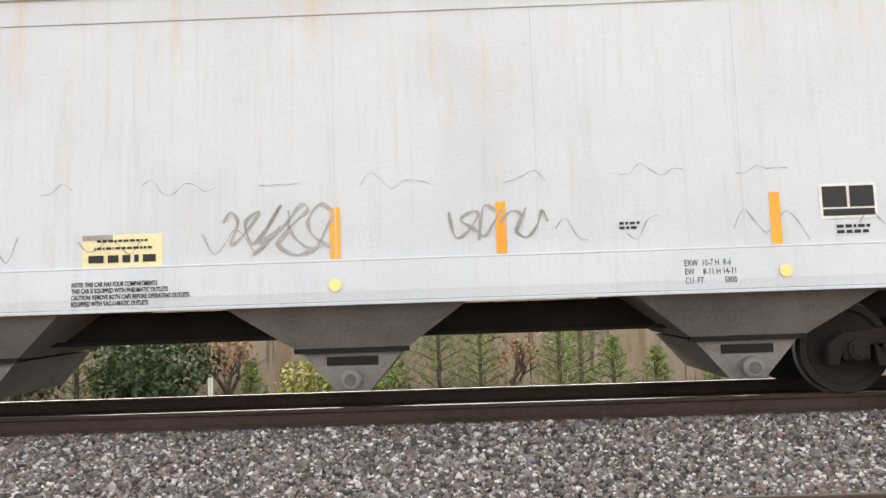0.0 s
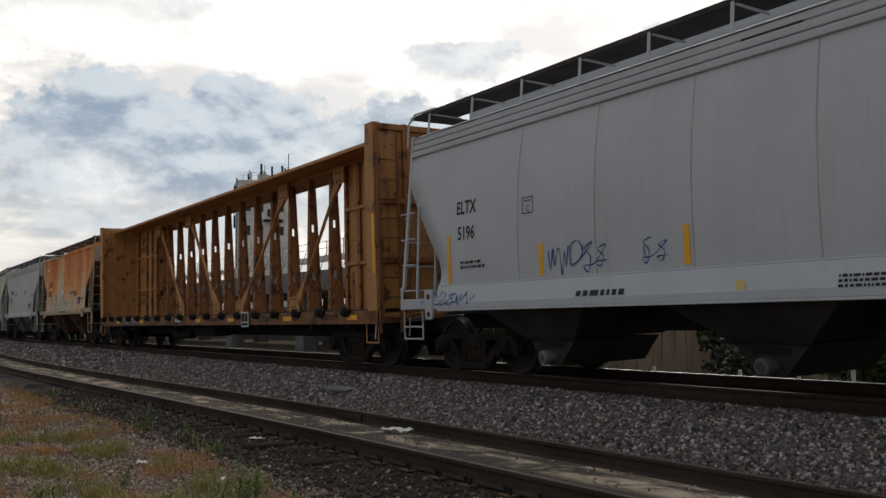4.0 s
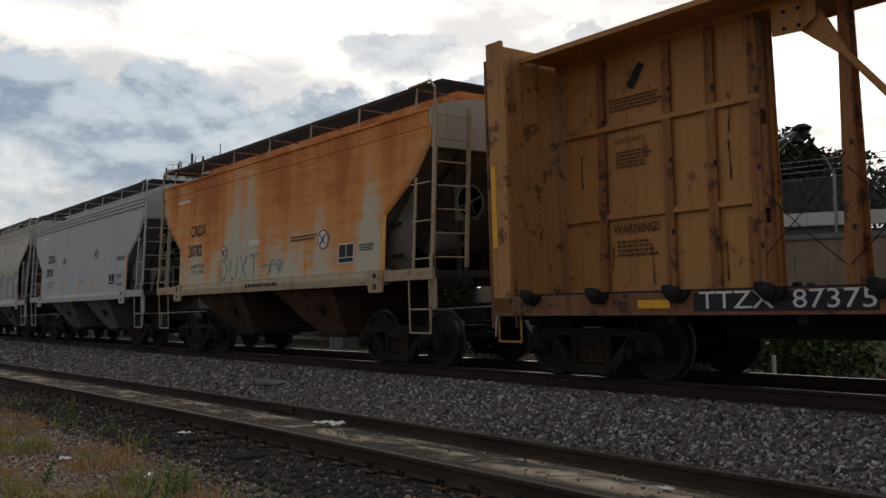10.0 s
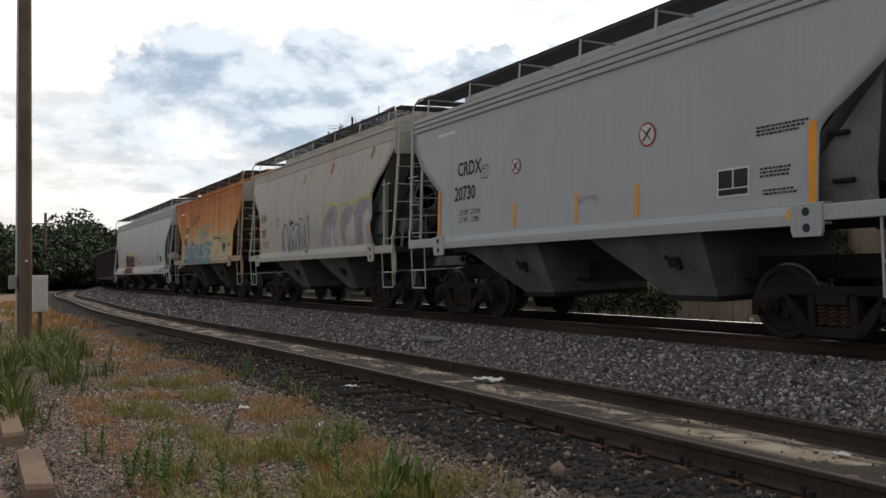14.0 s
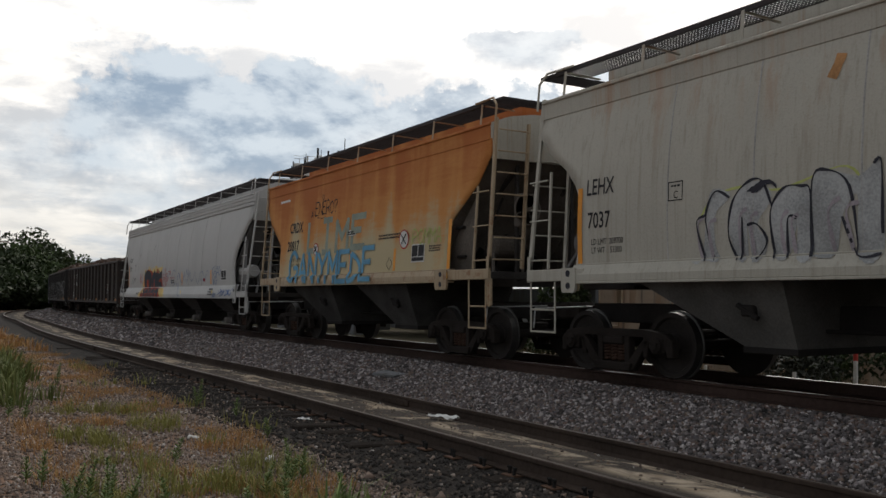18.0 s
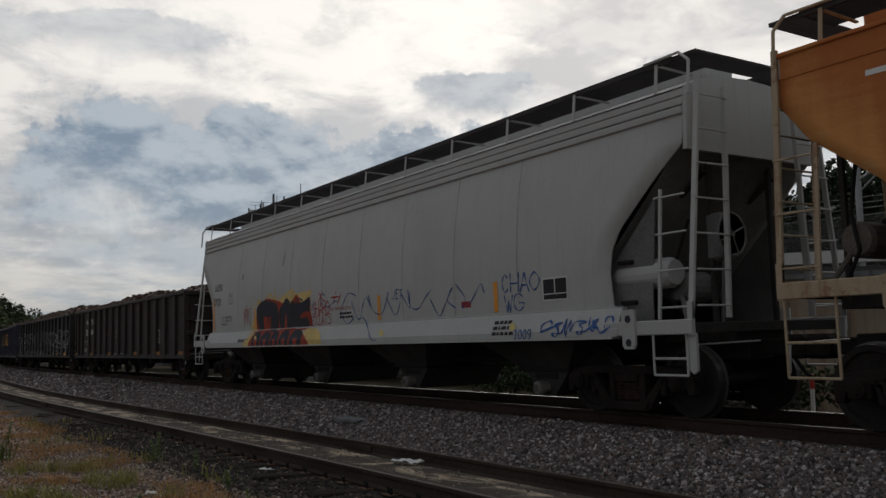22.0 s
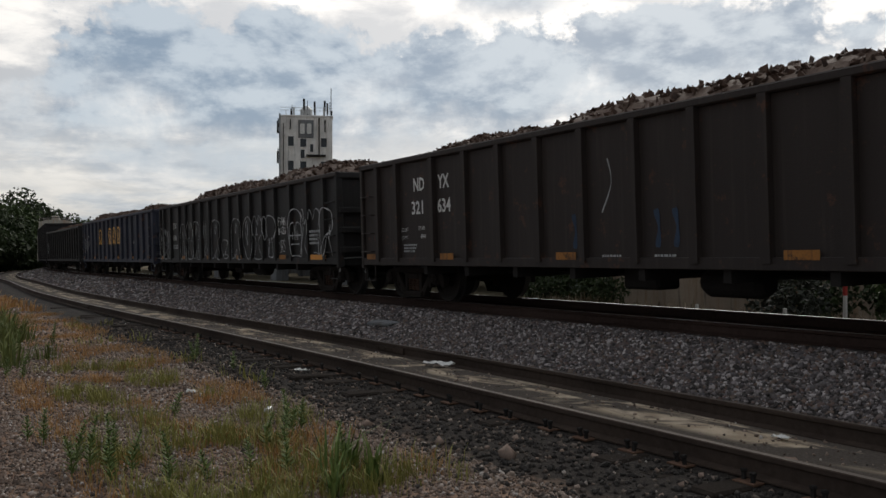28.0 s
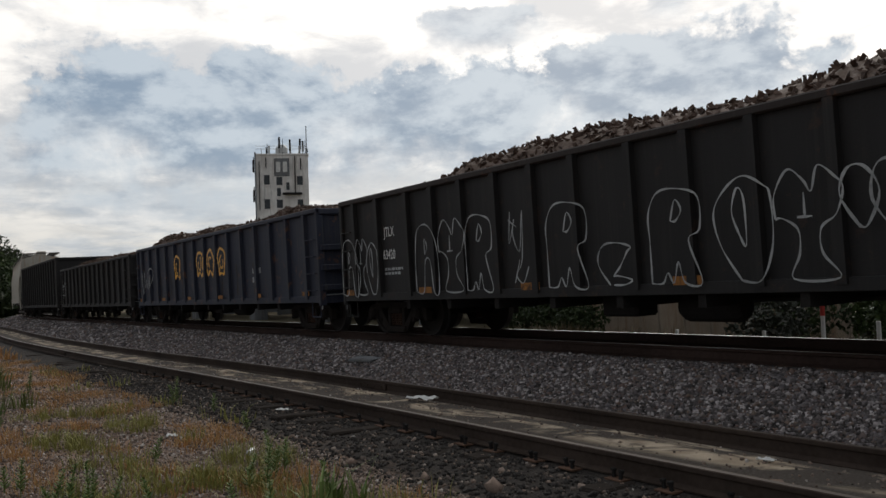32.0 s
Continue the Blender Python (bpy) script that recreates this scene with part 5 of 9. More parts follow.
                lathe(bm, [(0.022, -0.31), (0.022, -0.285)], "y", 6, (px + o_ * (0.08 + 0.18 * (k % 2)), 0, pz + rise_ * (0.3 + 0.4 * (k // 2))))
                part("bolt", bm, UNDER, brace)
    bm = bmesh.new()
    box(bm, -H + 3.0, H - 3.0, -0.32, 0.32, 0.52, z0 + 0.1, 0.02)
    box(bm, -0.9, 0.9, -1.0, -0.5, 0.5, 0.85, 0.03)
    part("fish_belly_sill", bm, UNDER, car)
    for k in range(11):
        bm = bmesh.new()
        x = -H + 3 + (length - 6) * k / 10
        box(bm, x - 0.06, x + 0.06, -wide + 0.05, wide - 0.05, z0 - 0.12, z0 + 0.06)
        part("cross_bearer", bm, UNDER, car)
    bm = bmesh.new()
    for x, y, z in ((-3.2, -0.7, 0.52), (-2.3, -0.7, 0.55)):
        lathe(bm, [(0.12, -0.45), (0.16, -0.35), (0.16, 0.35), (0.12, 0.45)], "x", 14, (x, y, z))
    part("air_reservoir", bm, UNDER, car)
    # markings
    for x in (-8.45, -5.35, 0.5, 3.1, 6.7, 9.8):
        decal("reflector_strip", x, x + 0.46, z0 + 0.06, z0 + 0.16, lambda z: wide + 0.012, SAFETY, car)
    back = decal("number_panel", -7.68, -5.62, z0 + 0.02, z1 - 0.01, flat_, INK, car, "black panel with white lettering")
    lettering("TTZX  87375", 0.20, -7.60, z0 + 0.05, lambda z: wide + 0.006, CHALK, back, condensed=1.5)
    back = decal("logo_panel", -1.5, -0.75, z0 + 0.02, z1 - 0.01, flat_, INK, car)
    bm = bmesh.new()
    for k in range(3):
        patch(bm, -1.42 + k * 0.21, -1.26 + k * 0.21, z0 + 0.07, z0 + 0.18, lambda z: wide + 0.006, 0.006, -1, 0.05)
    part("logo_bars", bm, CHALK, back)
    board = decal("stencil_block", 4.2, 4.68, z0 - 0.07, z1 + 0.06, lambda z: wide + 0.05, CHALK, car, "white framed black stencil block")
    bm = bmesh.new()
    for u, v, p, q_ in ((0.03, 0.23, 0.13, 0.34), (0.25, 0.44, 0.13, 0.34), (0.03, 0.44, 0.03, 0.10)):
        patch(bm, 4.2 + u, 4.2 + v, z0 - 0.07 + p, z0 - 0.07 + q_, lambda z: wide + 0.056)
    part("black_field", bm, INK, board)
    for x in (1.8, 5.4, 8.6, -3.6, -6.9):
        bars(2, x, z0 + 0.13, 0.7, 0.035, flat_, BROWN, car)
    for q in (-1, 1):
        lean_ = lambda z: 0.178 - 0.04 * (z - z1) / (top - z1)
        x = q * 9.42 - 0.42
        lettering("WARNING!", 0.13, x, z1 + 0.84, lean_, BROWN_INK, car, bold=0.004)
        bars(4, x + 0.06, z1 + 0.70, 0.70, 0.036, lean_, BROWN_INK, car)
        lettering("SAFETY FIRST", 0.075, x + 0.06, z1 + 2.10, lean_, BROWN_INK, car)
        bars(5, x + 0.08, z1 + 1.96, 0.66, 0.030, lean_, BROWN_INK, car)
        bars(4, x, z1 + 2.72, 0.9, 0.030, lean_, BROWN_INK, car)
        bm = bmesh.new()
        stroke(bm, [(x + 0.36, z1 + 2.86), (x + 0.58, z1 + 3.16)], 0.13, lean_)
        part("falling_load_pictogram", bm, INK, car)
    under_gear(car, H, 0.80)
    return car, H


def gondola(name, label, length, paint, rim, top=2.62, z0=0.70, ribs=(), heap=0.35, seed=1, filled=True, front=0.15, rear=0.1):
    """A gondola car: ribbed sides, a heavy top rim, end walls, and scrap heaped inside."""
    car = empty(name, label, "railway wagon", "freight cars of the passing train")
    H, wide = length / 2, 1.50
    skin = lambda z: wide - 0.06
    for s in (-1, 1):
        bm = bmesh.new()
        box(bm, -H + 0.08, H - 0.08, s * (wide - 0.09), s * (wide - 0.06), z0 + 0.1, top, 0)
        part("side_sheet", bm, paint, car)
        bm = bmesh.new()
        box(bm, -H, H, s * (wide - 0.10), s * (wide + 0.02), top - 0.11, top, 0.02)
        part("top_rim", bm, rim, car)
        bm = bmesh.new()
        box(bm, -H + 0.1, H - 0.1, s * (wide - 0.10), s * wide, z0 + 0.02, z0 + 0.17, 0.01)
        part("side_sill", bm, paint, car)
        for x in ribs:
            bm = bmesh.new()
            prism(bm, [(x - 0.07, z0 + 0.10), (x + 0.07, z0 + 0.10), (x + 0.06, top - 0.10), (x - 0.06, top - 0.10)], *sorted((s * (wide - 0.07), s * (wide + 0.035))))
            part("side_rib", bm, paint, car)
        for q in (-1, 1):
            bm = bmesh.new()
            box(bm, q * (H - 0.10), q * H, s * (wide - 0.16), s * (wide + 0.01), z0 - 0.05, top, 0.015)
            part("corner_post", bm, paint, car)
            bm = bmesh.new()
            for j in range(4):
                bm = bmesh.new()
                zz = z0 + 0.3 + j * 0.38
                rod(bm, (q * (H - 0.12), s * (wide + 0.06), zz), (q * (H - 0.56), s * (wide + 0.06), zz), 0.013)
                for xx in (q * (H - 0.12), q * (H - 0.56)):
                    rod(bm, (xx, s * (wide - 0.05), zz), (xx, s * (wide + 0.06), zz), 0.011)
                part("grab_iron", bm, paint, car)
            bm = bmesh.new()
            for xx in (q * (H - 0.1), q * (H - 0.55)):
                rod(bm, (xx, s * (wide - 0.04), z0 + 0.1), (xx, s * (wide - 0.04), z0 - 0.30), 0.015)
            rod(bm, (q * (H - 0.1), s * (wide - 0.04), z0 - 0.30), (q * (H - 0.55), s * (wide - 0.04), z0 - 0.30), 0.015)
            part("stirrup_step", bm, paint, car)
    for q in (-1, 1):
        bm = bmesh.new()
        box(bm, q * (H - 0.10), q * (H - 0.06), -wide + 0.1, wide - 0.1, z0, top, 0)
        wall_ = part("end_wall", bm, paint, car)
        for zz in (z0 + 0.35, z0 + 0.8, z0 + 1.25, top - 0.08):
            bm = bmesh.new()
            box(bm, q * (H - 0.08), q * (H + 0.03), -wide + 0.05, wide - 0.05, zz - 0.07, zz + 0.07, 0.02)
            part("end_rib", bm, paint, wall_)
        bm = bmesh.new()
        lathe(bm, [(0.24, q * (H + 0.06)), (0.24, q * (H + 0.09))], "x", 18, (0, 0.75, top - 0.45))
        part("hand_brake_wheel", bm, UNDER, car)
    bm = bmesh.new()
    box(bm, -H + 0.1, H - 0.1, -wide + 0.08, wide - 0.08, z0 + 0.03, z0 + 0.10, 0)
    part("floor", bm, UNDER, car)
    for k in range(9):
        bm = bmesh.new()
        x = -H + 2.6 + (length - 5.2) * k / 8
        box(bm, x - 0.06, x + 0.06, -wide + 0.05, wide - 0.05, z0 - 0.14, z0 + 0.05)
        part("cross_bearer", bm, UNDER, car)
    bm = bmesh.new()
    lathe(bm, [(0.14, -0.5), (0.2, -0.4), (0.2, 0.4), (0.14, 0.5)], "x", 14, (0.9, -0.65, 0.52))
    box(bm, -0.9, -0.2, -0.95, -0.5, 0.40, 0.75, 0.04)
    rod(bm, (-H + 2.2, -0.6, 0.6), (H - 2.2, -0.6, 0.6), 0.025)
    part("brake_equipment", bm, UNDER, car)
    under_gear(car, H, 0.80)
    load = None
    if filled:
        load = scrap_load(H - 0.15, wide - 0.13, top - 0.12, heap, seed, front, rear)
    return car, skin, H, load


def scrap_load(hx, hy, z, heap, seed, front, rear):
    """A heap of shredded scrap: a lumpy bed with thousands of bent scraps on it."""
    r = np.random.default_rng(seed)
    nx, ny = int(hx * 2 / 0.16), 18
    verts, faces = [], []
    noise_at = lambda x, y, f, o: noise.noise(Vector((x * f + o, y * f, seed * 3.1)))

    def height(x, y):
        edge = max(0.0, 1 - (abs(y) / hy) ** 3.5) * max(0.0, 1 - (abs(x) / hx) ** 12)
        edge *= min(max((x / hx + 1.0) / rear, 0.0), 1)
        edge *= 1 - front * min(max((x / hx - 0.15) / 0.6, 0), 1)
        return z - 0.05 + heap * edge * (0.75 + 0.55 * noise_at(x, y, 0.35, 0)) + 0.07 * noise_at(x, y, 2.5, 9)

    for i in range(nx + 1):
        for j in range(ny + 1):
            x, y = -hx + 2 * hx * i / nx, -hy + 2 * hy * j / ny
            verts.append((x, y, height(x, y)))
    for i in range(nx):
        for j in range(ny):
            a = i * (ny + 1) + j
            faces.append((a, a + ny + 1, a + ny + 2, a + 1))
    n = int(hx * 320)
    for _ in range(n):
        x, y = r.uniform(-hx, hx), hy * r.uniform(-1, 0.55)
        c = Vector((x, y, height(x, y) + 0.01))
        u = Vector(r.normal(size=3)).normalized()
        v = u.cross(Vector(r.normal(size=3))).normalized()
        w_ = u.cross(v)
        a, b, t = r.uniform(0.03, 0.10), r.uniform(0.02, 0.05), r.uniform(0.004, 0.025)
        base = len(verts)
        for sx, sy, sz in ((-1, -1, 0), (1, -0.8, 0.4), (0.9, 1, -0.2), (-0.8, 0.9, 0.5)):
            verts.append(tuple(c + u * a * sx + v * b * sy + w_ * a * 0.5 * sz))
        verts.append(tuple(c + w_ * (t + 0.02)))
        verts.append(tuple(c - w_ * t))
        faces += [(base, base + 1, base + 4), (base + 1, base + 2, base + 4), (base + 2, base + 3, base + 4), (base + 3, base, base + 4),
                  (base, base + 5, base + 1), (base + 1, base + 5, base + 2), (base + 2, base + 5, base + 3), (base + 3, base + 5, base)]
    me = bpy.data.meshes.new("scrap_load")
    me.from_pydata(verts, [], faces)
    me.materials.append(SCRAP)
    return tagged(new("scrap_load", me), "brown shredded metal scrap heaped in a gondola car", "scrap metal", "loads of scrap", "stuff")


mat_, n_ = surface("shredded_rusty_scrap")
isl = n_.add("ShaderNodeNewGeometry", 8)
tone = n_.add("ShaderNodeValToRGB", 0, (), Fac=isl)
ramp = tone.node.color_ramp
ramp.elements[0].color, ramp.elements[1].color = (0.032, 0.020, 0.015, 1), (0.155, 0.115, 0.09, 1)
e_ = ramp.elements.new(0.55)
e_.color = (0.085, 0.047, 0.031, 1)
finish(n_, n_.mix(n_.span(n_.noise(n_.at, 9, 5), 0.4, 0.65), tone, (0.09, 0.055, 0.04)), 0.75, 0.15, n_.noise(n_.at, 20, 4), 0.02)
SCRAP = mat_

# ---- the cars, in train order; ends given from the train's zero mark ----
RIBS_N = [-7.5, -6.68, -5.3, -4.2, -3.18, -2.15, -1.12, -0.06, 0.97, 2.02, 3.06, 4.1, 5.15, 6.2, 7.3]
RIBS_J = [-7.5, -6.52, -5.38, -4.5, -3.58, -2.62, -1.68, -0.74, 0.36, 1.31, 2.27, 3.25, 4.2, 5.3, 6.4, 7.4]
TRAIN = []           # (thing, middle in the train, half length, load)


def couple(front, rear, car, load=None):
    TRAIN.append((car, (front + rear) / 2, (front - rear) / 2 - 1.48, load))


def plate_mark(car, sk, x, z, size, mark):
    """A small framed clearance letter."""
    bm = bmesh.new()
    t = 0.014
    for u0, u1, v0, v1 in ((0, size, 0, t), (0, size, size - t, size), (0, t, 0, size), (size - t, size, 0, size)):
        patch(bm, x + u0, x + u1, z + v0, z + v1, sk)
    f = part("plate_frame", bm, INK, car)
    lettering(mark, size * 0.4, x + size * 0.36, z + size * 0.12, sk, INK, f)
    bars(1, x + size * 0.2, z + size * 0.72, size * 0.5, size * 0.1, sk, INK, f)


def waves(car, sk, x0, x1, z, tall, mat, seed, wide=0.022):
    """A scrubbed, half-gone painted line that rises and falls along the side."""
    r = random.Random(seed)
    x = x0
    while x < x1:
        n = r.randrange(4, 9)
        ph, up = r.uniform(0, 6), r.uniform(0.5, 1.0) * tall
        bm = bmesh.new()
        stroke(bm, [(x + i * 0.10, z + up * 0.4 * math.sin(i * 1.7 + ph) + r.uniform(-0.05, 0.05)) for i in range(n)], wide * 0.55, sk)
        part("scrubbed_line", bm, mat, car)
        x += n * 0.13 + r.uniform(0.05, 0.5)


# pale grey four-bay hopper with straight sides
car, sk, H = covered_hopper("covered_hopper_car", "pale grey four-bay covered hopper car, rust-streaked along the roof", 18.6, GREY, "flat", SHEET, 4, panels=8, lip=0.14, bay_mat=DUSTY_SHADE, shelf=0.03, pad=0.98, pad_wide=0.10)
couple(6.2, -12.4, car)
lettering("PSPX", 0.21, -7.80, 2.52, sk, INK, car, bold=0.008, condensed=0.84)
lettering("2016", 0.21, -7.76, 2.08, sk, INK, car, bold=0.008, condensed=0.9)
lettering("LD LMT  204200", 0.075, -7.68, 1.84, sk, INK, car, condensed=0.8)
lettering("LT WT    65800", 0.075, -7.68, 1.66, sk, INK, car, condensed=0.8)
bm = bmesh.new()
lathe(bm, [(0.055, -(sk(1.88) + 0.008)), (0.055, -(sk(1.88) + 0.011))], "y", 16, (-7.76, 0, 1.88))
part("red_dot", bm, RED, car)
plate_mark(car, sk, -6.86, 2.34, 0.27, "C")
lettering("2 INCH HF COMP SHOES", 0.045, -7.75, 1.21, sk, INK, car, condensed=0.85)
tape(car, sk, [-7.92], 1.48, 2.42)
tape(car, sk, [-5.8, -3.98, -2.03, 1.92, 3.49, 6.06], 1.49, 1.98)
dots(car, sk, [-5.82, -2.06, 1.92, 6.10], 1.24, 0.058)
lettering("EXW  10-7 H  8-6\nEW     8-11 H 14-11\nCU. FT.           5800", 0.06, 5.17, 1.31, sk, INK, car, condensed=0.82)
sign_board(car, sk, 6.48, 1.71, 0.53, 0.33)
bars(2, 6.62, 1.62, 0.3, 0.03, sk, INK, car)
bars(2, 4.6, 1.72, 0.2, 0.025, sk, INK, car)
board = decal("emergency_notice", -0.49, 0.28, 1.47, 1.79, sk, PALELEMON, car, "yellow notice with black print, peeling at one corner")
for z_, w_, h_ in ((1.72, 0.5, 0.022), (1.65, 0.55, 0.022), (1.525, 0.66, 0.070)):
    bars(1, -0.10 - w_ / 2, z_, w_, h_, lambda z: sk(z) + 0.006, INK, board)
decal("torn_corner", -0.49, -0.2, 1.74, 1.79, lambda z: sk(z) + 0.004, SMUDGE, board)
lettering("NOTE: THIS CAR HAS FOUR COMPARTMENTS\nTHIS CAR IS EQUIPPED WITH PNEUMATIC OUTLETS\nCAUTION: REMOVE BOTH CAPS BEFORE OPERATING OUTLETS\nEQUIPPED WITH VAC-U-MATIC OUTLETS", 0.044, -0.57, 1.30, sk, INK, car, condensed=0.76, bold=0.002)
outlined("grey_tag", "06 18 26 12 34 58 36 42 65 89 77 52 74 96 98|40 62 85", 0.86, 1.56, 0.62, 0.46, 0.030, sk, SMUDGE, car, "grey scrubbed graffiti")
outlined("grey_tag", "02 36 58 49 26 33 61 85 97 79 56 63 91|02 30 61", 1.36, 1.54, 0.55, 0.48, 0.034, sk, SMUDGE, car)
outlined("grey_tag", "08 12 33 57 48 26 44 62 86 98|51 69 88", 3.0, 1.58, 0.5, 0.36, 0.028, sk, SMUDGE, car)
outlined("grey_tag", "05 28 47 33 51 74 88 95|32 59", 3.48, 1.60, 0.45, 0.32, 0.026, sk, SMUDGE, car)
waves(car, sk, -7.0, 1.0, 1.68, 0.34, SMUDGE, 1)
waves(car, sk, 4.0, 8.6, 1.68, 0.42, SMUDGE, 2, 0.018)
waves(car, sk, -6.5, 6.0, 2.22, 0.12, SMUDGE, 3, 0.015)
scrawl("red_tag", -7.08, 1.12, 0.62, 0.22, 4, 0.022, sk, RED, car, 12, "small red tag on the sill")

# cool grey hopper with bowed sides
car, sk, H = covered_hopper("covered_hopper_car", "light grey bow-sided covered hopper car with blue and red graffiti", 17.9, COOL, "round", SHEET, 4, ribs=3, panels=9, sill=(1.08, 1.46), shelf=0.09, band=0.36, pad=0.95, pad_wide=0.11,
                            cut=((0.10, 3.35), (0.95, 2.15), (1.12, 1.92), (1.19, 1.72), (1.15, 1.55), (1.05, 1.46)), walk_posts=14, seam=SEAM, bay_mat=SOOT_SHADE)
couple(-13.7, -31.55, car)
lettering("ELTX", 0.22, -7.30, 2.62, sk, INK, car, bold=0.006, condensed=0.9)
lettering("5196", 0.22, -7.26, 2.20, sk, INK, car, bold=0.006, condensed=0.9)
bars(2, -7.2, 1.80, 0.75, 0.045, sk, INK, car)
plate_mark(car, sk, -5.6, 2.45, 0.25, "C")
tape(car, sk, [-7.52], 1.50, 2.3, SAFETY)
tape(car, sk, [7.67], 1.54, 2.48, SAFETY, 0.11)
tape(car, sk, [-5.2, -2.55, 0.06, 2.52, 4.92], 1.52, 2.0, SAFETY)
dots(car, sk, [-1.75, 1.88, 5.58], 1.25, 0.065)
sign_board(car, sk, 6.25, 1.66, 0.56, 0.31)
lettering("CAUTION: DO NOT USE STEAM,\nBOILING WATER OR SHARP OBJECTS\nTO CLEAN. ENTER CAR WITH\nCLEAN SOFT SOLED SHOES.", 0.066, 5.84, 2.44, sk, INK, car, condensed=0.95)
lettering("RELT 09-2014", 0.055, 6.9, 1.84, sk, INK, car, condensed=0.75)
lettering("EXW 10-8 H 3-10\nEW     8-0 H 15-1\nCU FT 5800", 0.045, 4.22, 1.32, sk, INK, car, condensed=0.8)
bm = bmesh.new()
for pts in ([(0, 0), (0.02, 0.72)], [(0.02, 0.72), (0.50, 0.02)], [(0.50, 0.02), (0.55, 0.80)]):
    stroke(bm, [(1.62 + u, 1.96 + v) for u, v in pts], 0.06, sk)
stroke(bm, [(2.48 + 0.27 * math.cos(a), 2.32 + 0.40 * math.sin(a)) for a in [1.3 + i * 0.55 for i in range(13)]], 0.06, sk)
part("red_word", bm, RED, car, "the word NO sprayed in red")
for k, (form, x, wd) in enumerate((("40 12 06 29 79 96 92 60 40|44 46 65 63 44", 0.42, 0.30), ("00 08 19 38 46 68 89 98 90 70 76 55 50 30 36 25 20 00", 0.70, 0.36), ("07 29 69 97 65 34 32 60 91", 1.06, 0.30))):
    outlined("red_bubble_letter", form, x, 1.53, wd, 0.44, 0.026, sk, RED, car)
hand("red_writing", "PA IT", 1.38, 1.56, 0.95, 0.17, 0.028, sk, RED, car, 3)
for x in (0.50, 2.90):
    outlined("red_cat_face", "29 08 05 14 34 46 55 74 94 86 89 78 69|28 38|68 78|44 54|40 44|60 63|20 80", x, 1.10, 0.44, 0.30, 0.022, sk, RED, car)
hand("blue_writing", "who", 2.88, 1.70, 0.80, 0.30, 0.026, sk, NAVY, car, 4)
hand("blue_writing", "ever", 3.84, 1.70, 0.72, 0.26, 0.026, sk, NAVY, car, 5)
hand("blue_writing", "Hates", 4.72, 1.66, 0.86, 0.20, 0.028, sk, NAVY, car, 6)
for dz in (0.0, 0.04, 0.075):
    outlined("crossing_out", "04 35 64 95", 4.80, 1.69 + dz, 0.78, 0.05, 0.045, sk, NAVY, car)
hand("blue_writing", "WANTs", 4.95, 1.50, 0.78, 0.15, 0.030, sk, NAVY, car, 7)
hand("blue_writing", "to", 5.74, 1.70, 0.26, 0.24, 0.028, sk, NAVY, car, 8)
hand("blue_writing", "be", 6.05, 1.70, 0.28, 0.26, 0.028, sk, NAVY, car, 9)
hand("blue_writing", "IT", 3.62, 1.16, 0.30, 0.20, 0.026, sk, NAVY, car, 10)
hand("blue_writing", "Just", 4.98, 1.16, 0.60, 0.22, 0.030, sk, NAVY, car, 11)
hand("blue_writing", "tag", 5.78, 1.16, 0.52, 0.24, 0.030, sk, NAVY, car, 12)
hand("blue_writing", "it", 6.42, 1.18, 0.30, 0.24, 0.030, sk, NAVY, car, 13)
hand("blue_writing", "PeACe", 6.86, 1.16, 0.86, 0.22, 0.030, sk, NAVY, car, 14)
outlined("blue_flourish", "05 28 16 21 70 92 83|04 30 60 90", 6.66, 1.12, 1.5, 0.22, 0.026, sk, NAVY, car)
outlined("blue_flourish", "04 18 69 95 71 31 04|07 36 66 97|30 34|60 64", 4.10, 1.18, 0.76, 0.25, 0.020, sk, NAVY, car)
hand("thin_grey_tag", "TNT", 6.92, 2.06, 0.46, 0.12, 0.014, sk, DUSK, car, 15)
decal("white_label", 3.48, 3.80, 1.16, 1.31, sk, CHALK, car)
scrawl("blue_tag", -5.06, 1.52, 1.2, 0.44, 5, 0.022, sk, NAVY, car, 17, "small blue tag")
scrawl("blue_tag", -3.3, 1.54, 0.5, 0.40, 2, 0.02, sk, NAVY, car, 19)
scrawl("blue_tag", -8.3, 1.12, 1.6, 0.26, 6, 0.02, sk, NAVY, car, 21)
hand("blue_writing", "LOSC", 7.75, 3.40, 1.02, 0.34, 0.036, sk, NAVY, car, 16)
hand("blue_writing", "FVPA", 7.98, 3.00, 0.80, 0.30, 0.034, sk, NAVY, car, 17)
bars(3, -0.6, 1.28, 1.3, 0.03, sk, INK, car)
bars(1, -4.4, 1.20, 0.9, 0.075, sk, INK, car, "maker_mark")
bm = bmesh.new()
lathe(bm, [(0.10, -(sk(1.27) + 0.016)), (0.10, -(sk(1.27) + 0.017)), (0.08, -(sk(1.27) + 0.017))], "y", 20, (2.45, 0, 1.27))
part("round_maker_mark", bm, INK, car)
bm = bmesh.new()
patch(bm, -1.8, -1.0, 4.02, 4.12, lambda z: sk(z) + 0.035)
part("rust_patch", bm, SPRING, car)

car, H = centre_beam(22.05)
couple(-32.7, -54.75, car)
PITS = ((-3.85, -1.22, -2.1, -1.22), (0.1, 2.55, 1.55, 2.5))
SLANT = ((0.05, 3.57), (0.42, 3.10), (1.22, 2.52), (1.30, 2.40), (1.32, 1.5))


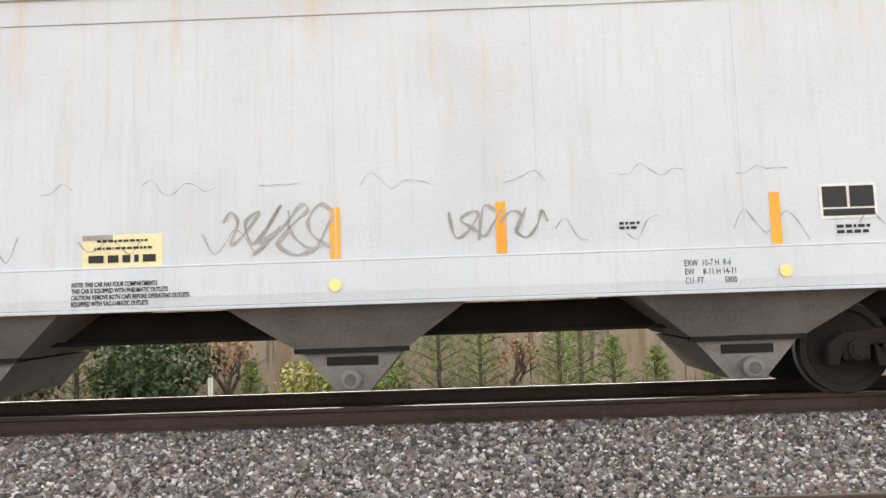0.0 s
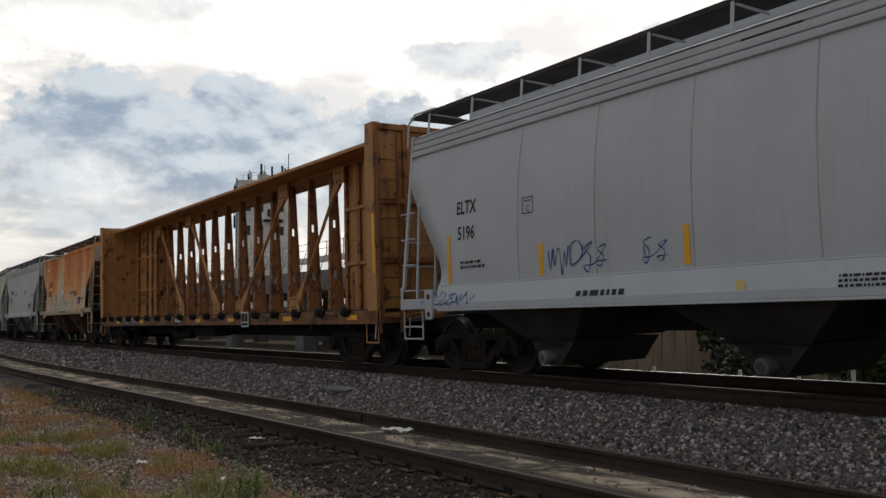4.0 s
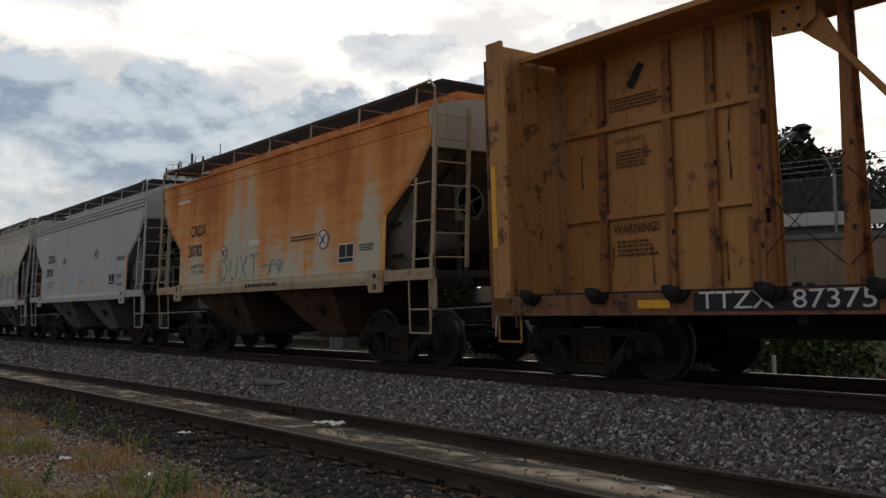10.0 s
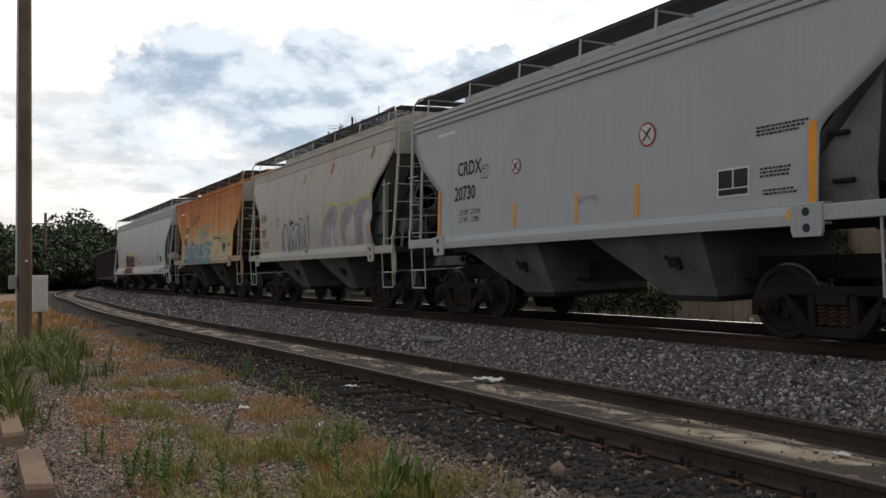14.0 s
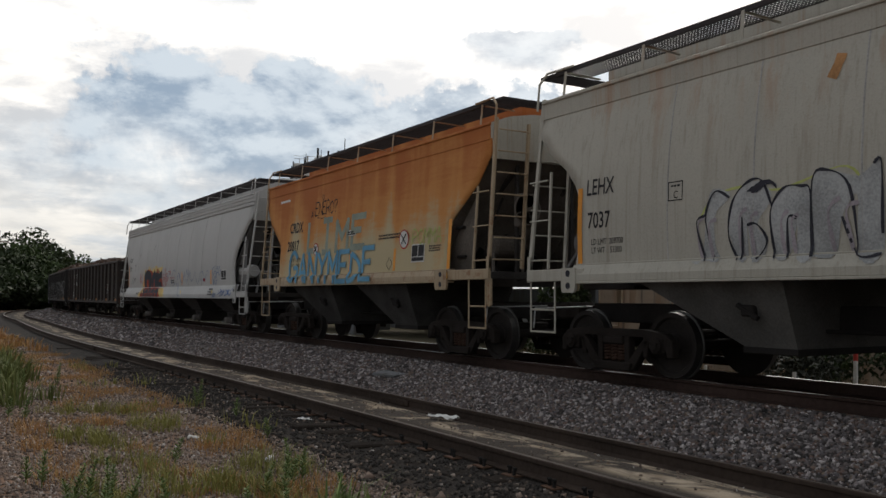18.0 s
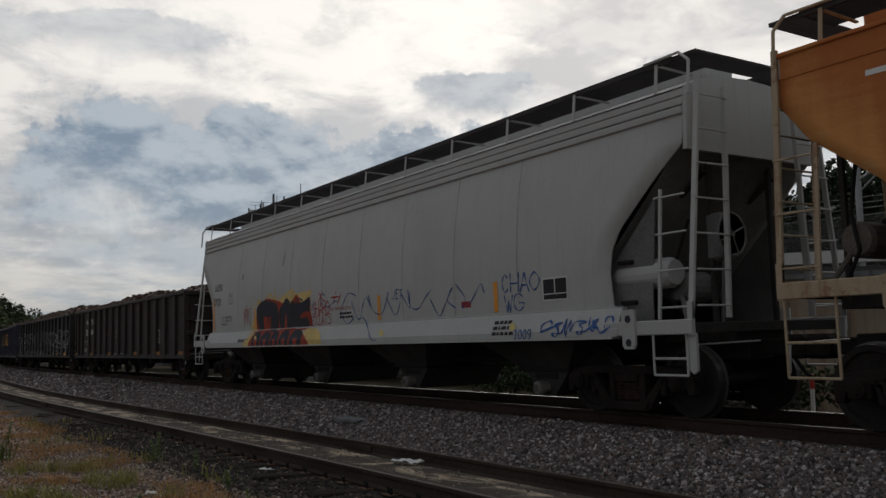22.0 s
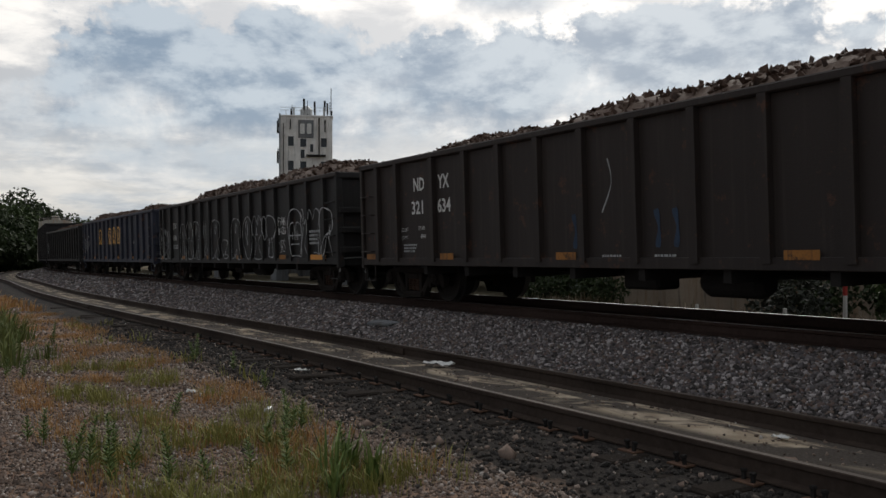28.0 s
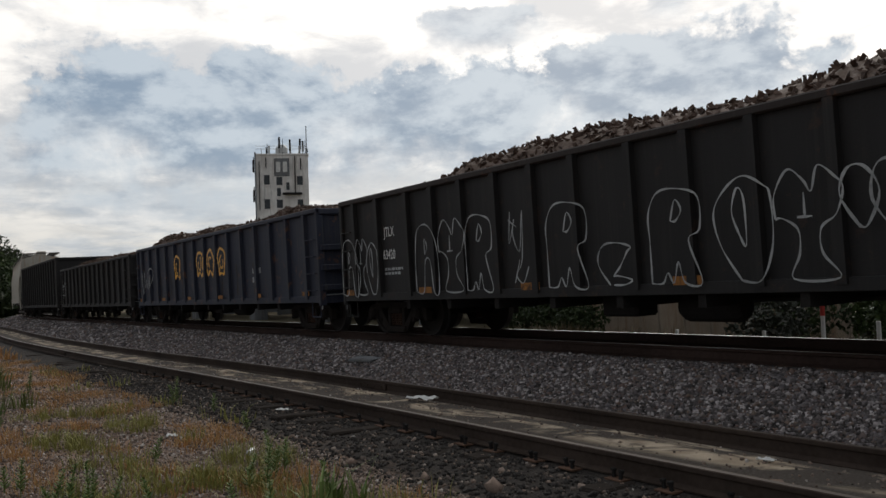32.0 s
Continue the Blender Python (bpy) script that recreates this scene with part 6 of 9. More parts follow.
def two_bay(label, front, rear, paint, number, inner=SHEET, **kw):
    car, sk, H = covered_hopper("covered_hopper_car", label, front - rear, paint, "flat", inner, 2, sill=(1.40, 1.60), eave=4.14, wide=1.54, shelf=0.035, panels=0, foot=0.52, walk_posts=7, pad=1.40, pad_wide=0.21, cut=SLANT, pits=PITS, **kw)
    couple(front, rear, car)
    lettering("CRDX", 0.275, -3.76, 2.75, sk, INK, car, condensed=1.0, bold=0.008)
    lettering(number, 0.275, -3.86, 2.28, sk, INK, car, condensed=0.98, bold=0.008)
    sign_board(car, sk, 2.98, 1.78, 0.52, 0.36)
    tape(car, sk, [4.40], 1.62, 2.54, AMBER, 0.11)
    bars(3, 3.66, 2.06, 0.5, 0.026, sk, INK, car)
    lettering("LD LMT  233100\nLT WT    52900", 0.105, -3.66, 1.99, sk, INK, car, condensed=0.9)
    decal("sill_label", 4.1, 4.5, 1.44, 1.56, lambda z: 1.54, SAFETY, car)
    decal("white_dash", -4.6, -3.9, 3.62, 3.68, sk, CHALK, car)
    return car, sk, H


car, sk, H = two_bay("two-bay covered hopper car, rusted orange all over with pale patches", -56.15, -67.5, RUSTY, "20782", bay_mat=RUSTBAY, inner=GRIME_SHADE, trim=TANTRIM)
cross_sign(car, sk, -1.83, 2.26, 0.15)
cross_sign(car, sk, 2.45, 2.26, 0.19)
bars(2, 1.2, 2.36, 1.0, 0.036, sk, INK, car)
decal("white_label", -0.6, -0.15, 2.34, 2.46, sk, CHALK, car)
hand("faded_blue_writing", "DUXT", -1.95, 1.66, 1.9, 0.46, 0.055, sk, TEALWASH, car, 21, "faded light blue tag")
outlined("faded_blue_arrow", "05 45 95|72 95 78|30 58 80", 0.0, 1.70, 0.9, 0.34, 0.045, sk, TEALWASH, car)
bars(1, -0.6, 1.46, 1.6, 0.07, lambda z: 1.54, INK, car)
tape(car, sk, [-2.1, 1.75], 1.64, 2.1, AMBER, 0.10)

car, sk, H = two_bay("clean mid grey two-bay covered hopper car with ribbed eaves", -68.75, -80.3, SLATE, "20730", ribs=3, bay_mat=SLATEBAY)
cross_sign(car, sk, -1.67, 2.72, 0.14)
cross_sign(car, sk, 1.68, 2.78, 0.17)
tape(car, sk, [-4.5], 1.62, 2.5)
tape(car, sk, [-1.70, 0.06, 1.46], 1.64, 2.10, AMBER, 0.085)
plate_mark(car, sk, -2.85, 2.62, 0.24, "C")
bars(3, 3.6, 2.56, 0.75, 0.026, sk, INK, car)
bars(2, 3.7, 1.80, 0.5, 0.025, sk, INK, car)
bm = bmesh.new()
stroke(bm, [(0.1, 1.95), (0.35, 2.02), (0.6, 1.96)], 0.10, sk)
part("pink_smear", bm, MAUVE, car)

# cream hopper with bowed sides
car, sk, H = covered_hopper("covered_hopper_car", "dirty cream bow-sided two-bay covered hopper car with faded graffiti", 11.35, CREAM, "round", SHEET, 2, shelf=0.05, open_walk=True, sill=(1.34, 1.58), eave=4.22, wide=1.56,
                            panels=6, foot=0.52, walk_posts=7, bay_mat=PALEBAY, pits=((-3.5, -1.1, -1.9, -1.15), (0.3, 2.5, 1.85, 2.45)), seam=SEAM,
                            cut=((0.10, 3.65), (0.45, 3.29), (0.85, 3.02), (1.10, 2.75), (1.22, 2.5), (1.26, 2.2), (1.22, 1.9), (1.12, 1.62)))
couple(-81.2, -92.55, car)
lettering("LEHX", 0.24, -4.32, 2.58, sk, INK, car, condensed=0.85, bold=0.004)
lettering("7037", 0.24, -4.28, 2.10, sk, INK, car, condensed=0.85, bold=0.004)
lettering("LD LMT  209700\nLT WT    53300", 0.09, -4.2, 1.86, sk, INK, car, condensed=0.9)
plate_mark(car, sk, -2.7, 2.35, 0.25, "C")
tape(car, sk, [-4.45], 1.6, 2.7)
tape(car, sk, [4.42], 1.80, 2.66, AMBER, 0.09)
for k, (form, x, wd, hg, lines) in enumerate((("10 30 45 59 89 98 66 62 70 40 10", -2.36, 0.66, 0.84, "98 69 46 52 60|40 25 46"), ("20 04 28 69 97 64 82 70 50 44 40 20", -1.72, 0.62, 0.90, "20 03 17 49 79 96|44 64 82 60|30 35"),
                                             ("10 06 39 79 98 90 60 64 40 10", -1.12, 0.52, 0.78, "10 06 39 79 98 90|40 45 65"), ("00 08 29 68 89 99 90 60 66 44 30 00", -0.58, 0.80, 0.92, "00 08 29 57 60|44 60 90|89 99 92"))):
    filled("graffiti_fill", form, x, 1.56, wd, hg, sk, GHOST, car, "dirty white graffiti letter")
    outlined("graffiti_outline", lines, x, 1.56, wd, hg, 0.035, sk, DUSK, car, "black graffiti outline")
    outlined("mauve_shading", "30 26 48|60 56 77", x + 0.05, 1.60, wd * 0.8, hg * 0.7, 0.05, sk, MAUVE, car)
filled("black_cap", "05 27 59 88 95 77 56 34 05", -1.45, 2.22, 0.42, 0.24, sk, DUSK, car, "", 0.012)
outlined("lime_halo_line", "03 17 38 57 89 97 95", -2.2, 1.75, 2.2, 0.75, 0.03, sk, LIME, car, "", 0.004)
outlined("crate_drawing", "11 18 88 81 11|11 88|81 18|10 90|31 38|61 68", 0.92, 1.70, 0.60, 0.50, 0.016, sk, SMUDGE, car)
for k, (form, core, x, wd, hg) in enumerate((("10 03 06 28 59 89 97 74 63 91 60 40 10", "70 62 66 88 78 54 50", 1.46, 0.92, 1.04), ("10 03 06 28 59 88 96 93 80 60 54 40 10", "30 34 66 88 92 70 52", 2.64, 0.96, 1.00), ("00 04 07 29 69 98 95 73 90 60 52 40 00", "50 43 57 78 86 64 60", 3.58, 1.02, 1.06))):
    outlined("lime_halo_line", "02 04 07 29 59 89 98", x - 0.05, 1.62, wd * 1.06, hg * 1.03, 0.08, sk, LIME, car, "", 0.004)
    filled("bubble_letter", form, x, 1.60, wd, hg, sk, MAUVE, car, "faded mauve bubble letter", 0.007)
    filled("bubble_highlight", core, x, 1.62, wd, hg * 0.86, sk, MILK, car, "", 0.010)
    outlined("bubble_shade", "02 06 28|15 35|13 33|26 46|58 78", x, 1.62, wd, hg * 0.9, 0.035, sk, SMUDGE, car, "", 0.012)
for x, z, wd in ((1.8, 3.80, 0.20), (-0.35, 3.74, 0.13), (4.4, 3.9, 0.12)):
    bm = bmesh.new()
    stroke(bm, [(x + 0.05, z), (x + 0.02, z - 0.10), (x - 0.05, z - 0.26)], wd, sk)
    part("rust_bloom", bm, RUSTSPOT, car)

car, sk, H = two_bay("two-bay covered hopper car, rusted ochre over cream, blue graffiti", -93.8, -105.15, RUSTY_B, "20817", inner=GRIME_SHADE, trim=TANTRIM)
cross_sign(car, sk, -1.9, 2.26, 0.15)
cross_sign(car, sk, 2.65, 2.26, 0.20)
bars(2, 1.49, 2.37, 1.1, 0.036, sk, INK, car)
low_ = lambda z: sk(z) if z > 1.60 else 1.545
hand("washed_out_letter", "LIME", -2.45, 2.20, 3.45, 0.70, 0.155, sk, PALEBLUE, car, 22, "washed-out teal block letter", 0.28, 0.004)
hand("blue_letter_edge", "GANYMEDE", -3.55, 1.47, 4.98, 0.68, 0.155, low_, PALEBLUE, car, 23, "", 0.22, 0.006)
hand("blue_graffiti_letter", "GANYMEDE", -3.55, 1.47, 4.98, 0.68, 0.105, low_, SKYBLUE, car, 23, "thick blue sprayed letter", 0.22, 0.016)
hand("dark_writing", "A", -2.35, 3.06, 0.20, 0.16, 0.024, sk, INK, car, 24)
hand("dark_writing", "ENERO?", -2.10, 3.10, 1.35, 0.30, 0.032, sk, INK, car, 25, "dark tag high on the side", 0.12)
outlined("dark_flourish", "05 32 61 94", -1.95, 3.00, 0.5, 0.08, 0.02, sk, INK, car)
outlined("dark_flourish", "30 05 38 68 94 60 30", -1.72, 3.47, 0.13, 0.12, 0.02, sk, INK, car)
hand("green_writing", "POMMA", 3.0, 2.14, 1.15, 0.28, 0.035, lambda z: sk(z) + 0.004, LIME, car, 26, "", 0.2)
tape(car, sk, [2.27, -2.06, 0.12], 1.64, 2.09)
decal("white_label", -0.14, 0.34, 2.48, 2.61, sk, CHALK, car)
bars(2, -0.09, 2.55, 0.4, 0.03, lambda z: sk(z) + 0.005, INK, car)
bm = bmesh.new()
for a in range(4):
    b_, e_2 = a * 1.571, (a + 1) * 1.571
    stroke(bm, [(2.05 + 0.13 * math.cos(b_), 1.78 + 0.13 * math.sin(b_)), (2.05 + 0.13 * math.cos(e_2), 1.78 + 0.13 * math.sin(e_2))], 0.015, sk)
part("diamond_mark", bm, INK, car)

# dull white hopper with bowed sides
car, sk, H = covered_hopper("covered_hopper_car", "dull white bow-sided covered hopper car with colourful graffiti", 18.5, WHITE, "round", SHEET, 4, ribs=3, panels=9, sill=(1.06, 1.44), shelf=0.12, band=0.36, pad=0.88, pad_wide=0.11,
                            cut=((0.10, 3.42), (0.48, 3.08), (1.12, 2.46), (1.27, 2.2), (1.32, 1.9), (1.28, 1.44)), walk_posts=12, seam=SEAM, bay_mat=SOOT_SHADE)
couple(-106.4, -124.9, car)
lettering("UCFX", 0.20, -7.80, 2.60, sk, INK, car, condensed=1.0, bold=0.004)
lettering("57173", 0.20, -7.84, 2.20, sk, INK, car, condensed=0.95, bold=0.004)
lettering("LD LMT  193600 LBS 87800 KGS\nLT WT     69400 LBS 31500 KGS\nNEW BUILT  5-82", 0.07, -7.19, 1.82, sk, INK, car, condensed=0.72)
plate_mark(car, sk, -6.62, 2.2, 0.28, "C")
tape(car, sk, [-7.82], 1.50, 2.42)
tape(car, sk, [-4.72, -1.45, 1.67, 5.40], 1.49, 1.97, AMBER, 0.11)
sign_board(car, sk, 6.54, 1.60, 0.55, 0.34)
dots(car, sk, [1.95, 5.95, -4.4], 1.24, 0.07)
filled("cream_halo", "00 02 15 16 18 27 39 47 69 78 98 86 84 60 00", -4.95, 1.40, 3.65, 0.94, sk, FLAME, car, "cream spray halo with flame tips", 0.005)
filled("cream_halo", "00 35 89 97 90 00", -5.25, 1.05, 0.75, 0.40, sk, FLAME, car, "", 0.005)
filled("cream_halo", "00 08 59 86 93 90 00", -1.62, 1.05, 0.95, 0.36, sk, FLAME, car, "", 0.005)
for x, z, wd, hg in ((-4.85, 1.95, 0.12, 0.3), (-3.5, 2.15, 0.14, 0.32), (-1.52, 2.0, 0.12, 0.42)):
    filled("cream_flame", "00 24 49 64 90 40 00", x, z, wd, hg, sk, FLAME, car, "", 0.006)
filled("red_graffiti_ground", "00 05 18 29 48 57 67 79 86 98 95 90 40 00", -4.60, 1.42, 3.15, 0.78, sk, TAG_RED, car, "orange-red graffiti ground", 0.007)
filled("black_graffiti_letter", "10 04 07 29 59 88 96 90 60 64 54 34 30 10", -4.57, 1.43, 1.34, 0.72, sk, DUSK, car, "black block graffiti letter", 0.010)
filled("black_graffiti_letter", "20 15 48 69 87 80 60 64 54 40 20", -3.28, 1.43, 0.86, 0.72, sk, DUSK, car, "black block graffiti letter", 0.010)
filled("black_graffiti_letter", "00 08 28 68 99 95 75 54 53 83 90 60 00", -2.50, 1.43, 1.03, 0.67, sk, DUSK, car, "black block graffiti letter", 0.010)
filled("red_graffiti_ground", "00 19 49 79 90 50 00", -4.88, 1.05, 3.6, 0.38, sk, TAG_RED, car, "orange-red graffiti ground", 0.007)
for k, (x, wd) in enumerate(((-4.62, 0.5), (-4.05, 0.55), (-3.42, 0.42), (-2.9, 0.5), (-2.3, 0.62))):
    filled("black_graffiti_letter", "00 06 29 69 97 90 60 64 34 30 00", x, 1.055, wd, 0.34, sk, DUSK, car, "", 0.010)
    outlined("teal_shine", "25 47 66|72 75", x, 1.07, wd, 0.26, 0.035, sk, DUSKBLUE, car, "", 0.013)
for x, z, wd in ((-4.3, 1.62, 0.7), (-3.0, 1.62, 0.4), (-2.35, 1.80, 0.7)):
    outlined("teal_shine", "25 48 76|60 64", x, z, wd, 0.36, 0.04, sk, DUSKBLUE, car, "", 0.013)
hand("red_writing", "SHARO", -1.32, 1.72, 0.85, 0.26, 0.026, sk, RED, car, 31, "", 0.1)
hand("red_writing", "EXIATS", -1.36, 1.48, 0.95, 0.20, 0.022, sk, RED, car, 32, "", 0.1)
outlined("red_star", "09 90|00 99|50 59", -0.98, 2.0, 0.2, 0.18, 0.02, sk, RED, car)
outlined("red_star", "30 46 59|15 85|60 98", -0.45, 1.90, 0.55, 0.25, 0.03, sk, RED, car)
lettering("DO NOT HAMMER SIDES OF CAR", 0.072, -0.54, 1.76, sk, RED, car, condensed=0.85)
bars(2, 0.0, 1.66, 0.55, 0.045, sk, INK, car)
outlined("blue_line", "08 05 24 47 56 43", -1.42, 1.6, 0.35, 0.5, 0.02, sk, NAVY, car)
outlined("blue_line", "28 09 05 43 75 95", -0.85, 1.70, 0.75, 0.45, 0.022, sk, NAVY, car)
outlined("blue_line", "98 59 26 13 40 82", 0.0, 1.46, 0.75, 0.62, 0.022, sk, NAVY, car)
for k, (x, z, form) in enumerate(((0.55, 1.50, "08 22 41 55 79 95"), (1.25, 1.55, "09 23 51 73 99 86"), (2.0, 1.52, "07 31 54 68 93 99"), (2.75, 1.55, "09 13 42 76 98"), (3.5, 1.50, "06 30 53 89 65 92"), (4.3, 1.55, "09 34 21 53 88 95"), (1.0, 1.12, "09 44 70 90"))):
    outlined("blue_line", form, x, z, 0.80, 0.46, 0.021, sk, NAVY, car)
hand("blue_writing", "JET", 2.2, 1.86, 0.4, 0.16, 0.018, sk, NAVY, car, 34)
hand("blue_writing", "CHAO", 5.55, 1.78, 0.95, 0.26, 0.024, sk, NAVY, car, 35, "", 0.15)
hand("blue_writing", "WG", 5.62, 1.48, 0.5, 0.24, 0.022, sk, NAVY, car, 36, "", 0.15)
lettering("2009", 0.17, 5.98, 1.05, sk, NAVY, car, condensed=1.1)
scrawl("blue_tag", 6.6, 1.08, 1.5, 0.26, 6, 0.03, sk, NAVY, car, 44)
decal("pink_label", 4.45, 4.72, 1.60, 1.70, sk, RED, car)
bm = bmesh.new()
lathe(bm, [(0.06, -0.50), (0.17, -0.46), (0.20, -0.36), (0.20, 0.42), (0.16, 0.5)], "x", 18, (H - 0.98, -1.12, 1.86))
part("brake_reservoir", bm, WHITE, car)
bars(1, -5.6, 1.16, 0.75, 0.08, sk, INK, car, "maker_mark")
bars(3, 5.45, 1.30, 0.5, 0.05, sk, INK, car)
scrawl("red_tag", -5.5, 1.5, 0.55, 0.65, 3, 0.02, sk, RED, car, 61)
decal("worn_patch", -5.72, -5.58, 2.80, 2.94, sk, SMUDGE, car)
bm = bmesh.new()
stroke(bm, [(-3.05, 2.95), (-3.0, 3.3)], 0.03, sk)
part("rust_run", bm, PLATE, car)

# gondolas
car, sk, H, load = gondola("gondola_car", "dark brown gondola car with white lettering, heaped with scrap", 16.55, BROWN, BROWN, 2.82, 0.70, RIBS_N, 0.60, 2, rear=0.3)
couple(-126.1, -142.65, car, load)
lettering("ND", 0.25, -6.08, 2.15, sk, CHALK, car, condensed=0.95, bold=0.008)
lettering("YX", 0.25, -5.16, 2.15, sk, CHALK, car, condensed=0.95, bold=0.008)
lettering("321", 0.25, -6.17, 1.71, sk, CHALK, car, condensed=1.15, bold=0.008)
lettering("634", 0.25, -5.20, 1.71, sk, CHALK, car, condensed=1.05, bold=0.008)
lettering("LD LMT", 0.08, -6.58, 1.38, sk, CHALK, car, condensed=0.85)
lettering("LT WT", 0.08, -6.58, 1.22, sk, CHALK, car, condensed=0.85)
lettering("217600", 0.08, -5.92, 1.40, sk, CHALK, car, condensed=0.85)
lettering("68400", 0.08, -5.84, 1.24, sk, CHALK, car, condensed=0.85)
bars(3, -6.5, 1.10, 0.5, 0.035, sk, GHOST, car)
for x in (-8.02, -5.05, -1.72, 2.25, 5.2, 7.7):
    decal("reflector_strip", x, x + 0.45, 0.84, 0.95, lambda z: 1.50, DULLAMBER, car)
bm = bmesh.new()
patch(bm, -7.75, -7.62, 1.20, 1.32, sk)
part("red_dot", bm, RED, car)
for x in (-0.7, 0.3):
    bars(1, x, 0.88, 0.45, 0.03, lambda z: 1.50, GHOST, car)
bm = bmesh.new()
stroke(bm, [(-0.75, 1.5), (-0.55, 1.9), (-0.62, 2.25)], 0.025, sk)
part("chalk_line", bm, GHOST, car)
sign_board(car, sk, 5.0, 1.25, 0.42, 0.42)
for x in (-1.35, -1.2, 0.3, 0.62, 0.9):
    bm = bmesh.new()
    stroke(bm, [(x, 1.0), (x + 0.03, 1.25), (x - 0.02, 1.5)], 0.09, sk)
    part("blue_smear", bm, DUSKBLUE, car)

car, sk, H, load = gondola("gondola_car", "black gondola car covered in white outline graffiti, heaped with scrap", 16.3, BLACK, BROWN, 2.82, 0.70, RIBS_J, 0.66, 5, front=0.0, rear=0.5)
couple(-143.85, -160.15, car, load)
JTLX = car
lettering("JTLX", 0.19, -6.35, 1.96, sk, CHALK, car, condensed=0.85, bold=0.004)
lettering("63420", 0.19, -6.42, 1.52, sk, CHALK, car, condensed=0.85, bold=0.004)
bars(2, -6.38, 1.30, 0.75, 0.05, sk, GHOST, car)
over = lambda z: 1.537
A_ = "00 04 18 49 78 95 90 70 64 44 30 00|45 47 56 45"
Y_ = "05 07 29 48 57 69 88 97 85 64 62 80 20 32 34 15 05|45 47|35 55"
R_ = "00 04 07 29 69 98 95 74 90 60 52 40 31 20 00|46 58 67 56 46"
O_ = "40 13 06 28 59 88 97 93 70 40|44 36 48 57 53 44"
C_ = "30 04 07 29 69 98 87 64 42 52 91 70 40"
for form, x0, x1, hg in ((A_, -8.03, -7.35, 1.12), (Y_, -7.42, -6.9, 1.1), (O_, -6.95, -6.5, 1.0), (A_, -5.05, -4.3, 1.2), (Y_, -4.25, -3.45, 1.22), (R_, -3.42, -2.70, 1.2), (R_, -1.32, -0.48, 1.18), (C_, -0.25, 0.35, 0.55),
                         (R_, 0.70, 1.50, 1.14), (O_, 1.72, 2.50, 1.18), (Y_, 2.55, 3.36, 1.17)):
    outlined("white_graffiti_letter", form, x0, 0.87, x1 - x0, hg, 0.029, over, GHOST, car, "sprayed white outline letter")
outlined("white_graffiti_letter", "40 05 29 69 95 60 40", 3.32, 1.38, 0.42, 0.58, 0.036, over, GHOST, car, "sprayed white outline letter")
outlined("white_graffiti_letter", "20 34 33 06 19 59 88 96 64 54 60 20|85 74", 3.66, 0.92, 0.74, 1.06, 0.036, over, GHOST, car, "sprayed white outline letter")
hand("white_writing", "FiHH", 4.58, 1.72, 0.50, 0.20, 0.026, over, CHALK, car, 41, "", 0.2)
hand("white_writing", "WiGG", 4.58, 1.48, 0.52, 0.18, 0.026, over, CHALK, car, 42, "", 0.2)
hand("white_writing", "SRS", 4.66, 1.02, 0.36, 0.30, 0.022, over, GHOST, car, 43, "", 0.1)
outlined("sprayed_skull", "12 05 07 29 69 97 94 82 80 60 30 20 12", 5.24, 0.93, 0.98, 1.13, 0.036, over, GHOST, car, "white sprayed skull outline")
outlined("skull_eyes", "13 16 37 46 43|53 56 67 86 84|14 44 84|22 42 72|33 35|63 65", 5.24, 1.0, 0.98, 0.98, 0.030, over, GHOST, car)
outlined("white_graffiti_letter", "00 24 18 49 66 87 95 62 90", 6.05, 0.95, 0.42, 1.10, 0.030, over, GHOST, car)
outlined("white_graffiti_letter", "07 19 38 47 69 98 94 90 60 40", 6.55, 1.0, 0.70, 1.03, 0.034, over, GHOST, car)
outlined("white_graffiti_letter", "00 05 29 69 98 95 54 22 20 41 64 90|73 86|84 75", 7.16, 0.92, 0.78, 1.08, 0.036, over, GHOST, car, "sprayed white outline letter")
bars(4, 6.62, 1.48, 0.55, 0.055, over, GHOST, car)
outlined("white_tag", "19 05 38 26 54 79 63 31 60 92|08 47|20 53", -2.22, 0.95, 0.45, 1.10, 0.022, over, GHOST, car)
for x in (-7.96, -5.05, -2.05, 1.0, 4.5):
    decal("reflector_strip", x, x + 0.45, 0.84, 0.95, lambda z: 1.50, DULLAMBER, car)

car, sk, H, load = gondola("gondola_car", "faded blue gondola car with orange-yellow lettering, heaped with scrap", 16.3, BLUE, BLUE, 2.82, 0.68, [-7.4 + 1.06 * k for k in range(15)], 0.62, 7)
couple(-161.3, -177.6, car, load)
for x, nn in ((-3.0, 1), (-0.6, 1), (0.4, 1), (1.4, 1)):
    bubble("yellow_graffiti_letter", x, 1.55, 0.62, 0.75, 0.09, over, SAFETY, car, int(x * 10) + 300)
for k in range(6):
    decal("reflector_strip", -H + 0.3 + k * 3.0, -H + 0.7 + k * 3.0, 0.86, 0.96, lambda z: 1.50, DULLAMBER, car)
decal("reflector_strip", 6.56, 7.48, 0.83, 0.95, lambda z: 1.50, AMBER, JTLX)
scrawl("white_tag", -H + 0.8, 1.1, 1.6, 1.0, 2, 0.05, over, GHOST, car, 311)
bars(2, H - 4.3, 1.5, 0.5, 0.14, sk, GHOST, car)
for k in range(8):
    bm = bmesh.new()
    x = -H + 3 + k * 1.3
    stroke(bm, [(x, 0.95), (x + 0.05, 1.4), (x - 0.03, 1.8)], 0.10, sk)
    part("primer_patch", bm, BROWN, car)

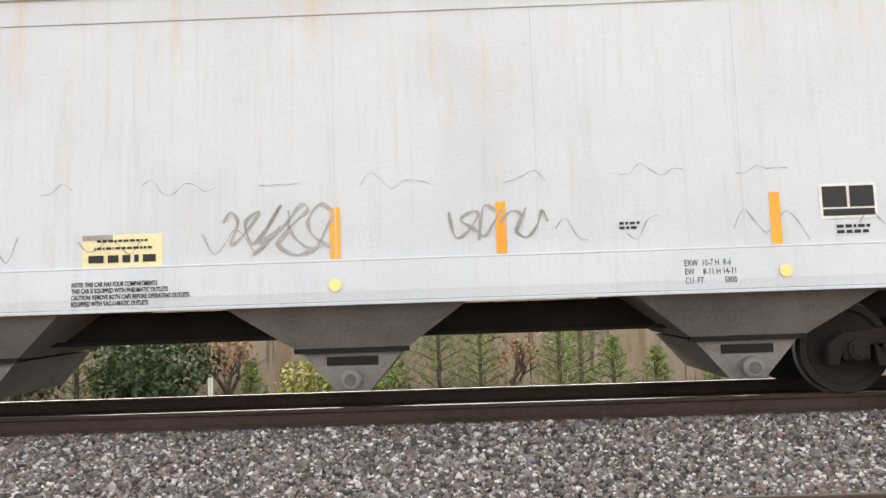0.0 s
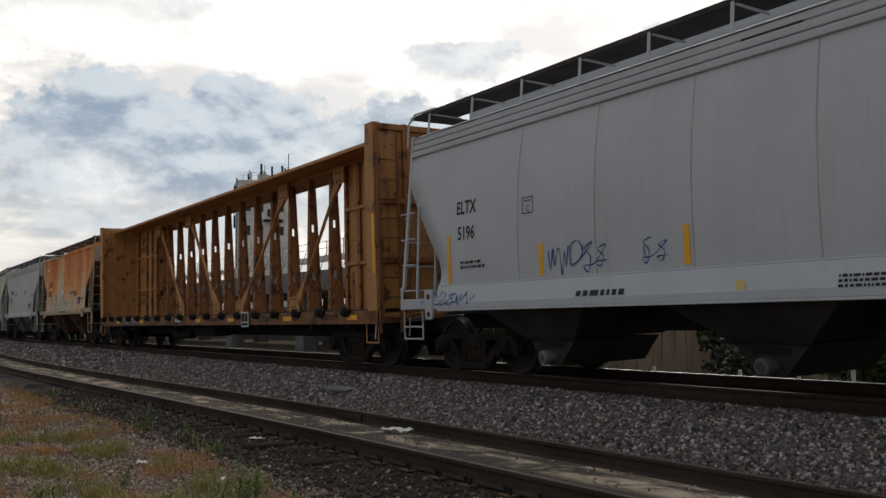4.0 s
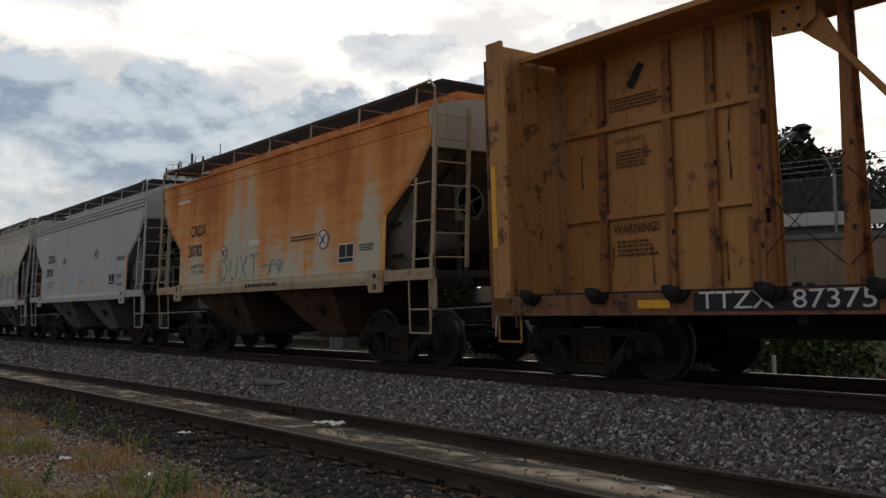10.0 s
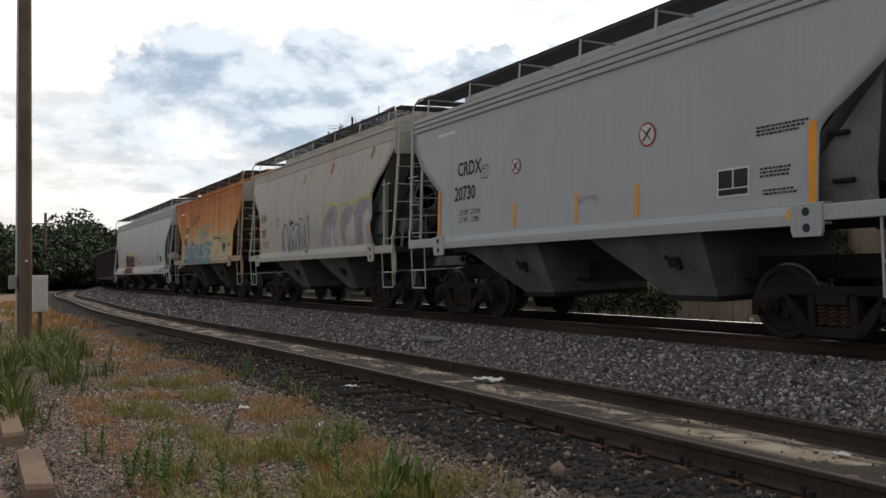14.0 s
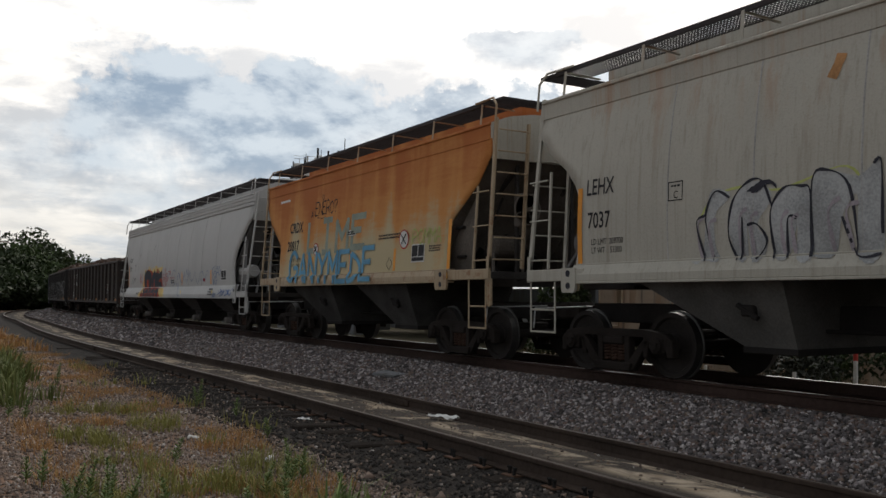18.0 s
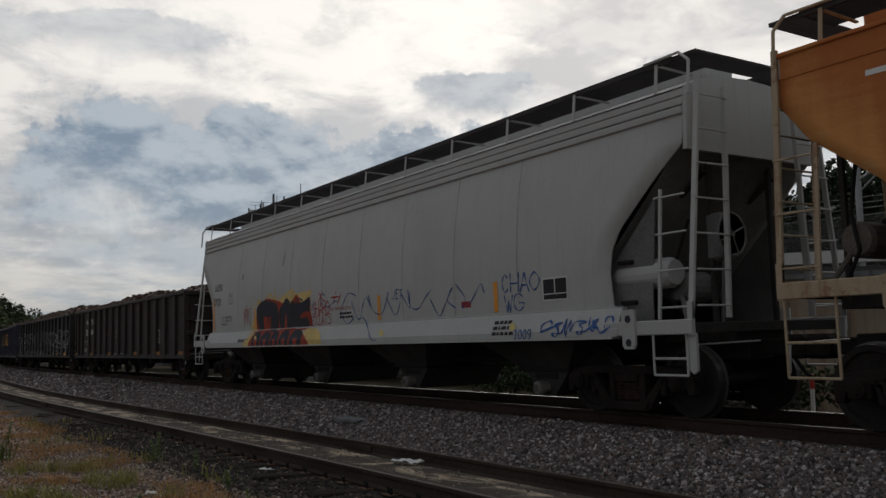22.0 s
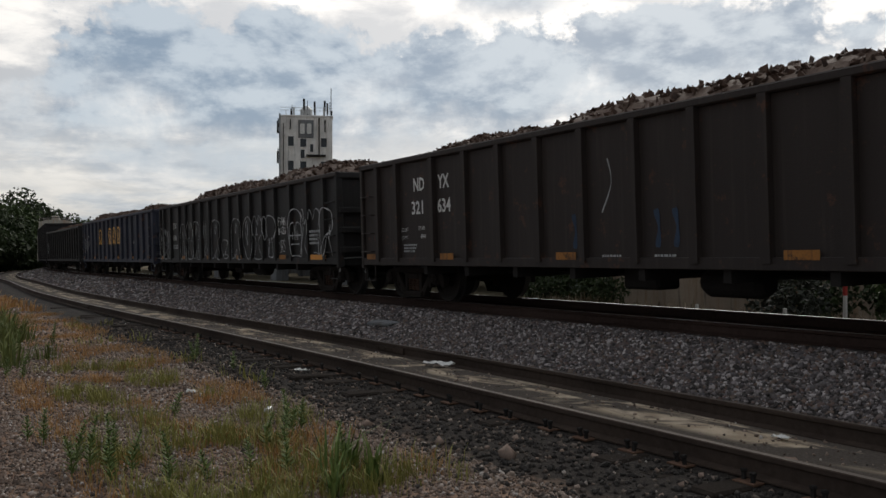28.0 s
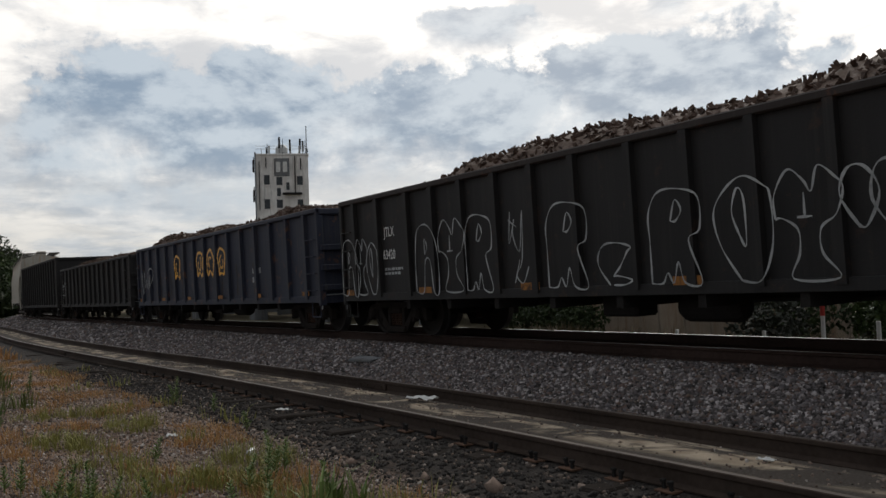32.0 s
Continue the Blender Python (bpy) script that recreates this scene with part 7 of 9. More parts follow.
car, sk, H, load = gondola("gondola_car", "dark ribbed gondola car heaped with scrap", 15.6, COAL, COAL, 2.72, 0.68, [-7.1 + 1.0 * k for k in range(15)], 0.5, 11)
couple(-178.8, -194.4, car, load)
scrawl("white_tag", -H + 0.8, 1.1, 1.0, 0.9, 2, 0.04, over, GHOST, car, 401)
car, sk, H, load = gondola("gondola_car", "tall black empty gondola car", 15.8, COAL, COAL, 3.45, 0.68, [-7.2 + 1.0 * k for k in range(15)], 0.0, 13, False)
couple(-195.6, -211.4, car)
car, sk, H = covered_hopper("covered_hopper_car", "pale cream covered hopper car at the far end of the train", 17.5, CREAM, "round", SHEET, 4, panels=8)
couple(-212.6, -230.1, car)


# ---- road embankment, wall, viaduct, fence ----
def stained(name, base, stain, dark, rough=0.9):
    mat, n = surface(name)
    runs = n.noise(n.scale(n.at, (1.2, 1.2, 0.12)), 1.5, 6, 0.6)
    wide_ = n.noise(n.at, 0.5, 5, 0.6)
    g = n.noise(n.at, 18, 5, 0.65)
    c = n.mix(n.span(wide_, 0.35, 0.65), base, tuple(v * 0.75 for v in base))
    c = n.mix(n.math("MULTIPLY", n.span(runs, 0.48, 0.66), 0.8), c, stain)
    c = n.mix(n.math("MULTIPLY", n.span(n.noise(n.scale(n.at, (2.5, 2.5, 0.2)), 2.0, 5), 0.55, 0.68), 0.75), c, dark)
    c = n.mix(n.math("MULTIPLY", n.span(g, 0.5, 0.75), 0.3), c, dark)
    finish(n, c, rough, 0, g, 0.02, 0.2)
    return mat


CONCRETE = stained("stained_old_concrete", (0.31, 0.25, 0.19), (0.20, 0.125, 0.075), (0.075, 0.068, 0.062))
GREYCON = stained("grey_bridge_concrete", (0.20, 0.21, 0.22), (0.14, 0.13, 0.12), (0.08, 0.08, 0.08))
PALECON = plain("pale_barrier_concrete", (0.58, 0.57, 0.55), 0.8, 0, 0.15, 2)
ASPHALT = plain("road_asphalt", (0.05, 0.05, 0.05), 0.9, 0, 0.2)
WIRE = plain("galvanised_fence_wire", (0.25, 0.25, 0.25), 0.5, 0.7, 0.15)
WALL_Y = 20.0


def wall_top(x):
    return 3.0 - 0.0279 * x if x > -23 else 3.64


wall = tagged(new("retaining_wall"), "stained concrete retaining wall below the road", "wall", "", "structure")
edges_x = [26 - 3.5 * k for k in range(15)]
for x1, x0 in zip(edges_x, edges_x[1:]):
    bm = bmesh.new()
    g = 0.012
    prism(bm, [(x0 + g, -0.4), (x1 - g, -0.4), (x1 - g, wall_top(x1)), (x0 + g, wall_top(x0))], WALL_Y, WALL_Y + 0.4)
    part("wall_panel", bm, CONCRETE, wall)
bm = bmesh.new()
prism(bm, [(edges_x[-1], wall_top(edges_x[-1])), (26, wall_top(26)), (26, wall_top(26) + 0.12), (edges_x[-1], wall_top(edges_x[-1]) + 0.12)], WALL_Y - 0.06, WALL_Y + 0.5)
part("coping", bm, GREYCON, wall)


def road_z(x):
    return 3.30 - 0.047 * x if x > -36 else 3.30 + 0.047 * 36 + (-36 - x) * 0.004


bm = bmesh.new()
xs_ = [40 - 4 * k for k in range(45)]
rows_ = [[(x, 22.6, -0.4), (x, 22.6, road_z(x) - 0.1), (x, 33, road_z(x) - 0.1), (x, 38, -0.4)] for x in xs_ if x > -26]
sheet(bm, rows_)
tagged(part("road_embankment", bm, ASPHALT), "road on its embankment behind the wall", "road", "", "structure")
barrier = tagged(new("road_barrier"), "pale concrete road barrier", "barrier", "", "structure")
for x1, x0 in zip(xs_, xs_[1:]):
    bm = bmesh.new()
    z0_, z1_ = road_z(x0), road_z(x1)
    prism(bm, [(x0 + 0.01, z0_ - 0.02), (x1 - 0.01, z1_ - 0.02), (x1 - 0.01, z1_ + 0.32), (x0 + 0.01, z0_ + 0.32)], 22.0, 22.3)
    part("barrier_block", bm, PALECON, barrier)
viaduct = tagged(new("viaduct"), "grey concrete viaduct carrying the road", "bridge", "", "structure")
bm = bmesh.new()
prism(bm, [(-130, road_z(-130) - 1.35), (-24, road_z(-24) - 1.2), (-24, road_z(-24) - 0.05), (-130, road_z(-130) - 0.05)], 22.1, 33)
part("deck", bm, GREYCON, viaduct)
for x in (-25, -37, -49, -61, -75, -90):
    for y in (23.2, 31):
        bm = bmesh.new()
        box(bm, x - 0.6, x + 0.6, y - 0.5, y + 0.5, -0.4, road_z(x) - 1.2, 0.06)
        part("pier", bm, GREYCON, viaduct)
bm = bmesh.new()
box(bm, -140, -24.5, 36, 36.4, -0.4, 3.2)
part("far_abutment", bm, GREYCON, viaduct)
# handrail on the viaduct
railing = tagged(new("viaduct_railing"), "thin steel handrail on the viaduct", "railing")
xs_r = [-24 - 2.0 * k for k in range(30)]
for x in xs_r:
    bm = bmesh.new()
    rod(bm, (x, 22.05, road_z(x) + 0.3), (x, 22.05, road_z(x) + 1.15), 0.03)
    part("post", bm, WIRE, railing)
for h in (0.75, 1.12):
    bm = bmesh.new()
    for a, b in zip(xs_r, xs_r[1:]):
        rod(bm, (a, 22.05, road_z(a) + h), (b, 22.05, road_z(b) + h), 0.016)
    part("rail", bm, WIRE, railing)

fence = tagged(new("chain_link_fence"), "chain-link fence with barbed wire along the wall", "fence")
FY = WALL_Y + 0.2
fx = [-24.2, -21.8, -19.0, -16.1, -13.2, -10.3, -7.4, -4.5, -1.6, 1.3, 4.2, 7.1, 10]
for x in fx:
    bm = bmesh.new()
    z = wall_top(x)
    rod(bm, (x, FY, z), (x, FY, z + 1.55), 0.04, 8)
    rod(bm, (x, FY, z + 1.55), (x - 0.05, FY - 0.28, z + 1.9), 0.03)
    part("fence_post", bm, WIRE, fence)
for dy, dz in ((0, 1.5), (0, 0.05), (-0.09, 1.66), (-0.18, 1.78), (-0.28, 1.9)):
    bm = bmesh.new()
    for a, b in zip(fx, fx[1:]):
        rod(bm, (a, FY + dy, wall_top(a) + dz), (b, FY + dy, wall_top(b) + dz), 0.007, 4)
    part("fence_wire", bm, WIRE, fence)
verts, faces = [], []
for s in (-1, 1):
    x = -24.2
    while x < 10:
        z0_ = wall_top(x) + 0.05
        x2 = x + s * 1.45
        i = len(verts)
        verts += [(x, FY, z0_), (x + 0.006, FY, z0_), (x2 + 0.006, FY + 0.003, z0_ + 1.45), (x2, FY + 0.003, z0_ + 1.45), (x, FY + 0.008, z0_), (x2, FY + 0.008, z0_ + 1.45)]
        faces += [(i, i + 1, i + 2, i + 3), (i + 1, i + 4, i + 5, i + 2), (i + 4, i, i + 3, i + 5)]
        x += 0.075
me = bpy.data.meshes.new("mesh_wire")
me.from_pydata(verts, [], faces)
me.materials.append(WIRE)
ob = tagged(new("mesh_wire", me), "diamond wire mesh", "", "", "stuff")
ob.parent = fence
# gate frame and floodlight by the fence
gate = tagged(new("gate_frame"), "dark pipe frame standing over the wall", "gate")
bm = bmesh.new()
for x in (-24.6, -22.4):
    rod(bm, (x, 20.4, wall_top(x) - 0.1), (x, 20.4, wall_top(x) + 1.8), 0.045, 8)
rod(bm, (-24.6, 20.4, 4.6), (-22.4, 20.4, 4.55), 0.035)
rod(bm, (-24.6, 20.4, 5.0), (-22.4, 20.4, 4.95), 0.035)
part("pipe_frame", bm, UNDER, gate)
cab = tagged(new("utility_cabinet"), "dark grey utility cabinet on the wall", "cabinet")
bm = bmesh.new()
box(bm, -22.6, -20.9, 20.5, 21.2, 3.55, 4.22, 0.03)
part("cabinet_body", bm, UNDER, cab)
bm = bmesh.new()
box(bm, -22.55, -20.95, 20.47, 20.5, 3.6, 4.15, 0.01)
part("cabinet_door", bm, TRUCK, cab)
flood = tagged(new("floodlight"), "square black floodlight on the fence", "lamp")
bm = bmesh.new()
box(bm, -0.20, 0.20, -0.08, 0.12, -0.18, 0.18, 0.03)
part("lamp_housing", bm, UNDER, flood)
bm = bmesh.new()
rod(bm, (0, 0.1, -0.2), (0.0, 0.12, -1.25), 0.03)
part("bracket", bm, UNDER, flood)
flood.location = (-15.7, 20.1, 4.95)
lamp = tagged(new("street_lamp"), "grey street lamp beside the road", "street lamp")
bm = bmesh.new()
rod(bm, (0, 0, 0), (0, 0, 4.0), 0.10, 10)
part("pole", bm, WIRE, lamp)
bm = bmesh.new()
rod(bm, (0, 0, 3.6), (1.0, 0, 4.05), 0.05)
rod(bm, (0, 0, 3.2), (0.95, 0, 3.95), 0.03)
part("arm", bm, WIRE, lamp)
bm = bmesh.new()
lathe(bm, [(0.05, 0.0), (0.28, 0.03), (0.30, 0.10), (0.15, 0.2)], "z", 14, (1.15, 0, 4.0))
part("lamp_head", bm, UNDER, lamp)
lamp.location = (-15.4, 26, 3.3)
far_lamp = tagged(new("street_lamp"), "thin grey lamp post beside the road", "street lamp")
bm = bmesh.new()
rod(bm, (0, 0, 0), (0, 0, 2.0), 0.05, 8)
rod(bm, (0, 0, 2.0), (-0.45, 0, 2.35), 0.03)
part("pole", bm, WIRE, far_lamp)
far_lamp.location = (-20.3, 22.8, 4.1)

# marker posts behind the line
MARK = plain("white_post_paint", (0.62, 0.62, 0.60), 0.7, 0, 0.15)
REDTOP = plain("red_post_cap", (0.45, 0.05, 0.04), 0.6, 0, 0.15)
for x, y, h, cap in ((-8.7, 13.0, 1.25, True), (-7.75, 13.0, 0.95, False), (-10.0, 13.2, 0.75, False), (-12.2, 13.4, 0.72, False), (-3.9, 13.4, 0.9, False)):
    post = tagged(new("marker_post"), "slim white marker post" + (" with a red cap" if cap else " behind the line"), "post", "marker posts behind the line")
    post.location = (x, y, -0.1)
    bm = bmesh.new()
    rod(bm, (0, 0, 0), (0, 0, h), 0.035, 10)
    part("shaft", bm, MARK, post)
    if cap:
        bm = bmesh.new()
        rod(bm, (0, 0, h - 0.22), (0, 0, h + 0.01), 0.038, 10)
        part("cap", bm, REDTOP, post)

# ---- concrete tower with aerials ----
TOWER = stained("whitewashed_tower_concrete", (0.78, 0.76, 0.73), (0.60, 0.57, 0.53), (0.36, 0.35, 0.33))
GLASS = plain("dark_window_opening", (0.03, 0.035, 0.04), 0.25, 0, 0.2)
tower = tagged(new("elevator_tower"), "tall white concrete elevator tower with aerials on its roof", "tower")
tower.matrix_basis = pose(-121.0, 50.2, 0, 0, 0, 67.4 - 0.0)
bm = bmesh.new()
box(bm, -3.75, 3.75, -3.75, 3.75, -0.5, 21.9)
part("shaft", bm, TOWER, tower)
bm = bmesh.new()
box(bm, -3.85, 3.85, -3.85, 3.85, 21.9, 22.2, 0.05)
part("parapet", bm, TOWER, tower)
bm = bmesh.new()
box(bm, -3.88, -3.68, -3.9, -3.6, 2, 22.4)
part("corner_duct", bm, GREYCON, tower)
for x0, x1, z0_, z1_ in ((-2.6, -1.8, 17.7, 19.1), (2.1, 2.9, 17.6, 18.9), (-0.85, 0.0, 17.6, 18.8), (0.55, 1.0, 16.9, 18.0), (-2.6, -1.8, 14.2, 15.6), (-0.85, 0.0, 14.3, 15.5), (2.1, 2.9, 14.2, 15.5), (-0.8, -0.25, 16.0, 17.2)):
    bm = bmesh.new()
    box(bm, x0, x1, -3.80, -3.70, z0_, z1_)
    win = part("window", bm, GLASS, tower)
    bm = bmesh.new()
    box(bm, x0 - 0.08, x1 + 0.08, -3.88, -3.74, z0_ - 0.12, z0_, 0.01)
    part("sill", bm, TOWER, win)
for x0, x1, z0_, z1_ in ((-2.35, -2.2, 20.1, 21.6), (2.6, 2.75, 19.8, 21.5), (1.75, 1.9, 16.5, 21.8), (-3.3, -3.2, 14, 21)):
    bm = bmesh.new()
    box(bm, x0, x1, -3.95, -3.75, z0_, z1_)
    part("conduit", bm, UNDER, tower)
bm = bmesh.new()
box(bm, -1.15, 1.05, -3.85, -3.74, 18.9, 21.5, 0.03)
panel = part("sign_panel", bm, GREYCON, tower, "grey framed sign panel with two pale shapes")
for x in (-0.55, 0.42):
    bm = bmesh.new()
    box(bm, x - 0.32, x + 0.32, -3.90, -3.84, 19.5, 21.0, 0.1)
    part("sign_shape", bm, MARK, panel)
bm = bmesh.new()
box(bm, 0.0, 2.8, -4.5, -3.75, 16.2, 16.45)
part("balcony", bm, UNDER, tower)
r_ = random.Random(3)
for k in range(18):
    bm = bmesh.new()
    x, y = r_.uniform(-3.9, 3.7), r_.choice((-3.7, r_.uniform(-3, 3)))
    h = r_.uniform(0.6, 2.4)
    rod(bm, (x, y, 22.0), (x, y, 22.1 + h), 0.05)
    if k % 3:
        box(bm, x - 0.14, x + 0.14, y - 0.12, y + 0.06, 22.1 + h * 0.35, 22.2 + h)
    part("aerial", bm, GALV if k % 2 else UNDER, tower)
for x, z, h in ((3.55, 22.2, 4.0), (-4.0, 19.5, 2.2), (-4.0, 15.2, 2.2)):
    bm = bmesh.new()
    rod(bm, (x, -3.8, z), (x, -3.8, z + h), 0.07)
    if x < 0:
        box(bm, x - 0.18, x + 0.1, -3.95, -3.7, z, z + h * 0.8)
    part("mast", bm, UNDER, tower)
bm = bmesh.new()
lathe(bm, [(0.9, 22.2), (0.9, 23.6), (0.4, 24.1)], "z", 14)
part("roof_tank", bm, GALV, tower)
bm = bmesh.new()
for a, b in (((-3.7, -3.7, 22.9), (3.7, -3.7, 22.9)), ((-3.7, -3.7, 23.3), (3.7, -3.7, 23.3))):
    rod(bm, a, b, 0.03)
part("roof_rail", bm, GALV, tower)

# ---- utility pole, its meter and the cabinet beside it ----
WOOD = plain("weathered_pole_wood", (0.13, 0.095, 0.07), 0.9, 0, 0.35, 6, 0.01)
pole_ = tagged(new("utility_pole"), "weathered brown wooden utility pole in tall weeds", "utility pole")
pole_.location = (-22.3, 1.02, 0)
bm = bmesh.new()
lathe(bm, [(0.165, -0.2), (0.15, 3), (0.115, 11)], "z", 16)
part("pole_shaft", bm, WOOD, pole_)
bm = bmesh.new()
rod(bm, (0.02, -0.17, 0.3), (0.02, -0.15, 11), 0.03, 8)
part("conduit", bm, GALV, pole_)
bm = bmesh.new()
box(bm, -0.05, 0.15, -0.34, -0.16, 1.3, 1.62, 0.02)
part("meter_box", bm, WIRE, pole_)
bm = bmesh.new()
lathe(bm, [(0.03, 0.15), (0.03, 0.165)], "x", 10, (0, 0.03, 1.95))
part("tag", bm, MARK, pole_)
post = tagged(new("metal_cabinet"), "pale grey metal cabinet on a short post", "cabinet")
post.location = (-23.6, 1.42, 0)
bm = bmesh.new()
box(bm, -0.16, 0.16, -0.17, 0.17, 0.72, 1.62, 0.02)
part("cabinet_body", bm, PALECON, post)
bm = bmesh.new()
box(bm, 0.16, 0.175, -0.14, 0.14, 0.78, 1.55, 0.005)
part("cabinet_door", bm, PALECON, post)
bm = bmesh.new()
rod(bm, (0, 0, -0.1), (0, 0, 0.75), 0.05, 8)
part("post", bm, WOOD, post)
far_pole = tagged(new("utility_pole"), "distant dark utility pole with a crossarm", "utility pole")
far_pole.location = (-112, 7.3, 0)
bm = bmesh.new()
rod(bm, (0, 0, -0.2), (0, 0, 9.2), 0.16, 10)
part("pole_shaft", bm, WOOD, far_pole)
bm = bmesh.new()
beam(bm, (0, -1.1, 7.9), (0, 1.1, 7.9), 0.12, 0.12)
part("crossarm", bm, WOOD, far_pole)
# grade crossing beyond the yard
bm = bmesh.new()
box(bm, -146, -139, -6, 40, -0.1, 0.06)
tagged(part("road_crossing", bm, CONCRETE), "tan road crossing the line beyond the yard", "road", "", "structure")


# ---- ground ----
def main_y(x):
    return MAIN_Y if x > BEND_X else MAIN_Y + BEND_R - math.sqrt(BEND_R ** 2 - min(BEND_X - x, 200.0) ** 2)


def ground_z(x, y):
    """Height of the yard, the siding's bed and the ballast bank."""
    sy, my = side_y(x), main_y(x)
    z = 0.02 * noise.noise(Vector((x * 0.7, y * 0.7, 0))) + 0.03 * noise.noise(Vector((x * 0.2, y * 0.2, 4)))
    d, e = y - sy, abs(y - my)
    if abs(d) < 2.0:
        k = 1 - max(0, abs(d) - 1.0) / 1.0
        bed = SIDE_Z - (0.205 if d < 0 else 0.17)
        if abs(d) < 0.72:
            bed = SIDE_Z - 0.145 + 0.022 * noise.noise(Vector((x * 0.7, y * 2, 7))) - (0.02 if d > 0.45 else 0.0)
        z = z * (1 - k) + k * (bed + 0.3 * z)
    if e < 3.6:
        bank = MAIN_Z - 0.175 if e < 1.35 else (MAIN_Z - 0.175) - (e - 1.35) * 0.27
        t = min(1, max(0, (3.6 - e) / 0.5))
        if not (d < 0.78):
            z = z * (1 - t) + max(z, bank) * t
    if y > my + 3.2:
        z -= 0.1
    return z


def span_grid(name, xs, ys, mat):
    verts = [(x, y, ground_z(x, y)) for x in xs for y in ys]
    n = len(ys)
    faces = [(i * n + j, (i + 1) * n + j, (i + 1) * n + j + 1, i * n + j + 1) for i in range(len(xs) - 1) for j in range(n - 1)]
    me = bpy.data.meshes.new(name)
    me.from_pydata(verts, [], faces)
    me.polygons.foreach_set("use_smooth", [True] * len(faces))
    across = me.attributes.new("across", "FLOAT", "POINT")
    across.data.foreach_set("value", [v[1] - side_y(v[0]) for v in verts])
    me.materials.append(mat)
    return new(name, me)


mat_, n_ = surface("yard_dirt_cinders_and_sand")
pos = n_.add("ShaderNodeNewGeometry", 0)
lane = n_.add("ShaderNodeAttribute", 2)
lane.node.attribute_name = "across"
coarse, patchy, grit = n_.noise(pos, 0.5, 5, 0.6), n_.noise(pos, 2.2, 6, 0.6, 0.4), n_.noise(pos, 45, 4, 0.7)
streaky = n_.noise(n_.scale(pos, (0.75, 1.5, 1)), 1.5, 8, 0.66, 0.6)
speck = n_.add("ShaderNodeTexVoronoi", 0, (), Vector=pos, Scale=38.0)
yard = n_.mix(n_.span(coarse, 0.4, 0.62), (0.22, 0.132, 0.088), (0.29, 0.195, 0.138))
yard = n_.mix(n_.span(patchy, 0.5, 0.68), yard, (0.13, 0.10, 0.078))
yard = n_.mix(n_.math("MULTIPLY", n_.span(grit, 0.5, 0.72), 0.7), yard, (0.27, 0.235, 0.195))
yard = n_.mix(n_.math("MULTIPLY", n_.span(speck, 0.30, 0.1), 0.35), yard, (0.07, 0.06, 0.055))
cinder = n_.mix(n_.span(grit, 0.4, 0.7), (0.024, 0.021, 0.019), (0.068, 0.058, 0.05))
sand = n_.mix(n_.span(patchy, 0.35, 0.65), (0.58, 0.48, 0.36), (0.38, 0.30, 0.215))
sand = n_.mix(n_.math("MULTIPLY", n_.span(grit, 0.5, 0.75), 0.4), sand, (0.18, 0.15, 0.12))
wob = n_.math("ADD", lane, n_.math("MULTIPLY", n_.math("SUBTRACT", patchy, 0.5), 1.3))
c_ = n_.mix(n_.span(wob, -2.35, -1.75), yard, cinder)
mud = n_.mix(n_.span(grit, 0.35, 0.7), (0.065, 0.055, 0.047), (0.13, 0.112, 0.096))
c_ = n_.mix(n_.span(lane, -0.80, -0.74), c_, mud)
strip = n_.math("MULTIPLY", n_.span(lane, -0.15, 0.12), n_.span(lane, 0.68, 0.60))
strip = n_.math("MULTIPLY", strip, n_.span(streaky, 0.46, 0.60))
c_ = n_.mix(strip, c_, sand)
c_ = n_.mix(n_.span(lane, 0.72, 0.80), c_, (0.05, 0.046, 0.042))
c_ = n_.mix(n_.span(lane, 6.0, 8.0), c_, (0.13, 0.11, 0.07))
finish(n_, c_, 0.95, 0, n_.math("ADD", n_.math("MULTIPLY", grit, 0.6), n_.math("MULTIPLY", speck, 0.5)), 0.03, 0.15)
DIRT = mat_

gx = [2000, 600, 200, 100, 60, 45, 30, 22, 16, 12, 9] + [6 - 0.3 * k for k in range(100)] + [-24.5 - 0.8 * k for k in range(45)] + [-62 - 4 * k for k in range(15)] + [-140, -180, -260, -400, -800, -2000]
gy = [-2000, -400, -100, -40, -20, -10, -6, -3] + [-1 + 0.16 * k for k in range(90)] + [13.8, 15, 17, 20, 24, 30, 40, 60, 90, 140, 250, 600, 2000]
tagged(span_grid("ground", gx, gy, DIRT), "yard ground of brown dirt, black cinders and pale sand", "ground", "", "structure")

# ---- stones ----
CUBE_F = np.array([(0, 1, 3), (0, 3, 2), (4, 6, 7), (4, 7, 5), (0, 4, 5), (0, 5, 1), (2, 3, 7), (2, 7, 6), (0, 2, 6), (0, 6, 4), (1, 5, 7), (1, 7, 3)])
CUBE_V = np.array([(x, y, z) for x in (-1, 1) for y in (-1, 1) for z in (-1, 1)], float)


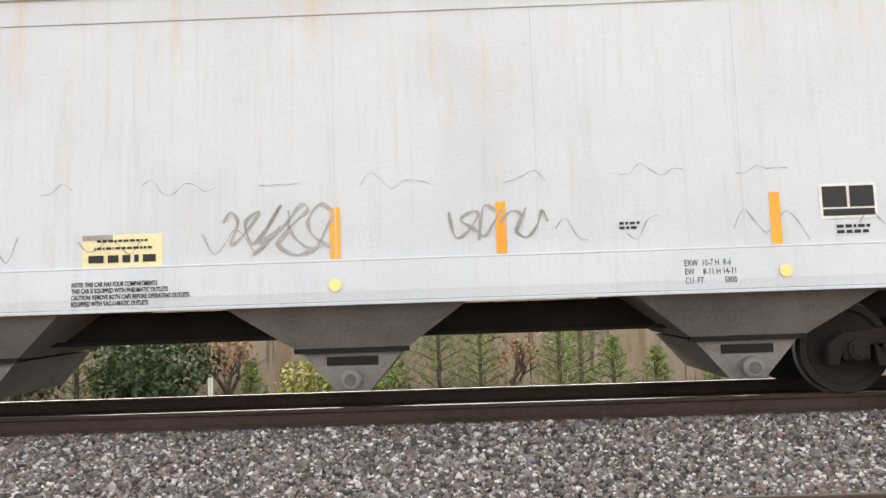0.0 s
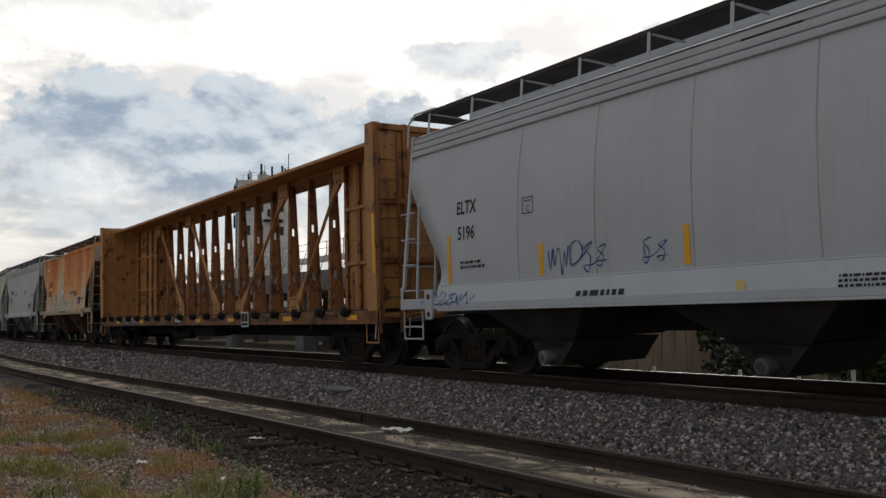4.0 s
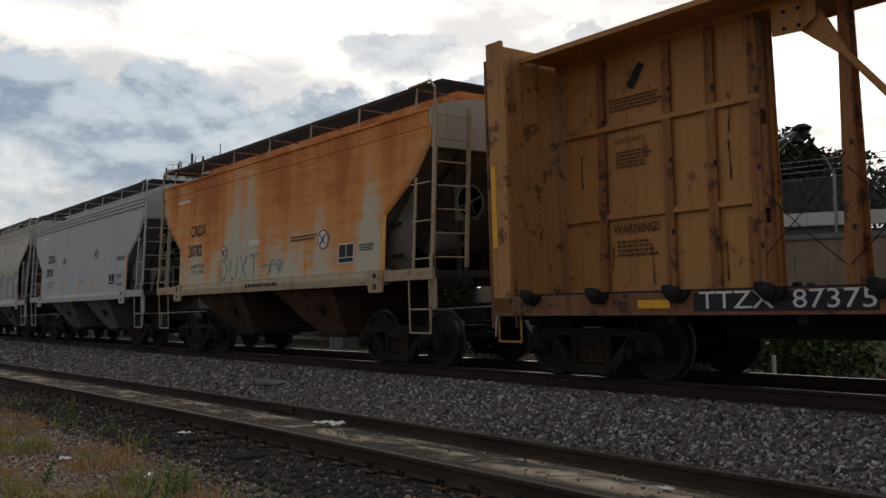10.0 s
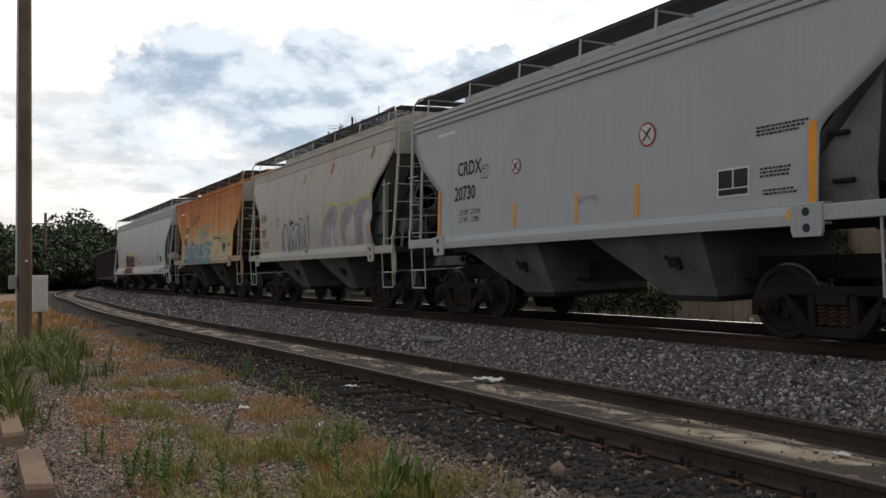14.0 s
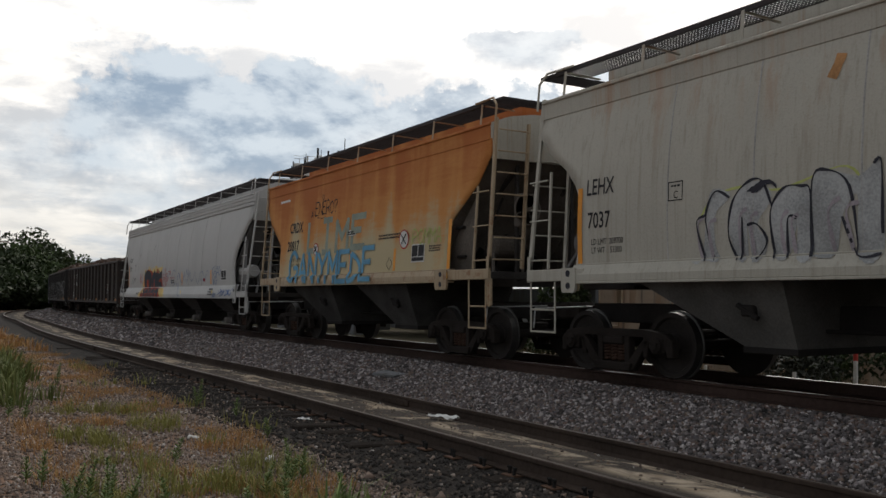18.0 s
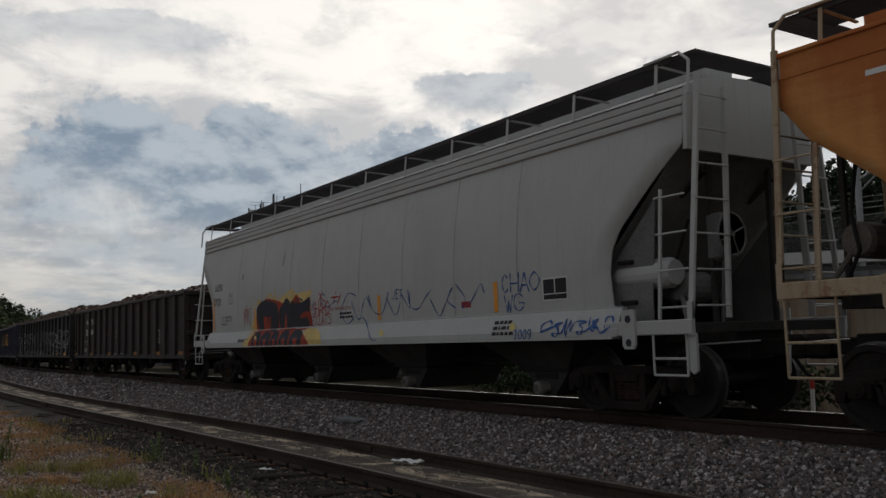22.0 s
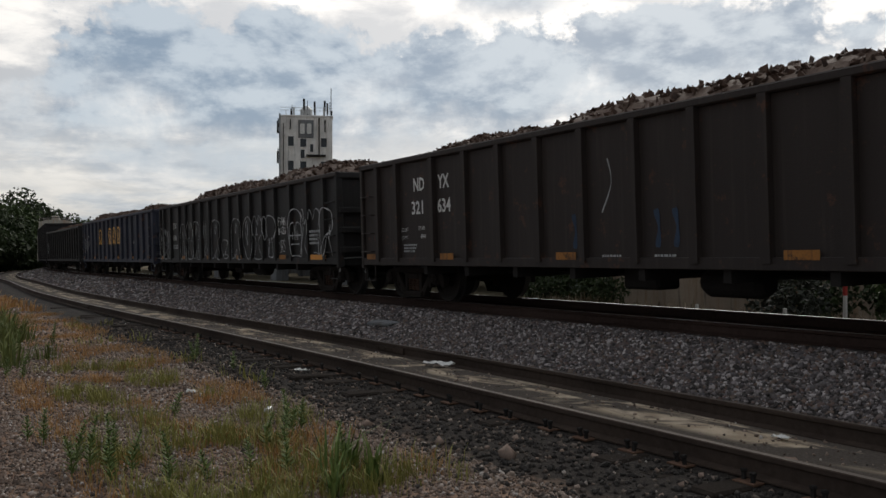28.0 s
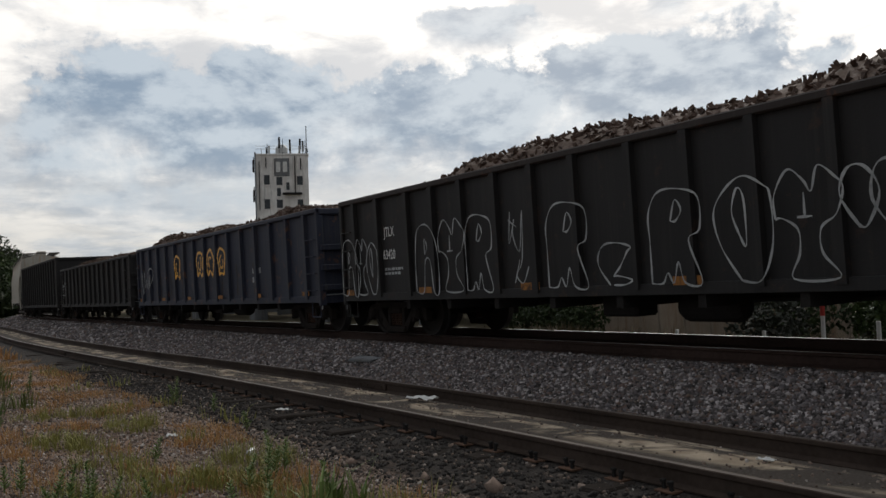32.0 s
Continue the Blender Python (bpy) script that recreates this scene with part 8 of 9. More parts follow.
def stones(name, places, sizes, mat, seed, label, category):
    """Many angular stones in one mesh: each a knocked-about block of twelve triangles."""
    r = np.random.default_rng(seed)
    n = len(places)
    v = CUBE_V[None] * r.uniform(0.45, 1.0, (n, 8, 3)) * (sizes[:, None, None] * r.uniform(0.6, 1.15, (n, 1, 3)))
    q = r.normal(size=(n, 4))
    q /= np.linalg.norm(q, axis=1)[:, None]
    w_, x, y, z = q.T
    rot = np.array([[1 - 2 * (y * y + z * z), 2 * (x * y - z * w_), 2 * (x * z + y * w_)], [2 * (x * y + z * w_), 1 - 2 * (x * x + z * z), 2 * (y * z - x * w_)],
                    [2 * (x * z - y * w_), 2 * (y * z + x * w_), 1 - 2 * (x * x + y * y)]]).transpose(2, 0, 1)
    v = np.einsum("nij,nkj->nki", rot, v) + places[:, None, :]
    f = (CUBE_F[None] + 8 * np.arange(n)[:, None, None]).reshape(-1, 3)
    me = bpy.data.meshes.new(name)
    me.vertices.add(n * 8)
    me.vertices.foreach_set("co", v.ravel())
    me.loops.add(f.size)
    me.loops.foreach_set("vertex_index", f.ravel())
    me.polygons.add(len(f))
    me.polygons.foreach_set("loop_start", np.arange(0, f.size, 3))
    me.update(calc_edges=True)
    me.materials.append(mat)
    return tagged(new(name, me), label, category, "", "stuff")


def stone_mat(name, stops, rough=0.9):
    mat, n = surface(name)
    isle = n.add("ShaderNodeNewGeometry", 8)
    tone_ = n.add("ShaderNodeValToRGB", 0, (), Fac=isle)
    ramp_ = tone_.node.color_ramp
    ramp_.elements[0].color, ramp_.elements[0].position = (*stops[0][1], 1), stops[0][0]
    ramp_.elements[1].color, ramp_.elements[1].position = (*stops[-1][1], 1), stops[-1][0]
    for p, c in stops[1:-1]:
        ramp_.elements.new(p).color = (*c, 1)
    g = n.noise(n.at, 60, 4, 0.7)
    finish(n, n.mix(n.math("MULTIPLY", n.span(g, 0.4, 0.7), 0.5), tone_, (0.12, 0.11, 0.10)), rough, 0, g, 0.006, 0.2)
    return mat


BALLAST = stone_mat("crushed_grey_ballast", ((0.0, (0.024, 0.022, 0.022)), (0.2, (0.069, 0.060, 0.060)), (0.42, (0.139, 0.121, 0.120)), (0.55, (0.162, 0.102, 0.082)), (0.62, (0.191, 0.147, 0.115)), (0.66, (0.110, 0.102, 0.112)), (0.82, (0.239, 0.212, 0.210)), (1.0, (0.535, 0.491, 0.480))))
GRAVEL = stone_mat("mixed_yard_gravel", ((0.0, (0.05, 0.042, 0.038)), (0.3, (0.15, 0.108, 0.085)), (0.6, (0.26, 0.19, 0.152)), (0.9, (0.34, 0.275, 0.23)), (1.0, (0.55, 0.52, 0.49))))
COKE = stone_mat("black_cinders", ((0.0, (0.014, 0.013, 0.012)), (0.8, (0.035, 0.03, 0.028)), (1.0, (0.15, 0.12, 0.10))))


def scatter(x0, x1, density, y_of, seed, lift=0.3, size=(0.02, 0.036)):
    r = np.random.default_rng(seed)
    lo, hi = y_of(0.5 * (x0 + x1))
    n = int((x1 - x0) * (hi - lo) * density)
    xs = r.uniform(x0, x1, n)
    u = r.uniform(0, 1, n)
    sz = r.uniform(*size, n) * np.where(r.uniform(0, 1, n) > 0.93, 1.45, 1.0)
    pts = []
    for x, t, s in zip(xs, u, sz):
        a, b = y_of(x)
        y = a + (b - a) * t
        pts.append((x, y, ground_z(x, y) + s * lift))
    return np.array(pts), sz


bank_of = lambda x: (side_y(x) + 0.86, main_y(x) - 1.16)
for k, (x0, x1, dens, size) in enumerate(((-14, 7, 1450, (0.014, 0.027)), (-30, -14, 700, (0.019, 0.034)), (-62, -30, 170, (0.03, 0.06)), (-110, -62, 60, (0.05, 0.08)))):
    p_, s_ = scatter(x0, x1, dens, bank_of, 10 + k, 0.35, size)
    stones("ballast", p_, s_, BALLAST, 20 + k, "crushed grey ballast stones heaped beside the main line", "ballast")
p_, s_ = scatter(-30, 7, 90, lambda x: (main_y(x) - 0.68, main_y(x) + 0.68), 31, 0.2, (0.022, 0.04))
stones("ballast", p_, s_, BALLAST, 32, "crushed grey ballast stones between the rails", "ballast")
p_, s_ = scatter(-30, 7, 60, lambda x: (main_y(x) + 0.88, main_y(x) + 2.6), 33, 0.2, (0.025, 0.045))
stones("ballast", p_, s_, BALLAST, 34, "crushed grey ballast stones behind the main line", "ballast")
p_, s_ = scatter(-9.5, -1, 1300, lambda x: (0.2, side_y(x) - 1.95), 41, 0.15, (0.007, 0.017))
stones("gravel", p_, s_, GRAVEL, 42, "loose small gravel on the yard", "gravel")
p_, s_ = scatter(-11, 9, 110, lambda x: (-4.0, side_y(x) - 2.0), 53, 0.15, (0.008, 0.02))
stones("gravel", p_, s_, GRAVEL, 54, "thin scatter of gravel over the yard", "gravel")
p_, s_ = scatter(-17, -9.5, 520, lambda x: (-0.4, side_y(x) - 1.95), 49, 0.15, (0.010, 0.021))
stones("gravel", p_, s_, GRAVEL, 50, "loose small gravel on the yard", "gravel")
p_, s_ = scatter(-22, 4, 45, lambda x: (side_y(x) - 2.2, side_y(x) - 0.86), 51, 0.25, (0.009, 0.022))
stones("gravel", p_, s_, GRAVEL, 52, "stray gravel among the cinders", "gravel")
p_, s_ = scatter(-36, -16, 70, lambda x: (0.0, side_y(x) - 2.0), 43, 0.15, (0.012, 0.03))
stones("gravel", p_, s_, GRAVEL, 44, "loose small gravel farther off in the yard", "gravel")
p_, s_ = scatter(-22, 4, 240, lambda x: (side_y(x) - 2.2, side_y(x) - 0.86), 45, 0.2, (0.01, 0.026))
stones("cinders", p_, s_, COKE, 46, "black cinders beside the siding", "cinders")
p_, s_ = scatter(-22, 4, 40, lambda x: (side_y(x) - 0.66, side_y(x) + 0.66), 47, 0.2, (0.006, 0.018))
stones("gravel", p_, s_, GRAVEL, 48, "stray pebbles between the siding's rails", "gravel")

# ---- ties, plates and spikes ----
def tie_mesh():
    bm = bmesh.new()
    box(bm, -0.115, 0.115, -1.28, 1.28, -0.16, 0.0, 0.02)
    for v in bm.verts:
        v.co.x += 0.012 * noise.noise(v.co * 3)
        v.co.z += 0.012 * noise.noise(v.co * 5 + Vector((3, 0, 0)))
    me = bpy.data.meshes.new("tie")
    bm.to_mesh(me)
    bm.free()
    me.materials.append(TIE)
    return me


def plate_mesh():
    bm = bmesh.new()
    box(bm, -0.09, 0.09, -0.17, 0.17, 0.0, 0.016, 0.003)
    me = bpy.data.meshes.new("tie_plate")
    bm.to_mesh(me)
    bm.free()
    me.materials.append(PLATE)
    return me


def spike_mesh():
    bm = bmesh.new()
    box(bm, -0.012, 0.012, -0.012, 0.012, 0.0, 0.055)
    box(bm, -0.018, 0.018, -0.022, 0.018, 0.05, 0.075, 0.005)
    me = bpy.data.meshes.new("spike")
    bm.to_mesh(me)
    bm.free()
    me.materials.append(UNDER)
    return me


TIE_M, PLATE_M, SPIKE_M = tie_mesh(), plate_mesh(), spike_mesh()
r_ = random.Random(5)
for k in range(64):
    x = 4.0 - 0.53 * k + r_.uniform(-0.05, 0.05)
    y, z = side_y(x), SIDE_Z - 0.19 + r_.uniform(-0.05, 0.01)
    tie = new("tie", TIE_M)
    tie.parent, tie.matrix_basis = siding, pose(x, y - 0.02 + r_.uniform(-0.22, 0.16), z, r_.uniform(-1.5, 1.5), 0, r_.uniform(-5, 5))
    if k < 44:
        for off in (-0.752, 0.752):
            pl = new("tie_plate", PLATE_M)
            pl.parent, pl.matrix_basis = siding, pose(x, y + off, SIDE_Z - 0.189)
            if off < 0:
                for dx, dy in ((-0.05, -0.10), (0.05, -0.13)):
                    sp = new("spike", SPIKE_M)
                    sp.parent, sp.matrix_basis = siding, pose(x + dx, y + off + dy, SIDE_Z - 0.175, r_.uniform(-12, 12), r_.uniform(-12, 12), 0)
for k in range(56):
    x = 7.0 - 0.5 * k + r_.uniform(-0.03, 0.03)
    tie = new("tie", TIE_M)
    tie.parent, tie.matrix_basis = main_line, pose(x, MAIN_Y, MAIN_Z - 0.19 + 0.02, LEAN, 0, 0)
    for off, dz in ((-0.752, 0.0), (0.752, 0.045)):
        pl = new("tie_plate", PLATE_M)
        pl.parent, pl.matrix_basis = main_line, pose(x, MAIN_Y + off, MAIN_Z + dz - 0.186, LEAN, 0, 0)
# rail joint with its bars and bolts
for x, off in ((-11.9, 0.752), (-27.0, -0.752)):
    bm = bmesh.new()
    for s in (-1, 1):
        box(bm, x - 0.45, x + 0.45, side_y(x) + off + s * 0.012, side_y(x) + off + s * 0.04, SIDE_Z - 0.135, SIDE_Z - 0.045, 0.01)
    for k in range(4):
        lathe(bm, [(0.018, -0.055), (0.018, 0.055)], "y", 8, (x - 0.33 + 0.22 * k, side_y(x) + off, SIDE_Z - 0.09))
    part("joint_bar", bm, OLDRAIL, siding)

# ---- litter ----
def crumple(name, x, y, lx, ly, lz, mat, label, category, seed, turn=0.0, up=0.0):
    bm = bmesh.new()
    bmesh.ops.create_grid(bm, x_segments=10, y_segments=5, size=0.5)
    for v in bm.verts:
        v.co = (v.co.x * lx, v.co.y * ly, lz * (0.5 + 0.8 * noise.noise(Vector((v.co.x * 4 + seed, v.co.y * 4, seed)))))
    ext = bmesh.ops.extrude_face_region(bm, geom=list(bm.faces))
    for g in ext["geom"]:
        if isinstance(g, bmesh.types.BMVert):
            g.co.z += 0.004
    ob = part(name, bm, mat, None)
    ob.matrix_basis = pose(x, y, ground_z(x, y) + 0.01 + up, 0, 0, turn)
    return tagged(ob, label, category, "litter on the ground")


PAPER = plain("crumpled_white_paper", (0.68, 0.68, 0.66), 0.8, 0, 0.1)
CAN = plain("scuffed_silver_can", (0.55, 0.56, 0.58), 0.35, 0.8, 0.15)
crumple("paper_scrap", -10.0, 6.05, 0.42, 0.2, 0.08, PAPER, "crumpled white paper lying in the siding's sand", "paper scrap", 3, 15)
crumple("paper_scrap", -4.55, 5.95, 0.14, 0.07, 0.03, PAPER, "small white paper scrap between the rails", "paper scrap", 5, 5)
crumple("paper_scrap", -11.0, 4.5, 0.2, 0.1, 0.03, PAPER, "small white scrap on the cinders", "paper scrap", 7, 30)
crumple("paper_scrap", -10.0, 2.75, 0.12, 0.1, 0.05, PAPER, "small white scrap in dry grass", "paper scrap", 9, 60)
crumple("paper_scrap", -14.9, 1.9, 0.15, 0.1, 0.03, PAPER, "small white scrap on the gravel", "paper scrap", 11, 60)
bm = bmesh.new()
lathe(bm, [(0.024, -0.075), (0.036, -0.06), (0.037, 0.06), (0.024, 0.075)], "x", 14)
ob = part("drink_can", bm, CAN)
ob.matrix_basis = pose(-8.35, 3.06, ground_z(-8.35, 3.06) + 0.03, 0, 4, -35)
tagged(ob, "scuffed silver drink can lying in dry grass", "can", "litter on the ground")
bm = bmesh.new()
prism(bm, [(-0.32, 0), (0.3, 0.0), (0.34, 0.03), (-0.28, 0.05)], -0.14, 0.14)
ob = part("stone_slab", bm, GREYCON)
ob.matrix_basis = pose(-14.4, 7.5, ground_z(-14.4, 7.5) + 0.04, 8, 0, 12)
tagged(ob, "flat pale slab lying on the ballast", "stone slab")
for x, y, s in ((-5.45, 3.9, 0.09), (-6.2, 3.75, 0.05), (-7.2, 3.6, 0.05), (-3.9, 5.2, 0.06), (-8.4, 3.4, 0.06)):
    ob = stones("rock", np.array([(0, 0, 0)]), np.array([s]), GRAVEL, int(s * 1000 + x * 7) % 97, "grey rock lying beside the siding", "rock")
    del ob["kind"]
    ob.matrix_basis = pose(x, y, ground_z(x, y) + s * 0.4)

# ---- wheel stops of timber at the edge of the yard ----
STOP = plain("weathered_timber_stop", (0.19, 0.125, 0.085), 0.9, 0, 0.3, 6, 0.01)
for x0, x1, y in ((-8.15, -6.62, 0.40), (-10.7, -8.95, 0.32)):
    bm = bmesh.new()
    prism(bm, [(x0, 0), (x1, 0), (x1 - 0.02, 0.1), (x1 - 0.06, 0.13), (x0 + 0.06, 0.13), (x0 + 0.02, 0.1)], y - 0.09, y + 0.09)
    bmesh.ops.subdivide_edges(bm, edges=list(bm.edges), cuts=2)
    for v in bm.verts:
        v.co += Vector((noise.noise(v.co * 4), noise.noise(v.co * 4 + Vector((5, 0, 0))), noise.noise(v.co * 4 + Vector((0, 5, 0))))) * 0.012
    tagged(part("wheel_stop", bm, STOP), "chipped tan wheel stop lying on the gravel", "wheel stop", "wheel stops")


# ---- weeds and grass ----
def leaf_mat(name, a, b, rough=0.6):
    mat, n = surface(name)
    isle = n.add("ShaderNodeNewGeometry", 8)
    g = n.noise(n.at, 30, 3)
    col = n.mix(isle, a, b)
    finish(n, n.mix(n.math("MULTIPLY", g, 0.4), col, tuple(v * 0.6 for v in a)), rough, 0, None, 0.01, 0.25)
    return mat


GREEN = leaf_mat("green_weed_leaf", (0.075, 0.13, 0.03), (0.17, 0.22, 0.06))
DRY = leaf_mat("dry_orange_grass", (0.40, 0.19, 0.07), (0.50, 0.33, 0.13))
STRAW = leaf_mat("dull_brown_grass", (0.09, 0.06, 0.03), (0.15, 0.115, 0.06))
WEEDY = leaf_mat("light_green_weeds", (0.09, 0.12, 0.03), (0.20, 0.22, 0.07))
PALE = leaf_mat("yellow_green_grass", (0.20, 0.21, 0.05), (0.34, 0.31, 0.10))
OAK = leaf_mat("dark_broad_leaf", (0.018, 0.030, 0.010), (0.045, 0.065, 0.020))
NIGHT = leaf_mat("deep_green_oak_leaf", (0.010, 0.018, 0.007), (0.024, 0.036, 0.012))
MIDLEAF = leaf_mat("mid_green_leaf", (0.03, 0.055, 0.014), (0.07, 0.10, 0.03))
PINE = leaf_mat("light_pine_needles", (0.10, 0.16, 0.03), (0.19, 0.25, 0.06))
DUSTLEAF = leaf_mat("dusty_grey_green_leaf", (0.026, 0.030, 0.022), (0.055, 0.060, 0.044))
HOLLY = leaf_mat("dark_bush_leaf", (0.035, 0.06, 0.025), (0.08, 0.115, 0.045))
AUTUMN = leaf_mat("brown_orange_leaf", (0.22, 0.09, 0.03), (0.34, 0.18, 0.07))
BARK = plain("grey_brown_bark", (0.10, 0.08, 0.065), 0.9, 0, 0.35, 8, 0.02)


def blades(name, spots, mat, seed, label, category, tall=(0.08, 0.22), wide=0.006, per=26, spread=0.09, kind="stuff"):
    """Tufts of grass: bent three-piece blades."""
    r = random.Random(seed)
    verts, faces = [], []
    for x, y, s in spots:
        z = ground_z(x, y) - 0.01
        for _ in range(per):
            a, d = r.uniform(0, 6.283), spread * s * r.random() ** 0.5
            bx, by = x + d * math.cos(a), y + d * math.sin(a)
            h, lean = r.uniform(*tall) * s, r.uniform(0.1, 0.7)
            ax, ay = math.cos(a + r.uniform(-0.8, 0.8)), math.sin(a + r.uniform(-0.8, 0.8))
            w_ = wide * r.uniform(0.7, 1.4)
            px, py = -ay * w_, ax * w_
            b = len(verts)
            m, t = (bx + ax * h * lean * 0.3, by + ay * h * lean * 0.3, z + h * 0.6), (bx + ax * h * lean, by + ay * h * lean, z + h * (1 - 0.25 * lean))
            verts += [(bx - px, by - py, z), (bx + px, by + py, z), (m[0] - px * 0.8, m[1] - py * 0.8, m[2]), (m[0] + px * 0.8, m[1] + py * 0.8, m[2]), t]
            faces += [(b, b + 1, b + 3, b + 2), (b + 2, b + 3, b + 4)]
    me = bpy.data.meshes.new(name)
    me.from_pydata(verts, [], faces)
    me.materials.append(mat)
    return tagged(new(name, me), label, category, "", kind)


r_ = random.Random(77)


def drift(n, x0, x1, y0, y1, clump=1.0, seed=0):
    out = []
    while len(out) < n:
        x, y = r_.uniform(x0, x1), r_.uniform(y0, y1)
        if noise.noise(Vector((x * 0.8 + seed, y * 1.4, seed))) > 0.05 * clump:
            out.append((x, y, r_.uniform(0.6, 1.25)))
    return out


blades("dry_grass", drift(300, -13, -5.4, 1.9, 3.5, 2.4, 1) + drift(480, -26, -13, 1.8, 3.5, 1.2, 2) + drift(150, -12, -5.5, 1.0, 2.2, 2.5, 3), DRY, 1, "low dry orange grass in patches on the gravel", "dry grass", (0.03, 0.13), 0.0032, 17, 0.18)
blades("dry_grass", drift(260, -60, -26, 1.2, 3.2, 1, 4), DRY, 2, "dry orange grass along the far siding", "dry grass", (0.12, 0.3), 0.015, 18, 0.25)
blades("green_grass", drift(190, -7.8, -4.6, 1.2, 3.3, 1.6, 5) + drift(150, -13, -7, 1.4, 3.4, 2.6, 6), PALE, 3, "short yellow-green grass on the gravel", "grass", (0.06, 0.22), 0.0038, 20, 0.14)
blades("green_grass", drift(22, -22, -10, 2.6, 3.8, 3, 7) + drift(200, -50, -20, 0.2, 2.2, 1, 8), PALE, 4, "green weeds along the edge of the yard", "weeds", (0.08, 0.26), 0.008, 12, 0.2)
blades("green_grass", drift(200, -60, -17, -2.5, 0.6, 0.5, 9) + drift(70, -21.5, -13.5, 0.8, 1.9, 1, 12) + drift(60, -19, -10, -0.8, 0.5, 1, 13), WEEDY, 5, "tall green weeds round the pole", "weeds", (0.2, 0.6), 0.009, 22, 0.22)
for k, (x, y, s) in enumerate(((-5.55, 2.5, 1.0), (-5.35, 2.72, 0.8), (-5.75, 2.72, 0.7), (-5.2, 2.35, 0.6))):
    blades("sword_leaf_plant", [(x, y, s)], GREEN, 60 + k, "clump of upright green sword-like leaves on gravel", "plant", (0.25, 0.58), 0.010, 22, 0.09, "")


def weed(x, y, h, seed):
    """A single-stalked weed with narrow leaves all the way up."""
    r = random.Random(seed)
    root = tagged(new("tall_weed"), "slender green roadside weed growing from the gravel", "weed", "tall weeds")
    root.location = (x, y, ground_z(x, y))
    bm = bmesh.new()
    bend = r.uniform(-0.06, 0.06)
    rod(bm, (0, 0, -0.02), (bend * 0.4, 0, h * 0.5), 0.005, 5)
    rod(bm, (bend * 0.4, 0, h * 0.5), (bend, bend, h), 0.0035, 5)
    part("stalk", bm, GREEN, root)
    bm = bmesh.new()
    n = int(h * 210)
    for i in range(n):
        t = (i + 0.5) / n
        z = h * (0.1 + 0.9 * t)
        a = i * 2.4
        ln = 0.08 * (1.15 - 0.80 * t) * r.uniform(0.7, 1.2)
        c, s = math.cos(a), math.sin(a)
        x0, y0 = bend * t, bend * t * t
        up_ = r.uniform(0.3, 0.9)
        p = [bm.verts.new(q) for q in ((x0, y0, z), (x0 + c * ln * 0.5 - s * 0.010, y0 + s * ln * 0.5 + c * 0.010, z + ln * up_ * 0.6),
                                       (x0 + c * ln, y0 + s * ln, z + ln * up_), (x0 + c * ln * 0.5 + s * 0.010, y0 + s * ln * 0.5 - c * 0.010, z + ln * up_ * 0.6))]
        bm.faces.new(p)
    part("foliage", bm, GREEN, root)


for k, (x, y, h) in enumerate(((-6.75, 1.12, 0.42), (-6.62, 0.98, 0.30), (-6.45, 1.35, 0.34), (-6.3, 1.18, 0.26), (-7.5, 2.93, 0.36), (-7.35, 3.0, 0.30), (-7.2, 2.85, 0.26), (-6.1, 2.1, 0.24), (-6.0, 1.75, 0.22), (-5.9, 2.3, 0.26),
                              (-7.9, 0.95, 0.30), (-8.1, 0.85, 0.22), (-6.0, 1.5, 0.2), (-9.8, 3.55, 0.24), (-9.6, 0.6, 0.25), (-6.9, 1.05, 0.36), (-6.55, 1.22, 0.44), (-7.1, 1.35, 0.30), (-6.2, 1.55, 0.33), (-6.6, 2.55, 0.38), (-6.75, 2.45, 0.30), (-5.9, 2.75, 0.34), (-8.6, 2.2, 0.26), (-12.0, 1.2, 0.35), (-12.4, 1.05, 0.28), (-15.5, 1.5, 0.4), (-17, 2.2, 0.4), (-13.2, 3.7, 0.4), (-13.0, 3.6, 0.3), (-11.6, 3.75, 0.28))):
    weed(x, y, h, k)


